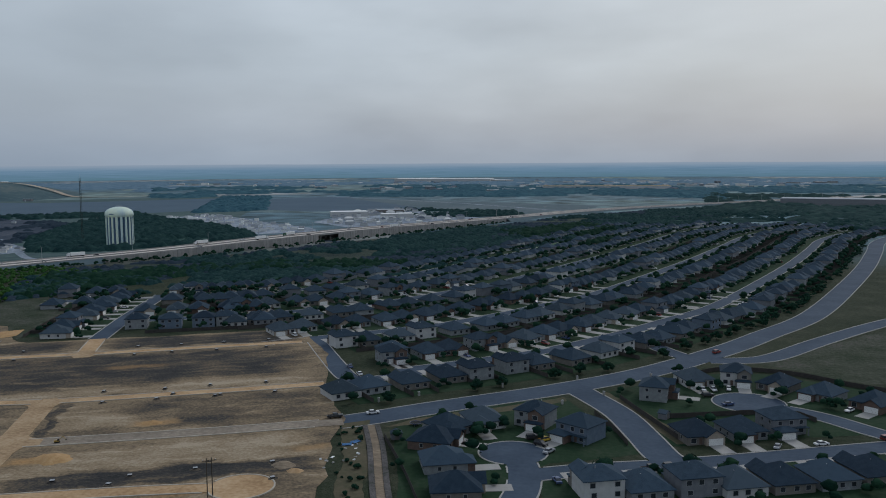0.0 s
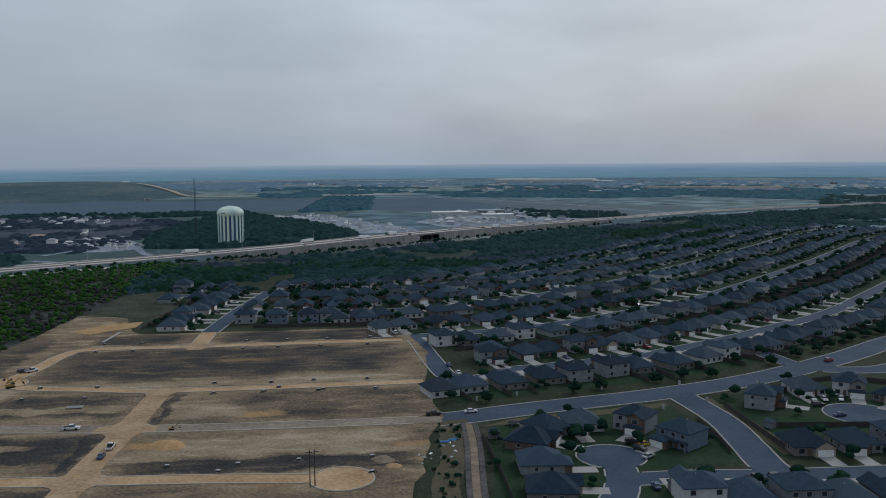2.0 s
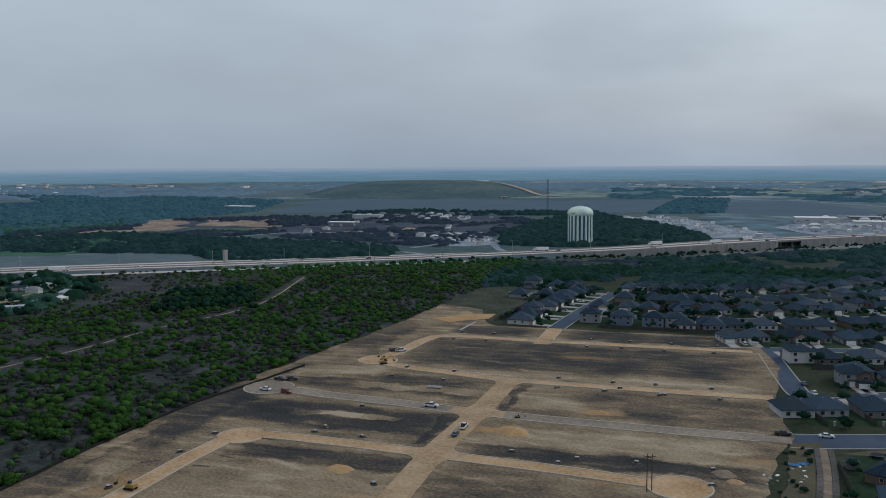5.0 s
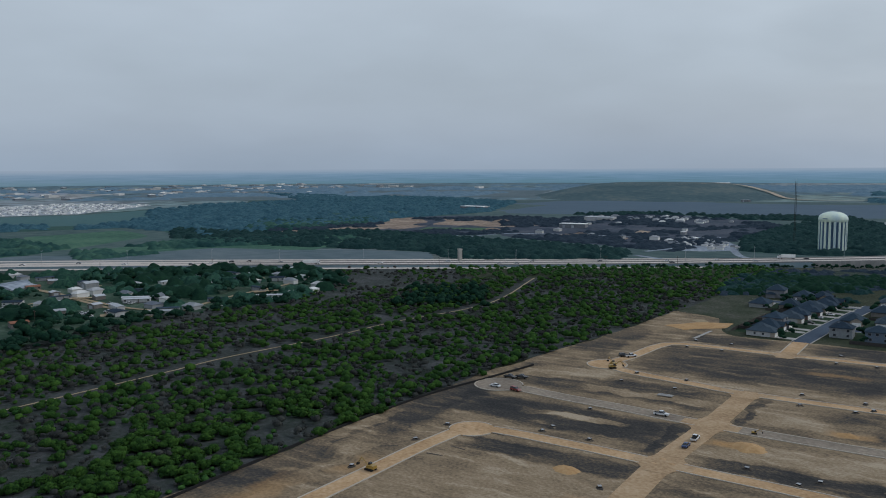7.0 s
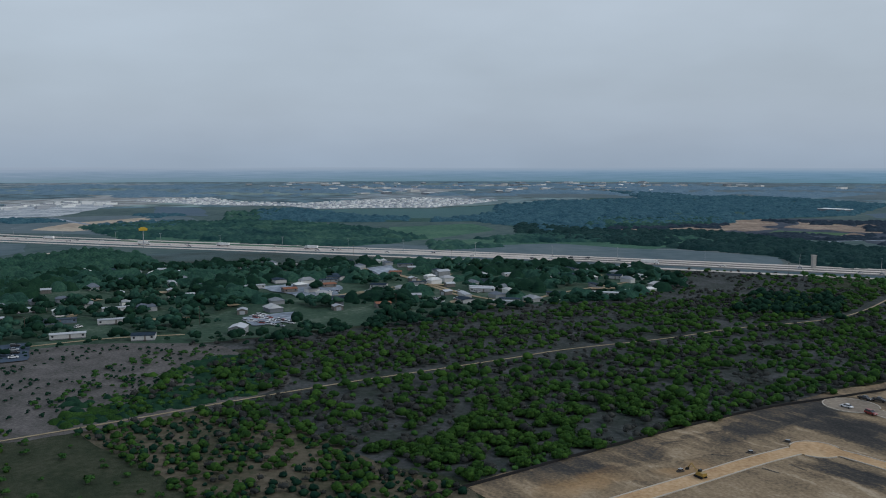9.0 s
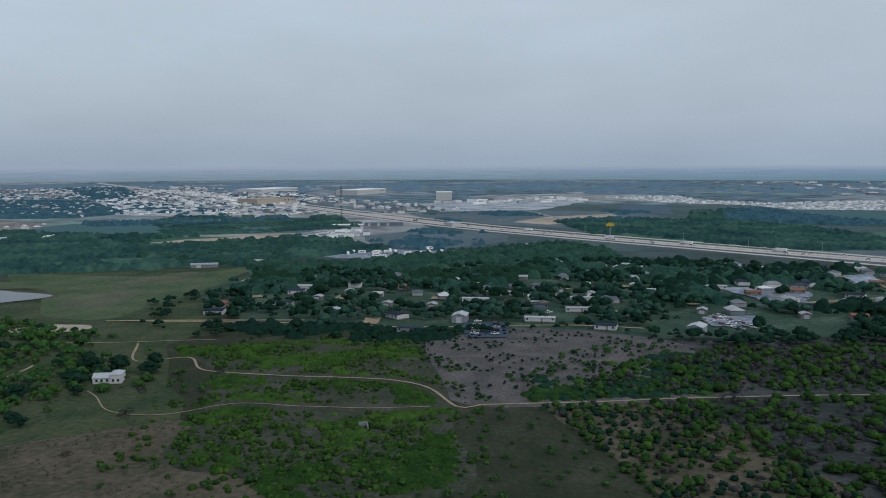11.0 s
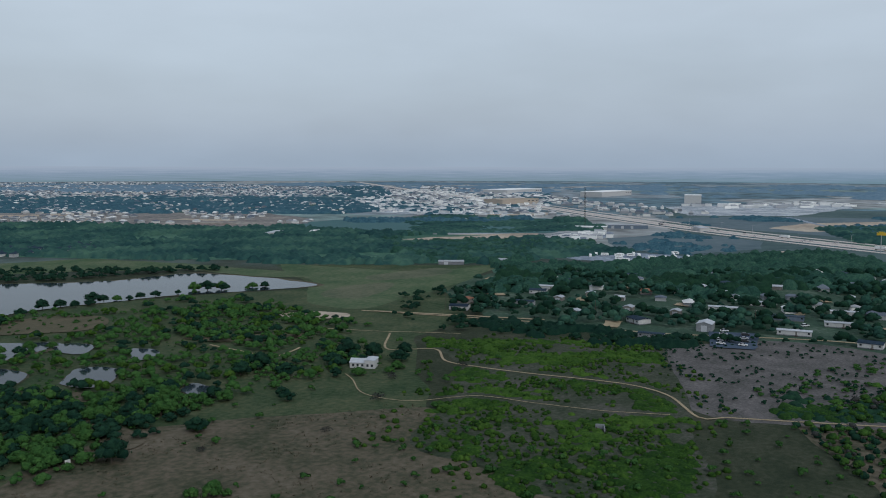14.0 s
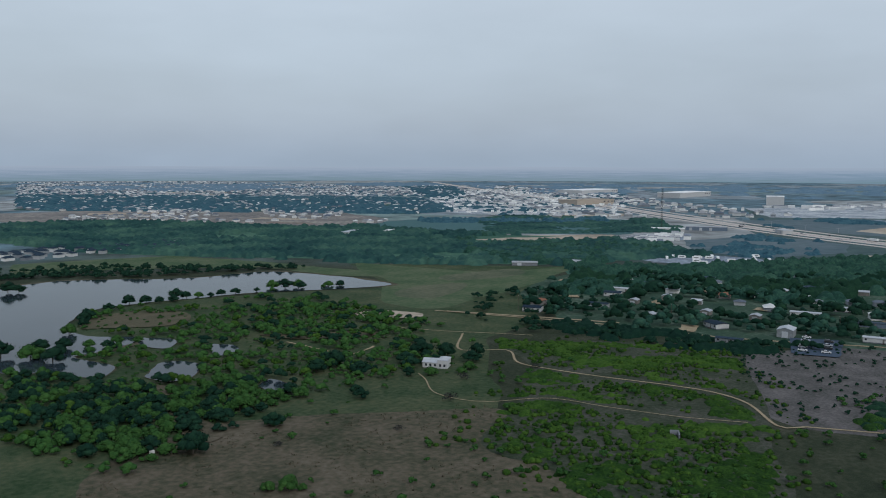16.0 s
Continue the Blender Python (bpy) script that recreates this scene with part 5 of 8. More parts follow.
        window(ob, 4.0, y0 + 4.2, 0.8, 1.8, 1.4, "f", full=full)
        for x in (-3.6, 0.4, 4.0) if full else (-3.6, 3.0):
            window(ob, x, y0 + 4.2, 3.6, 1.3, 1.3, "f", full=full)
        backs = ((-3.8, 0.9), (3.4, 0.9), (-3.8, 3.6), (0.2, 3.6), (3.8, 3.6))
    else:
        wg.box(x0 + 0.3, y0 + 3.4, 0, x1 - 0.3, y1 - 1.5, 5.6)
        hip_roof(rg, x0 + 0.3, y0 + 3.4, x1 - 0.3, y1 - 1.5, 5.6, 0.52)
        fg.box(x1 - 6.2, y0, 0, x1 - 0.4, y0 + 3.5, 2.8)
        fg.box(x1 - 5.6, y0 + 1.4, 2.8, x1 - 0.4, y0 + 3.5, 5.6)
        gable_wall(fg, x1 - 5.6, x1 - 0.4, y0 + 1.4, 5.6, 0.6)
        gable_roof(rg, x1 - 5.6, y0 + 1.4, x1 - 0.4, y0 + 7.2, 5.6, 0.6)
        hip_roof(rg, x1 - 6.2, y0, x1 - 0.4, y0 + 1.7, 2.8, 0.5, 0.35)
        garage(ob, x1 - 3.3, y0, 0.05)
        if full:
            door(ob, -1.6, y0 + 3.4)
        window(ob, -4.0, y0 + 3.4, 0.8, 1.6, 1.5, "f", full=full)
        window(ob, -3.0, y0 + 3.4, 3.6, 1.4, 1.3, "f", full=full)
        window(ob, x1 - 3.0, y0 + 1.4, 3.6, 1.8, 1.4, "f", full=full)
        backs = ((-3.6, 0.9), (3.0, 0.9), (-3.6, 3.6), (3.4, 3.6))
    yb = y1 if kind != "two_gable" else y1 - 1.5
    for x, z in (backs if full else backs[:1]):
        window(ob, x, yb, z, 1.4, 1.3, "b", full=full)
    if full:
        for yy, zz in ((3.0, 1.0), (-1.5, 1.0)) if kind.startswith("one") else ((3.0, 1.0), (3.2, 3.7), (-1.4, 3.7)):
            window(ob, x0 + (0.3 if kind == "two_gable" else 0), yy, zz, 1.0, 1.1, "l")
    part("wall", wg, wall, ob)
    part("front_wing", fg, front, ob)
    part("roof", rg, roof, ob)
    if full:
        vents = Geo().tube(1.5, 2.5, 3.6 if kind.startswith("one") else 6.4, 6.0 if kind.startswith("one") else 8.4, 0.12, 0.12, 6)
        part("vent_pipe", vents, "steel", ob)
    return ob


HOUSES = [
    house("one_hip", "siding_beige", "brick", "roof_a", "single-storey beige house with a dark hipped shingle roof"),
    house("one_gable", "siding_tan", "stone", "roof_b", "single-storey tan house with stone garage gable and dark roof"),
    house("two_hip", "siding_grey", "siding_grey", "roof_a", "two-storey grey house with a dark hipped roof"),
    house("two_gable", "siding_beige", "brick", "roof_b", "two-storey beige house with a brick front gable"),
    house("one_hip", "siding_white", "stone", "roof_c", "single-storey off-white house with a brown-grey hipped roof"),
    house("two_gable", "siding_white", "siding_tan", "roof_a", "two-storey off-white house with a tan front gable"),
    house("one_gable", "brick", "brick", "roof_b", "single-storey brown brick house with a dark roof"),
    house("two_hip", "siding_blue", "brick", "roof_b", "two-storey blue-grey house with a brick garage wing"),
]
HOUSES += [house(k, w, f, r, l, False) for k, w, f, r, l in (
    ("one_hip", "siding_beige", "brick", "roof_a", "single-storey beige house with a dark hipped shingle roof"),
    ("one_gable", "siding_tan", "stone", "roof_b", "single-storey tan house with stone garage gable and dark roof"),
    ("two_hip", "siding_grey", "siding_grey", "roof_a", "two-storey grey house with a dark hipped roof"),
    ("two_gable", "siding_beige", "brick", "roof_b", "two-storey beige house with a brick front gable"),
    ("one_hip", "siding_white", "stone", "roof_c", "single-storey off-white house with a brown-grey hipped roof"),
    ("two_gable", "siding_white", "siding_tan", "roof_a", "two-storey off-white house with a tan front gable"),
    ("one_gable", "brick", "brick", "roof_b", "single-storey brown brick house with a dark roof"),
    ("two_hip", "siding_blue", "brick", "roof_b", "two-storey blue-grey house with a brick garage wing"))]
USED = set()
HOUSE_AT = []


def place_house(k, x, y, facing, scale=1.0):
    """facing: the direction, in degrees from +x, in which the front looks."""
    m = Matrix.Translation((x, y, 0.05)) @ Matrix.Rotation(radians(facing + 90), 4, "Z")
    HOUSE_AT.append((x, y, facing))
    if k not in USED:
        USED.add(k)
        HOUSES[k].matrix_world = m
        return HOUSES[k]
    return copy_thing(HOUSES[k], m)


def driveway(x, y, facing, reach, side=-1):
    f = np.array((math.cos(radians(facing)), math.sin(radians(facing))))
    r = np.array((-f[1], f[0]))
    a = np.array((x, y)) + f * 7.4 - r * side * 3.0
    p = np.array([a, a + f * (reach * 0.5), a + f * reach])
    tagged(part("driveway", strip(Geo(), p, 2.4, -2.4, 0.19, base=-0.19), "concrete"), "pale concrete driveway", "driveway", "driveways of the estate", "structure")


rng = np.random.default_rng(7)
SIDE_OF = {0: 1, 1: -1, 2: 1, 3: -1, 4: 1, 5: -1, 6: -1, 7: 1}
PLAN = []


def house_row(road, side, start=10.0, stop=None, pitch=15.4, back=22.5, skip=(), fenced=True):
    s = np.concatenate([[0], np.cumsum(np.linalg.norm(np.diff(road, axis=0), axis=1))])
    n = normals(road)
    stop = s[-1] - 8 if stop is None else stop
    t, i = start, 0
    fence_pts = []
    while t < stop:
        k = min(int(np.searchsorted(s, t)), len(road) - 1)
        o = n[k] * side
        x, y = road[k] + o * (back + rng.uniform(-1.8, 1.8))
        facing = math.degrees(math.atan2(-o[1], -o[0])) + rng.uniform(-1.5, 1.5)
        if i not in skip:
            h = int(rng.choice([0, 1, 2, 3, 4, 5, 6, 7], p=[.26, .26, .06, .07, .16, .07, .09, .03]))
            PLAN.append((h, x, y, facing, back - 7.4 - 4.4))
        t += pitch * rng.uniform(0.94, 1.08)
        i += 1
    # garden fences: one along the back, one between each two gardens
    k0, k1 = np.searchsorted(s, start + 2), np.searchsorted(s, stop)
    line = road[k0:k1] + n[k0:k1] * side * (back + 17.5)
    if fenced:
        g = strip(Geo(), line, 0.04, -0.04, 1.8, base=-1.8)
        tagged(part("garden_fence", g, "fence"), "weathered wooden privacy fence behind the gardens", "fence", "garden fences", "structure")
    lawn = strip(Geo(), road[k0:k1], side * 5.2, side * (back + 17.0), 0.06 if side > 0 else 0.065)
    if side > 0:
        lawn = strip(Geo(), road[k0:k1], side * (back + 17.0), side * 5.2, 0.06)
    tagged(part("lawn", lawn, "lawn"), "strip of dull green lawns round the houses", "lawn", "", "structure")
    t = start + pitch / 2 if np.hypot(*road[0]) < 480 else stop
    while t < stop:
        k = min(int(np.searchsorted(s, t)), len(road) - 1)
        o = n[k] * side
        p = np.array([road[k] + o * (back + 3), road[k] + o * (back + 17.4)])
        tagged(part("garden_fence", strip(Geo(), p, 0.04, -0.04, 1.8, base=-1.8), "fence"), "weathered wooden fence between two gardens", "fence", "garden fences", "structure")
        t += pitch


house_row(along(57, S_LOTS - 14, END), -1, 8, fenced=False)
house_row(ROAD_A, 1, 6)
house_row(ROAD_B, -1, 28)
house_row(ROAD_B, 1, 12)
house_row(ROAD_C, -1, 5)
house_row(ROAD_C, 1, 5)
house_row(ROAD_D, -1, 82)
house_row(ROAD_D, 1, 82)
house_row(ROAD_D, -1, 10, 44)
house_row(ROAD_D, 1, 10, 50)
house_row(FAR, 1, 8, None, 15.4)

# the block south of the arterial, house by house: model, x, y, the way it faces
SOUTH = [(3, -97, 366, -58), (6, -54, 258, -5), (0, -52, 272, -40), (4, -42, 281, -62), (3, -25, 285, -110), (7, -10, 272, 238), (0, -47, 240, 20), (1, -40, 220, 15),
         (3, 18, 326, -10), (4, 34, 350, -70), (5, 50, 353, -95), (1, 65, 347, -125), (0, 79, 336, -130), (6, 94, 326, -130),
         (1, 28, 279, -68), (0, 43, 285, -68), (2, 57, 291, -68), (5, -3, 228, 112), (0, 9, 231, 112), (2, 22, 236, 112), (4, 34, 238, 112), (1, 47, 243, 112), (0, 60, 248, 112),
         (1, 73, 254, 112), (0, 110, 300, -68), (1, 124, 306, -68), (4, 88, 260, 112), (0, 102, 266, 112), (1, 116, 272, 112)]
for k, x, y, f in SOUTH:
    PLAN.append((k, x, y, f, 8.0))
patch("lawn", z=0.050, pts=[(-72, 272), (-62, 292), (-18, 322), (8, 270), (12, 262), (-20, 246), (-35, 195), (-50, 195)], mat="lawn", label="green lawns and gardens", jitter=1.0)
patch("lawn", z=0.052, pts=[(0, 330), (16, 268), (90, 296), (150, 322), (140, 350), (100, 350), (60, 372), (30, 362)], mat="lawn", label="green lawns and gardens", jitter=1.0)
patch("lawn", z=0.054, pts=[(-20, 232), (10, 245), (150, 302), (150, 270), (20, 215), (-15, 215)], mat="lawn", label="green lawns and gardens", jitter=1.0)
patch("meadow", z=0.056, pts=[(62, 392), (110, 442), (160, 498), (240, 560), (240, 430), (150, 360), (100, 360)], mat="shrubfloor", label="open mown field", jitter=2)
patch("bare_strip", [(-76, 272), (-66, 284), (-50, 297), (-24, 316), (-18, 322), (-16, 316), (-46, 291), (-62, 280)], "clearing", "strip of brown bare earth beside the road", 1.2, 2, z=0.075)
patch("bare_strip", [(-8, 326), (6, 306), (15, 289), (22, 272), (27, 274), (20, 292), (11, 309), (0, 330)], "clearing", "strip of brown bare earth beside the road", 1.0, 2, z=0.075)
for pts in ([(4, 322), (22, 277)], [(-5, 300), (2, 282), (6, 268)], [(-72, 262), (-58, 232), (-48, 208)],
            [(24, 345), (44, 372), (72, 372), (100, 352), (130, 340)], [(20, 300), (60, 312), (70, 304)]):
    p = smooth_line(pts, 4)
    tagged(part("garden_fence", strip(Geo(), p, 0.04, -0.04, 1.8, base=-1.8), "fence"), "brown wooden privacy fence", "fence", "garden fences", "structure")

# the nearest houses in full, the next plainer, the farthest joined into a mass
PLAN.sort(key=lambda q: (q[1] + 40) ** 2 + (q[2] - 150) ** 2)
REST = Geo()
for i, (k, x, y, f, reach) in enumerate(PLAN):
    if i < 195:
        place_house(k if i < 85 else k + 8, x, y, f)
        driveway(x, y, f, reach, SIDE_OF[k])
    else:
        HOUSE_AT.append((x, y, f))
        a = radians(f + 90)
        c, s = math.cos(a), math.sin(a)
        one = Geo()
        h = 2.9 if k in (0, 1, 4, 6) else 5.6
        one.box(-6, -5.3, 0, 6, 7.5, h, k % 3)
        one.box(-5.9, -7.5, 0, 0.2, -5.3, 2.8, k % 3)
        hip_roof(one, -6, -5.3, 6, 7.5, h, .56, .5, 3 + i % 3)
        hip_roof(one, -5.9, -7.5, .2, -1, 2.8, .5, .4, 3 + i % 3)
        n = len(REST.v)
        REST.v.extend([(c * p - s * q + x, s * p + c * q + y, r + .05) for p, q, r in one.v])
        REST.f.extend([tuple(n + j for j in t) for t in one.f])
        REST.m.extend(one.m)
tagged(part("far_estate_houses", REST, ["siding_beige", "siding_white", "siding_grey", "roof_b", "roof_b", "roof_a"]), "far rows of dark-roofed estate houses", "houses", "", "stuff")
# concrete drainage channel beside the last lot
p = smooth_line([(-80, 274), (-72, 252), (-62, 220), (-52, 190)], 4)
tagged(part("channel_bed", strip(Geo(), p, 1.2, -1.2, 0.16), "scrape"), "pale stony bed of a drainage channel", "channel", "", "structure")
for d in (-2.1, 2.1):
    tagged(part("channel_wall", strip(Geo(), p, d + 0.85, d - 0.85, 0.4, base=-0.4), "heath"), "pale concrete edge of a drainage channel", "channel", "", "structure")


def trampoline(x, y):
    ob = thing("trampoline", "round dark garden trampoline on a lawn", "trampoline", at=pose(x, y, 0.08))
    ring = [(2.0 * math.cos(6.2832 * i / 20), 2.0 * math.sin(6.2832 * i / 20)) for i in range(20)]
    g = Geo()
    for i in range(20):
        g.rod((*ring[i], .9), (*ring[(i + 1) % 20], .9), .09, 5)
    part("rim", g, "car_blue", ob, "blue padded rim")
    part("mat", Geo().add([(a, b, .88) for a, b in ring], [tuple(range(20))]), "black", ob)
    for i in range(0, 20, 5):
        part("leg", Geo().tube(ring[i][0], ring[i][1], 0, .9, .05, .05, 6), "steel", ob)


def garden_shed(x, y, turn):
    ob = thing("garden_shed", "small grey garden shed with a pitched roof", "shed", "garden sheds", at=pose(x, y, 0.06, 0, 0, turn))
    g = Geo().box(-1.8, -1.5, 0, 1.8, 1.5, 2.1)
    gable_wall(g, -1.8, 1.8, -1.5, 2.1, .5)
    gable_wall(g, -1.8, 1.8, 1.25, 2.1, .5)
    part("wall", g, "siding_grey", ob)
    r = Geo()
    gable_roof(r, -1.8, -1.5, 1.8, 1.5, 2.1, .5, .2)
    part("roof", r, "roof_c", ob)
    part("door", Geo().box(-.6, -1.56, 0, .6, -1.5, 1.9), "siding_tan", ob)


def pedestal(x, y):
    ob = thing("utility_pedestal", "pale square utility post beside the road", "utility post", "utility posts along the road", at=pose(x, y, 0.06, 0, 0, 35))
    part("post", Geo().box(-.35, -.35, 0, .35, .35, 1.5), "concrete", ob)
    part("cap", Geo().box(-.42, -.42, 1.5, .42, .42, 1.65), "trim", ob)


trampoline(-65, 277)
garden_shed(19, 300, 60)
garden_shed(-68, 262, 20)
for x, y in ((-85, 302), (-72, 313), (-42, 331), (-26, 309), (-17, 311), (-13, 348), (-2, 326), (17, 358)):
    pedestal(x, y)


# ---- vehicles ----
def profile(g, pts, y0, y1, inset=0.0, mat=0):
    n = len(pts)
    zmax, zmin = max(p[1] for p in pts), min(p[1] for p in pts)
    vs = []
    for s, y in ((1, y0), (-1, y1)):
        for x, z in pts:
            k = (z - zmin) / (zmax - zmin + 1e-6)
            vs.append((x, y + s * inset * k, z))
    g.add(vs, [tuple(range(n)), tuple(range(2 * n - 1, n - 1, -1))] + [(i, n + i, n + (i + 1) % n, (i + 1) % n) for i in range(n)], mat)


def vehicle(kind, paint, label, full=True):
    ob = thing("car" if kind in ("sedan", "suv") else "pickup_truck" if kind == "pickup" else "lorry", label, "car" if kind in ("sedan", "suv") else "truck", "vehicles")
    b, c = Geo(), Geo()
    L, Wd = {"sedan": (4.7, 1.8), "suv": (4.8, 1.9), "pickup": (5.6, 1.95), "lorry": (16.0, 2.5)}[kind]
    hw = Wd / 2
    if kind == "sedan":
        profile(b, [(-2.35, .35), (-2.3, .85), (-1.6, .95), (1.1, .95), (2.2, .8), (2.35, .6), (2.35, .35)], -hw, hw, 0.08)
        profile(c, [(-1.75, .94), (-1.1, 1.42), (.35, 1.45), (1.15, .94)], -hw + .1, hw - .1, 0.16)
        b.box(-1.05, -hw + .26, 1.40, .33, hw - .26, 1.47)
    elif kind == "suv":
        profile(b, [(-2.4, .4), (-2.38, 1.05), (1.0, 1.08), (2.2, .98), (2.4, .7), (2.4, .4)], -hw, hw, 0.07)
        profile(c, [(-2.3, 1.05), (-2.1, 1.68), (.3, 1.72), (1.15, 1.06)], -hw + .08, hw - .08, 0.14)
        b.box(-2.05, -hw + .22, 1.66, .28, hw - .22, 1.75)
    elif kind == "pickup":
        profile(b, [(-2.8, .5), (-2.8, 1.1), (-.7, 1.1), (1.3, 1.12), (2.6, 1.05), (2.8, .8), (2.8, .5)], -hw, hw, 0.06)
        profile(c, [(-.8, 1.1), (-.7, 1.8), (.7, 1.82), (1.35, 1.1)], -hw + .08, hw - .08, 0.14)
        b.box(-.66, -hw + .22, 1.76, .66, hw - .22, 1.86)
        part("load_bed", Geo().box(-2.7, -hw + .15, 1.08, -.85, hw - .15, 1.115), "black", ob)
    else:
        b.box(-8, -1.25, 1.15, 4.6, 1.25, 4.0)
        part("cab", Geo().box(5.4, -1.2, .6, 7.9, 1.2, 2.7).box(5.4, -1.1, 2.7, 7.0, 1.1, 3.5), paint, ob)
        profile(c, [(7.0, 2.6), (6.9, 3.3), (7.05, 3.3), (7.95, 2.6)], -1.0, 1.0)
        part("chassis", Geo().box(-8, -.5, .7, 7.6, .5, 1.1), "black", ob)
    part("body", b, "white" if kind == "lorry" else paint, ob)
    part("glasshouse", c, "glass", ob)
    xs = {"sedan": (-1.45, 1.45), "suv": (-1.5, 1.5), "pickup": (-1.8, 1.8), "lorry": (-6.8, -5.6, 4.2, 6.8)}[kind]
    r = 0.34 if kind in ("sedan", "suv") else 0.4 if kind == "pickup" else 0.52
    for x in xs:
        for s in (-1, 1):
            w = Geo().rod((x, s * (hw - .22), r), (x, s * (hw + .02), r), r, 10)
            part("wheel", w, "black", ob)
    for s in (-1, 1) if full else ():
        e = L / 2 - 0.02 if kind != "lorry" else 7.88
        z = .62 if kind in ("sedan", "suv") else .85
        part("headlight", Geo().box(e - .05, s * hw * .7 - .17, z, e + .04, s * hw * .7 + .17, z + .16), "chrome", ob)
    return ob


CARS = [vehicle("sedan", "car_white", "white saloon car with dark windows"), vehicle("suv", "car_black", "black sport utility car with dark windows"), vehicle("pickup", "car_white", "white pickup truck with an open bed"),
        vehicle("sedan", "car_silver", "silver saloon car with dark windows"), vehicle("suv", "car_red", "red sport utility car with dark windows"), vehicle("pickup", "car_black", "black pickup truck with an open bed"),
        vehicle("sedan", "car_blue", "dark blue saloon car with dark windows"), vehicle("suv", "car_white", "white sport utility car with dark windows"), vehicle("sedan", "yellow", "yellow saloon car with dark windows"),
        vehicle("lorry", "car_white", "long white articulated lorry"), vehicle("lorry", "orange", "articulated lorry with an orange cab"), vehicle("lorry", "green_cab", "articulated lorry with a green cab")]
CARS += [vehicle(k, c, l, False) for k, c, l in (("sedan", "car_white", "white saloon car on the freeway"), ("suv", "car_black", "black utility car on the freeway"), ("sedan", "car_silver", "silver saloon car on the freeway"),
         ("pickup", "car_white", "white pickup truck on the freeway"), ("suv", "car_red", "red utility car on the freeway"))]
CAR_USED = set()


def place_car(k, x, y, heading, z=0.14):
    m = Matrix.Translation((x, y, z)) @ Matrix.Rotation(radians(heading), 4, "Z")
    if k not in CAR_USED:
        CAR_USED.add(k)
        CARS[k].matrix_world = m
        return CARS[k]
    return copy_thing(CARS[k], m)


for k, x, y, h, z in ((0, -276, 202, 200, .28), (5, -284, 216, 20, .28), (4, -266, 205, 10, .28), (5, -281, 220, 30, .28), (2, -208, 228, 24, .28), (2, -182, 216, 115, .28), (6, -179, 208, 115, .28),
                      (2, -284, 290, 70, .28), (1, -287, 288, 70, .28), (5, -95, 280, 28, .14), (0, -83, 287, 30, .14), (0, -104, 340, 120, .2), (6, -112, 352, 120, .2), (7, -97, 333, 40, .2), (4, 49, 408, 50, .14),
                      (8, -20, 268, 40, .2), (1, -24, 269, 20, .2), (3, -15, 270, 40, .2), (1, -21, 263, -30, .2), (3, -18, 257, 60, .2), (5, 12, 247, 22, .16), (1, 18, 250, 22, .16), (1, 0, 243, 22, .16), (6, -14, 233, 110, .2),
                      (3, 52, 274, 70, .2), (0, 66, 279, 24, .2), (4, 88, 288, 24, .2), (3, 36, 339, -80, .2), (0, 40, 340, -80, .2), (1, 37, 331, 20, .2), (6, 43, 320, 30, .2), (0, 96, 292, 110, .2), (5, 104, 294, 22, .2)):
    place_car(k, x, y, h, z)
fwn = normals(FW)
for lane, step, sgn in ((5.5, 62, 1), (9.5, 95, 1), (13, 140, 1), (-5.5, 70, -1), (-9.5, 88, -1), (-13, 150, -1)):
    s = 1500 + rng.uniform(0, 60)
    while s < FS[-1] - 2200:
        if np.hypot(*FW[int(np.searchsorted(FS, s)), :2]) > 1400:
            s += 40
            continue
        i = int(np.searchsorted(FS, s))
        d = FW[i + 1] - FW[i]
        x, y = FW[i, :2] + fwn[i] * lane
        hd = math.degrees(math.atan2(d[1], d[0])) + (180 if sgn > 0 else 0)
        k = int(rng.choice([12, 13, 14, 15, 16, 9, 10, 11], p=[.24, .24, .18, .14, .05, .09, .03, .03]))
        place_car(k, x, y, hd, FW[i, 2] + 0.02)
        s += step * rng.uniform(0.8, 3.4)
for i in rng.permutation(len(HOUSE_AT))[:55]:
    x, y, f = HOUSE_AT[i]
    d = np.array((math.cos(radians(f)), math.sin(radians(f))))
    r = np.array((-d[1], d[0]))
    q = np.array((x, y)) + d * 11.3 + r * rng.choice((-3.0, 3.0))
    place_car(int(rng.choice([0, 1, 3, 4, 5, 6, 7])), q[0], q[1], f + rng.choice((0, 180)), 0.2)


# ---- water tower, mast, poles, signs ----
def build_tower():
    x, y, R, H = -528.0, 842.0, 14.8, 43.0
    ob = thing("water_tower", "white fluted water tower with blue-grey streaks and a domed top", "water tower", at=Matrix.Translation((x, y, 0)))
    n, flutes = 96, 18
    g = Geo()
    for i in range(flutes):
        a0, a1 = 2 * math.pi * i / flutes, 2 * math.pi * (i + 1) / flutes
        pts = []
        for k in range(5):
            a = a0 + (a1 - a0) * k / 4
            r = R - 2.6 + 2.2 * math.sin(math.pi * k / 4) ** 0.6
            pts.append((r * math.cos(a), r * math.sin(a)))
        fl = Geo().add([(p, q, 0) for p, q in pts] + [(p, q, 33.0) for p, q in pts], [(k, k + 1, 6 + k, 5 + k) for k in range(4)])
        # the recessed faces of each flute are coloured blue as painted shade
        fl.m = [1, 0, 0, 1]
        part("flute", fl, ["tank", "tank_blue"], ob)
    dome = Geo()
    rows = [(R - 1.2, 32.2), (R, 33.4), (R + .15, 35.0), (R - .2, 37.0), (R - 1.6, 39.2), (R - 4.5, 41.2), (R - 8.5, 42.5), (R - 12, 43.0), (0.4, 43.2)]
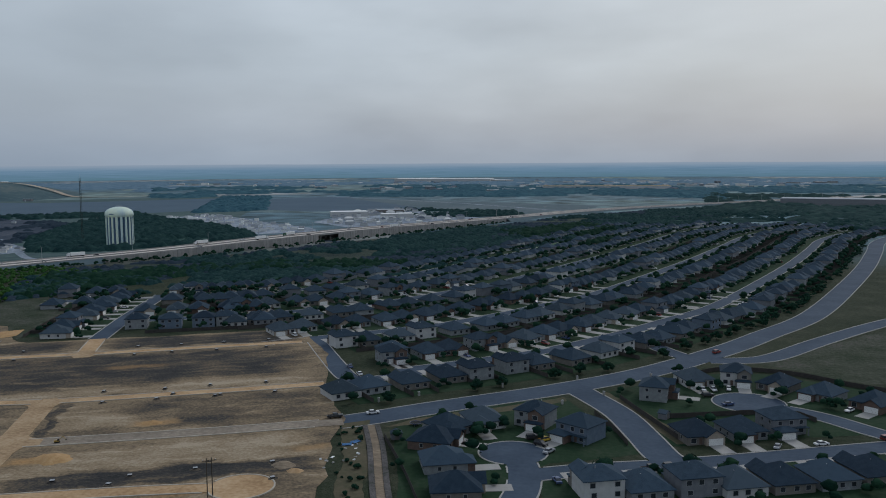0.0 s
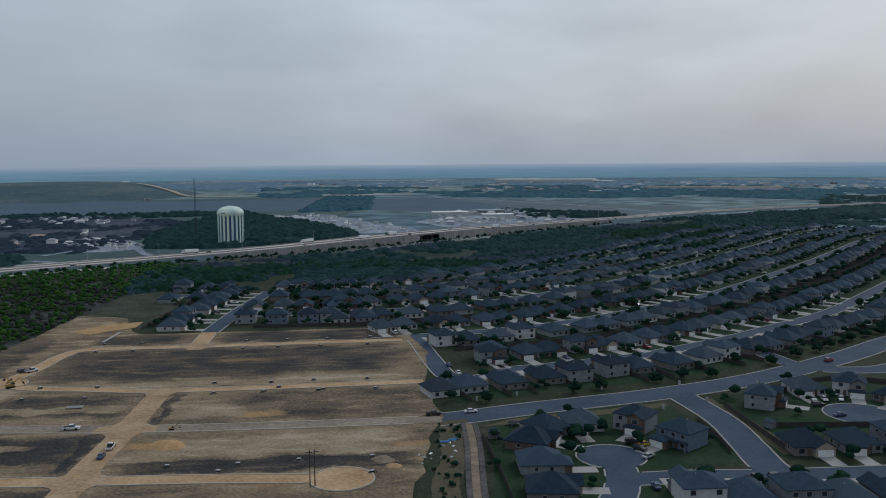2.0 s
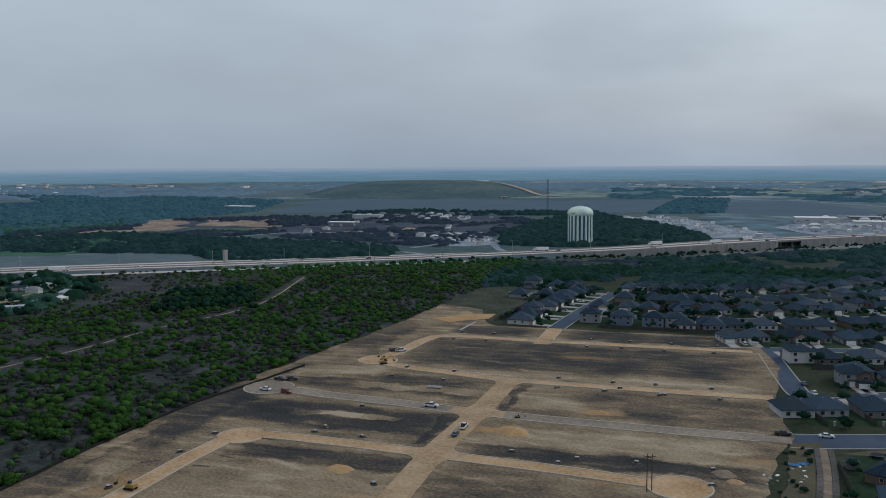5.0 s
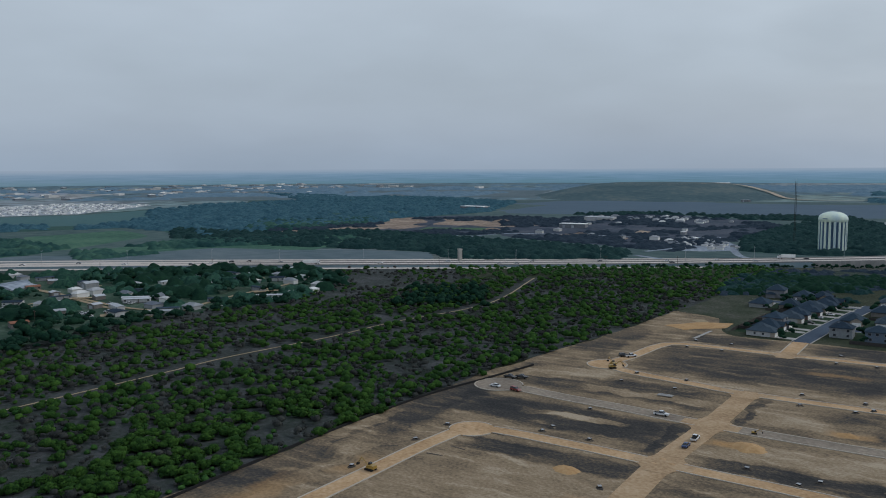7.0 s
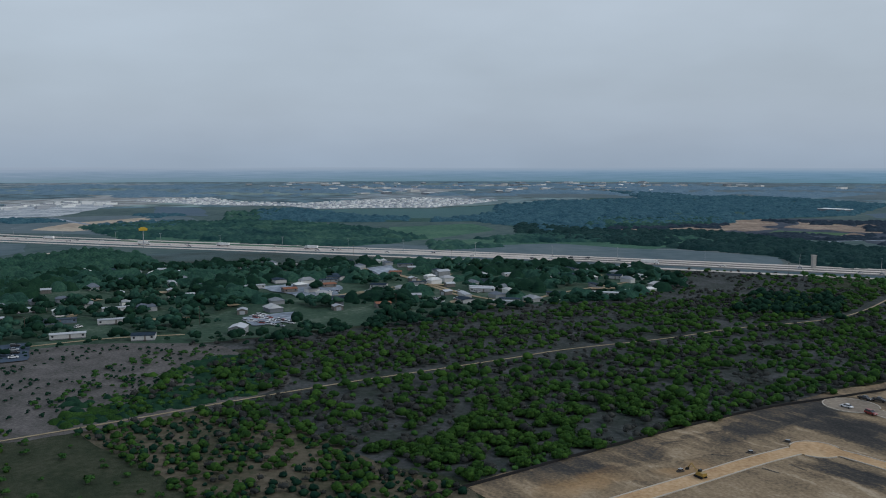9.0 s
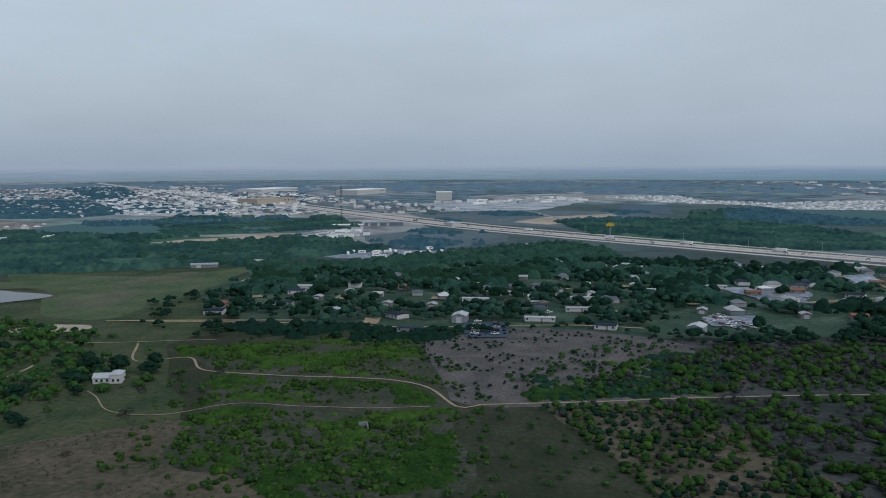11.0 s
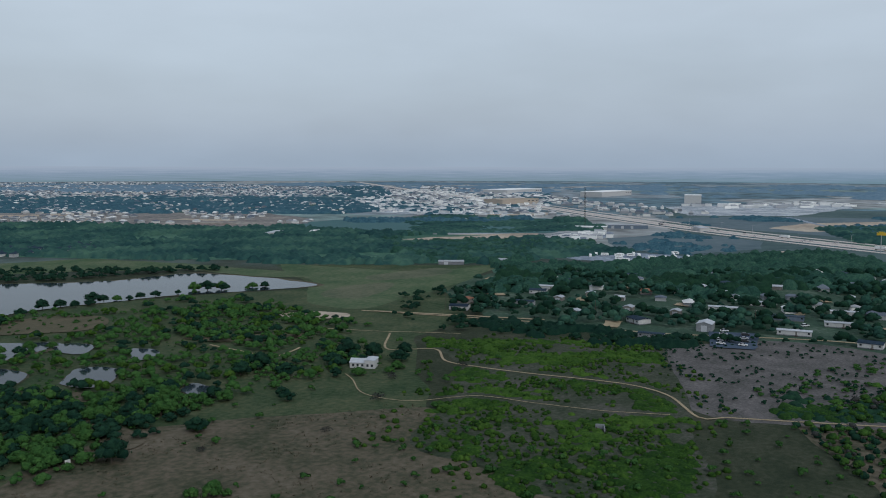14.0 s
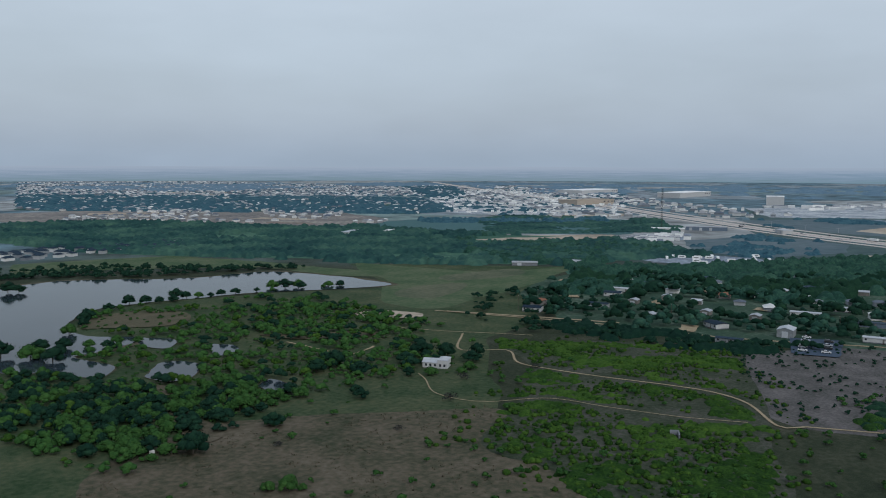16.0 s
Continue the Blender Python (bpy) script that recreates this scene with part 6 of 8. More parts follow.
    vs = [(r * math.cos(2 * math.pi * i / n), r * math.sin(2 * math.pi * i / n), z) for r, z in rows for i in range(n)]
    dome.add(vs, [(k * n + i, k * n + (i + 1) % n, (k + 1) * n + (i + 1) % n, (k + 1) * n + i) for k in range(len(rows) - 1) for i in range(n)] + [tuple(len(vs) - n + i for i in range(n))])
    part("tank", dome, "tank", ob, smooth=True)
    part("lettering_bar", Geo().box(-2.6, -R - .25, 35.2, 2.6, -R + .2, 36.2), "tank_blue", ob)
    rail = Geo()
    for i in range(16):
        a = 2 * math.pi * i / 16
        rail.rod((3 * math.cos(a), 3 * math.sin(a), 42.9), (3 * math.cos(a), 3 * math.sin(a), 44.1), 0.06, 4)
        b = 2 * math.pi * (i + 1) / 16
        rail.rod((3 * math.cos(a), 3 * math.sin(a), 44.1), (3 * math.cos(b), 3 * math.sin(b), 44.1), 0.06, 4)
    part("railing", rail, "steel", ob)


build_tower()


def lattice(name, x, y, h, w, label):
    ob = thing(name, label, "mast", at=Matrix.Translation((x, y, 0)))
    c = [(w * math.cos(a), w * math.sin(a)) for a in (0.5, 2.6, 4.7)]
    for k in range(3):
        part("leg", Geo().rod((*c[k], 0), (*c[k], h), 0.17, 5), "twig", ob)
    g = Geo()
    z = 0
    while z < h - 3:
        for k in range(3):
            g.rod((*c[k], z), (*c[(k + 1) % 3], z + 3), 0.08, 3)
        z += 3
    part("bracing", g, "twig", ob)
    part("antenna", Geo().rod((0, 0, h), (0, 0, h + 4), 0.08, 4), "steel", ob)


lattice("radio_mast", -600, 880, 74, 1.0, "slim grey lattice radio mast")
lattice("radio_mast", -1120, -585, 62, 1.2, "slim grey lattice radio mast")


def pylon_sign(x, y, h, label, mat, turn):
    ob = thing("pylon_sign", label, "sign", at=pose(x, y, 0, 0, 0, turn))
    part("pole", Geo().tube(0, 0, 0, h - 4, 0.45, 0.35, 10), "steel", ob)
    part("sign_box", Geo().box(-4.6, -.5, h - 4, 4.6, .5, h - 1).box(-2.6, -.5, h - 1, 2.6, .5, h), mat, ob)
    part("lettering_bar", Geo().box(-3.6, -.56, h - 3.0, 3.6, -.5, h - 2.0), "black", ob)


pylon_sign(-985, -166, 24, "tall yellow roadside sign on a pole", "yellow", -80)
ob = thing("pillar", "pale square concrete pillar beside the freeway", "pillar", at=Matrix.Translation((-668, 452, 0)))
part("shaft", Geo().box(-1.6, -1.6, 0, 1.6, 1.6, 13), "concrete", ob)
part("cap", Geo().box(-1.9, -1.9, 13, 1.9, 1.9, 13.8), "concrete", ob)


def utility_pole():
    ob = thing("utility_pole", "wooden utility pole with a cross-arm", "pole", "utility poles")
    part("pole", Geo().tube(0, 0, 0, 11, 0.17, 0.12, 8), "bark", ob)
    part("cross_arm", Geo().box(-1.3, -.07, 10.1, 1.3, .07, 10.3), "bark", ob)
    for x in (-1.1, 0.0, 1.1):
        part("insulator", Geo().tube(x, 0, 10.3, 10.55, .06, .05, 6), "white", ob)
    return ob


pole = utility_pole()
pole.matrix_world = Matrix.Translation((-106, 205, 0))
for x, y in ((-105, 206), (-640, 410), (-560, 540), (-520, 590), (-745, 235), (-800, 150), (-870, 60), (-530, 60), (-500, -60), (-480, -150), (-455, -240), (-420, -330)):
    copy_thing(pole, pose(x, y, 0, 0, 0, 30))
lamp_post = thing("street_lamp", "tall grey freeway lighting mast", "lamp", "street lamps")
part("pole", Geo().tube(0, 0, 0, 13, 0.16, 0.09, 8), "steel", lamp_post)
part("arm", Geo().rod((-2.2, 0, 13), (2.2, 0, 13), 0.07, 5), "steel", lamp_post)
for x in (-2.3, 2.3):
    part("lamp_head", Geo().box(x - .4, -.16, 12.85, x + .4, .16, 13.05), "steel", lamp_post)
first = True
for s in np.arange(2600, FS[-1] - 2600, 75):
    i = int(np.searchsorted(FS, s))
    m = Matrix.Translation((FW[i, 0], FW[i, 1], FW[i, 2])) @ Matrix.Rotation(math.atan2(fwn[i][1], fwn[i][0]), 4, "Z")
    if first:
        lamp_post.matrix_world, first = m, False
    else:
        copy_thing(lamp_post, m)


# ---- building site things ----
def excavator(x, y, turn, size=0.75):
    ob = thing("excavator", "yellow tracked excavator on bare ground", "excavator", "site machines", at=pose(x, y, 0.28, 0, 0, turn) @ Matrix.Scale(size, 4))
    for s in (-1, 1):
        g = Geo()
        profile(g, [(-2, .1), (-2.3, .28), (-2, .85), (2, .85), (2.3, .28), (2, .1)], s * 1.25 - .3, s * 1.25 + .3)
        part("track", g, "black", ob)
    g = Geo()
    profile(g, [(-2.4, 1), (-2.3, 2.2), (-.6, 2.3), (1.4, 1.9), (1.5, 1)], -1.3, 1.3, .1)
    part("body", g, "machine", ob)
    c = Geo()
    profile(c, [(.2, 1.9), (.2, 3), (1.3, 3), (1.8, 1.9)], -1.25, -.2)
    part("cab", c, "glass", ob)
    part("boom", Geo().rod((1.2, .3, 1.9), (4.6, .3, 4.6), .28, 4).rod((4.6, .3, 4.6), (6.6, .3, 2.0), .2, 4), "machine", ob)
    b = Geo()
    profile(b, [(6.2, 1.2), (6.2, 2.1), (7.0, 2.1), (7.2, 1.0)], -.3, .9)
    part("bucket", b, "black", ob)


excavator(-276, 270, 160)
excavator(-272, 266, 60)
excavator(*lot(-87, -98), 200)
# unidentified small machine, stood in for by a shrunken excavator
excavator(-175, 238, 30, 0.4)


def valve_box(x, y, k):
    ob = thing("utility_stub", "small dark utility box in a ring of spoil", "utility box", "utility stubs", at=pose(x, y, 0.15, 0, 0, k * 37))
    part("box", Geo().box(-.6, -.5, 0, .6, .5, .7), "black", ob)
    part("lid", Geo().box(-.65, -.55, .7, .65, .55, .78), "steel", ob)
    n = 9
    h = Geo()
    h.add([(1.9 * math.cos(6.283 * i / n) * (1 + .2 * (i % 2)), 1.2 * math.sin(6.283 * i / n), -.15) for i in range(n)] + [(.9 * math.cos(6.283 * i / n), .7 * math.sin(6.283 * i / n), .35) for i in range(n)],
          [(i, (i + 1) % n, n + (i + 1) % n, n + i) for i in range(n)] + [tuple(range(n, 2 * n))])
    part("spoil", h, "pad", ob)


spots = [(-221, 185), (-245, 157), (-235, 137), (-224, 107), (-167, 160), (-139, 208), (-94, 220), (-166, 297), (-148, 301), (-228, 212)]
spots += [lot(u, v) for u in (-60, -40, 10, 30, 50, 72) for v in (-36, 46, 62, 130, 147)]
for k, (x, y) in enumerate(spots):
    valve_box(x + rng.uniform(-2, 2), y + rng.uniform(-1, 1), k)


def heap(x, y, r, h, mat, label):
    n, rows = 18, 5
    vs = []
    for j in range(rows):
        k = j / rows
        for i in range(n):
            a = 2 * math.pi * i / n
            q = r * (1 - k) * (1 + 0.25 * noise.noise((math.cos(a) * 2, math.sin(a) * 2, x + k)))
            vs.append((q * 1.3 * math.cos(a), q * math.sin(a), h * (1 - (1 - k) ** 1.6) + 0.15 * noise.noise((a * 3, k * 5, y))))
    g = Geo().add(vs, [(j * n + i, j * n + (i + 1) % n, (j + 1) * n + (i + 1) % n, (j + 1) * n + i) for j in range(rows - 1) for i in range(n)] + [tuple((rows - 1) * n + i for i in range(n))])
    ob = tagged(part("spoil_mound", g, mat, smooth=True), label, "mound", "mounds of soil")
    ob.location = (x, y, 0.1)


for x, y, r, h, mt in ((-167, 224, 5, 1.6, "sand"), (-156, 263, 3, .7, "sand"), (-185, 161, 3.5, .8, "sand"), (-95, 232, 3, 1.2, "scrape"), (-90, 228, 2, .8, "tanroad"), (-330, 395, 4, 1.0, "path"), (*lot(-85, -45), 1.8, .6, "tanroad"), (*lot(-79, -46), 1.8, .6, "tanroad"), (*lot(-15, -41), 1.3, .4, "tanroad"), (*lot(-11, -44), 1.2, .4, "tanroad"), (*lot(-16, -46), 1.1, .35, "tanroad")):
    heap(x, y, r, h, mt, {"sand": "low heap of orange sand", "scrape": "heap of pale rubble", "tanroad": "heap of tan stone", "path": "heap of pale soil"}[mt])
for k in range(14):
    heap(-1000 + rng.uniform(-180, 180), 760 + rng.uniform(-120, 220), rng.uniform(9, 20), rng.uniform(2, 4.5), "quarry" if k % 3 == 0 else "scrapyard", "large heap of spoil in cleared land")


def pipe_stack(x, y, turn):
    ob = thing("pipe_bundle", "bundle of pale pipes lying on the soil", "pipes", at=pose(x, y, 0.3, 0, 0, turn))
    for k in range(6):
        part("pipe", Geo().rod((-3, -1.2 + k * .48, .22), (3, -1.2 + k * .48, .22), .22, 8), "concrete", ob)


pipe_stack(-226, 250, 24)

# silt fence along the edge of the scrub
p = smooth_line([(-188, -30), (-205, 2), (-221, 36), (-230, 55), (-246, 88), (-263, 126), (-280, 169), (-289, 207), (-297, 240)], 4)
tagged(part("silt_fence", strip(Geo(), p, 0.12, -0.12, 1.0, base=-1.0), "black"), "low black silt fence along the scrub", "fence", "", "structure")


# ---- the village by the freeway ----
def trailer(w, d, wall, roof, label, name="mobile_home"):
    ob = thing(name, label, "mobile home", "village homes")
    part("wall", Geo().box(-w / 2, -d / 2, .5, w / 2, d / 2, 3.0), wall, ob)
    part("skirting", Geo().box(-w / 2 + .1, -d / 2 + .1, 0, w / 2 - .1, d / 2 - .1, .5), "siding_grey", ob)
    r = Geo()
    gable_roof(r, -w / 2, -d / 2, w / 2, d / 2, 3.0, 0.18, 0.3, "x")
    gw = Geo()
    part("roof", r, roof, ob)
    for x in np.linspace(-w / 2 + 1.5, w / 2 - 1.5, 2):
        window(ob, float(x), -d / 2, 1.4, 1.1, 1.0, "f", full=False)
        window(ob, float(x), d / 2, 1.4, 1.1, 1.0, "b", full=False)
    part("front_door", Geo().box(.6, -d / 2 - .06, .6, 1.5, -d / 2, 2.6), "siding_tan", ob)
    part("porch", Geo().box(.2, -d / 2 - 1.6, 0, 1.9, -d / 2 - .08, .55), "fence", ob)
    return ob


def shed(w, d, h, wall, roof, label):
    ob = thing("shed", label, "shed", "village sheds")
    g = Geo().box(-w / 2, -d / 2, 0, w / 2, d / 2, h)
    gable_wall(g, -w / 2, w / 2, -d / 2, h, 0.3)
    gable_wall(g, -w / 2, w / 2, d / 2 - .25, h, 0.3)
    part("wall", g, wall, ob)
    r = Geo()
    gable_roof(r, -w / 2, -d / 2, w / 2, d / 2, h, 0.3, 0.3)
    part("roof", r, roof, ob)
    part("sliding_door", Geo().box(-1.6, -d / 2 - .07, 0, 1.6, -d / 2, h * .8), "roof_metal", ob)
    return ob


VIL = [trailer(18, 5, "siding_white", "roof_metal", "long white mobile home on blocks"), trailer(14, 4.6, "siding_beige", "roof_a", "beige mobile home with a dark roof"),
       trailer(20, 5, "siding_blue", "roof_c", "blue-grey mobile home with shallow roof"), shed(8.5, 11, 4.4, "siding_beige", "roof_metal", "pale metal shed with a shallow roof"),
       shed(6, 7, 2.8, "siding_tan", "roof_metal", "small tan shed with a tin roof"), trailer(10, 8, "siding_tan", "roof_red", "small tan house with a red-brown roof", "cottage"),
       trailer(12, 9, "siding_white", "roof_b", "small white house with a dark roof", "cottage")]
VUSED = set()


def place_vil(k, x, y, turn):
    m = pose(x, y, 0.06, 0, 0, turn)
    if k not in VUSED:
        VUSED.add(k)
        VIL[k].matrix_world = m
    else:
        copy_thing(VIL[k], m)


FIXED = [(6, -428, -324, 110), (5, -565, -253, 20), (6, -454, -211, 60), (3, -456, -171, 100), (1, -416, -187, 100), (0, -562, -169, 105), (2, -517, -142, 105), (4, -457, -255, 100),
         (3, -466, -36, 80), (4, -533, -37, 90), (0, -555, -116, 105), (0, -471, -126, 102), (0, -512, -110, 105), (0, -596, 133, 70), (1, -545, 140, 70), (1, -665, 222, 60), (6, -648, 257, 60), (1, -566, 180, 60),
         (0, -560, 215, 65), (3, -660, -440, 20), (4, -640, -425, 10), (6, -520, -318, 110), (1, -470, -300, 100), (4, -500, -290, 100)]
for k, x, y, a in FIXED:
    place_vil(k, x, y, a)
VILLAGE = [(-398, -290), (-405, -215), (-441, -138), (-455, -40), (-475, 30), (-529, 139), (-545, 221), (-600, 300), (-690, 310), (-760, 200), (-800, 60), (-800, -120), (-690, -290), (-600, -400), (-480, -380)]
taken = [(q[1], q[2]) for q in FIXED]
for x, y in scatter(VILLAGE, 62, 24, rng):
    if all((x - a) ** 2 + (y - b) ** 2 > 500 for a, b in taken):
        place_vil(int(rng.choice([1, 2, 4, 6, 1, 5, 0, 4])), x, y, 100 + rng.choice((0, 90)) + rng.uniform(-8, 8))
        taken.append((x, y))
for x, y in scatter(VILLAGE, 18, 22, rng):
    if all((x - a) ** 2 + (y - b) ** 2 > 150 for a, b in taken):
        place_car(int(rng.choice([0, 2, 3, 7, 4, 6])), x, y, rng.uniform(0, 360), 0.1)
patch("car_park", [(-451, -167), (-462, -143), (-418, -131), (-411, -153)], "asphalt", "dark asphalt car park", 0.6)
for k in range(9):
    place_car(int(rng.choice([0, 1, 3, 7])), -455 + k * 4.4 + rng.uniform(-1, 1), -160 + 12 * (k % 2) + k * 1.2, 105, 0.6)
for k in range(14):
    place_car(int(rng.choice([0, 3, 7, 4, 2])), -506 + (k % 7) * 3.6 - (k // 7) * 8, -34 + (k % 7) * 3.5 + (k // 7) * 6, 60 + rng.uniform(-25, 25), 0.1)

for cx, cy, m in ((-563, 98, 9), (-512, -22, 9), (-614, 18, 4), (-600, 120, 3)):
    for k in range(m):
        place_car(int(rng.choice([0, 3, 7, 0, 4, 2])), cx + rng.uniform(-13, 13), cy + rng.uniform(-10, 10), rng.uniform(0, 360), 0.14)
for k, x, y, a in ((0, -604, 134, 65), (0, -536, 133, 70), (4, -588, 104, 30), (6, -630, 60, 70), (4, -575, 80, 0), (3, -690, 120, 20), (6, -680, 30, 60), (2, -640, 150, 65)):
    place_vil(k, x, y, a)
    taken.append((x, y))
for x, y in scatter(VILLAGE, 26, 40, rng):
    a, w, d = rng.uniform(0, 3), rng.uniform(5, 12), rng.uniform(3, 6)
    c, s = math.cos(a), math.sin(a)
    patch("yard", [(x + c * p * w - s * q * d, y + s * p * w + c * q * d) for p, q in ((-1, -1), (1, -1), (1, 1), (-1, 1))], "path", "pale gravel yard between village homes", 1.5, 3)

# the roofless-looking white house in the trees
ruin = thing("cottage", "old white two-part cottage with a grey metal roof among trees", "house", at=pose(-272, -269, 0.05, 0, 0, 118) @ Matrix.Scale(.86, 4))
part("wall", Geo().box(-7, -4, 0, 1.5, 4, 3.0), "siding_white", ruin)
part("wing", Geo().box(1.5, -4.5, 0, 7, 4.5, 4.6), "siding_white", ruin)
r = Geo()
gable_roof(r, -7, -4, 1.4, 4, 3.0, .4, .3, "x")
hip_roof(r, 1.5, -4.5, 7, 4.5, 4.6, .35, .3)
part("roof", r, "roof_metal", ruin)
for x in (-5, -2.6, 0, 3, 5.4):
    window(ruin, x, -4 if x < 1.5 else -4.5, 1, 1.1, 1.3, "f")
    window(ruin, x, 4 if x < 1.5 else 4.5, 1, 1.1, 1.3, "b")
tk = thing("stock_tank", "small white box-shaped trough in the grass", "trough", at=pose(-118, -257, 0.05, 0, 0, 20))
part("tub", Geo().box(-.7, -.5, 0, .7, .5, 1.4), "white", tk)

hut = thing("shed", "small ruined grey hut among low shrubs", "shed", at=pose(-250, -137, 0.05, 0, 0, 30))
part("wall", Geo().box(-2.4, -1.6, 0, -1.9, 1.6, 1.7).box(-1.9, 1.2, 0, 2.2, 1.6, 1.4), "siding_grey", hut)
part("post", Geo().box(1.8, -1.6, 0, 2.1, -1.3, 1.9), "bark", hut)

# yard of parked caravans
van = thing("caravan", "white caravan parked in a gravel yard", "caravan", "caravans in the yard")
g = Geo()
profile(g, [(-4, .6), (-4, 2.9), (-3.5, 3.1), (3, 3.1), (4, 2.4), (4, .6)], -1.2, 1.2)
part("body", g, "white", van)
part("window_band", Geo().box(-2.6, -1.23, 1.7, 2.2, 1.23, 2.3), "glass", van)
for s in (-1, 1):
    part("wheel", Geo().rod((0, s * 1.0, .4), (0, s * 1.22, .4), .4, 10), "black", van)
van.matrix_world = pose(-770, -430, .1, 0, 0, 30)
for k in range(22):
    a, b = rng.uniform(0, 1), rng.uniform(0, 1)
    copy_thing(van, pose(-768 - 88 * a + 40 * b, -436 + 96 * a + 60 * b, .1, 0, 0, 30 + rng.choice((0, 90))))


def hall(x, y, w, d, h, turn, wall, roof, label):
    ob = thing("warehouse", label, "warehouse", "warehouses", at=pose(x, y, 0, 0, 0, turn))
    part("wall", Geo().box(-w / 2, -d / 2, 0, w / 2, d / 2, h), wall, ob)
    part("roof", Geo().box(-w / 2 - .4, -d / 2 - .4, h, w / 2 + .4, d / 2 + .4, h + .7), roof, ob)
    for k in range(min(3, int(w // 14))):
        part("loading_door", Geo().box(-w / 2 + 5 + k * 14, -d / 2 - .15, 0, -w / 2 + 9 + k * 14, -d / 2, 4), "roof_metal", ob)
        part("window", Geo().box(-w / 2 + 5 + k * 14, d / 2, h * .55, -w / 2 + 10 + k * 14, d / 2 + .15, h * .75), "glass", ob)


for q in ((-1162, -535, 58, 13, 5, 115, "siding_blue", "roof_metal", "long blue-walled warehouse with grey roof"), (-1110, -570, 46, 14, 4, 115, "siding_white", "white", "white flat-roofed industrial hall"),
          (-1730, -1090, 130, 60, 12, -10, "stone", "tanfield", "large tan flat-roofed store"), (-2370, -1480, 220, 90, 14, 0, "siding_white", "white", "large white distribution hall"),
          (-2370, -1146, 210, 70, 14, 0, "siding_white", "white", "large white distribution hall"), (-2050, -760, 60, 40, 20, 20, "siding_white", "white", "tall grey industrial block"),
          (-720, 3662, 420, 120, 16, 0, "siding_white", "white", "very long white distribution hall"), (-20, 2770, 400, 60, 10, 5, "siding_white", "path", "long pale distribution hall"),
          (471, 1779, 280, 60, 13, -16, "siding_grey", "roof_metal", "very long grey roadside hall"), (-570, 3700, 300, 60, 10, -22, "siding_white", "white", "long white distribution hall"),
          (-1180, -430, 30, 14, 5, 40, "siding_white", "roof_metal", "pale roadside workshop with metal roof"), (-632, -478, 24, 10, 2.6, 126, "siding_grey", "roof_metal", "long low pale farm building"),
          (-760, -862, 40, 11, 4, 26, "siding_white", "roof_metal", "long pale farm shed"), (-806, -838, 36, 10, 4, 26, "siding_white", "white", "long white farm shed"),
          (-430, 1360, 60, 30, 8, 25, "siding_white", "white", "white flat-roofed roadside store"), (-340, 1330, 50, 24, 7, 25, "siding_white", "white", "white flat-roofed roadside store"), (-380, 1440, 46, 26, 7, 20, "siding_tan", "roof_metal", "tan roadside store with metal roof"),
          (-1390, 1830, 20, 12, 5, 10, "siding_grey", "roof_metal", "grey shed on the landfill"), (-2700, 3300, 160, 60, 12, 40, "siding_white", "white", "long white hall on a rise"), (-1500, 1060, 60, 26, 7, 20, "siding_grey", "white", "pale flat-roofed industrial hall"),
          (-1060, 1010, 50, 22, 6, 30, "siding_white", "roof_metal", "pale flat-roofed industrial hall"), (-960, 860, 40, 16, 6, 30, "siding_grey", "white", "pale flat-roofed industrial hall")):
    hall(*q)

# landfill hill: a broad flat-topped mound with a haul road up its flank
HC, HR, HT = np.array((-1884.0, 2071.0)), np.array((-0.673, 0.740)), np.array((0.740, 0.673))


def hill_z(r):
    return 38.0 * (1 - min(1.0, max(0.0, (r - 0.5) / 0.5)) ** 1.2) if r < 1 else 0.0


g = Geo()
n, rads = 72, [1.02, .95, .88, .8, .72, .64, .56, .48, .42, .2]
vs = []
for r in rads:
    for i in range(n):
        a = 2 * math.pi * i / n
        k = 1 + 0.12 * noise.noise((math.cos(a) * 2, math.sin(a) * 2, 5))
        p = HC + HT * (400 * r * k * math.cos(a)) + HR * (540 * r * k * math.sin(a))
        vs.append((p[0], p[1], hill_z(r) - .5))
g.add(vs, [(j * n + i, j * n + (i + 1) % n, (j + 1) * n + (i + 1) % n, (j + 1) * n + i) for j in range(len(rads) - 1) for i in range(n)] + [tuple((len(rads) - 1) * n + i for i in range(n))])
tagged(part("landfill_hill", g, "hillgrass", smooth=True), "broad grassed landfill hill", "hill", "", "structure")
haul = []
for t, r in ((150, -60), (230, -110), (290, -200), (330, -300), (380, -390), (430, -420), (520, -400)):
    p = HC + HT * t + HR * r
    haul.append((p[0], p[1], hill_z(math.hypot(t / 400, r / 540)) + 1.5))
haul = smooth_line(haul, 25)
tagged(part("haul_road", strip(Geo(), haul, 8, -8, 0.6), "tanfield"), "pale haul road up the landfill hill", "road", "", "structure")
crest = smooth_line([tuple(HC + HT * t + HR * r) + (38.6,) for t, r in ((-150, -150), (-40, -190), (80, -180), (150, -60))], 25)
tagged(part("haul_road", strip(Geo(), crest, 6, -6, 0.6), "tanfield"), "pale haul road up the landfill hill", "road", "", "structure")


# ---- far settlement: many small buildings, not to be counted ----
def many_boxes(name, spots, label, sizes, heights, mats=("town", "town_roof"), flat=False):
    g = Geo()
    for x, y in spots:
        w, d, h = rng.uniform(*sizes), rng.uniform(*sizes) * 0.8, rng.uniform(*heights)
        a = rng.choice((0.4, 0.4 + 1.571)) + rng.uniform(-.1, .1)
        c, s = math.cos(a), math.sin(a)
        q = [(x + c * p - s * r, y + s * p + c * r) for p, r in ((-w / 2, -d / 2), (w / 2, -d / 2), (w / 2, d / 2), (-w / 2, d / 2))]
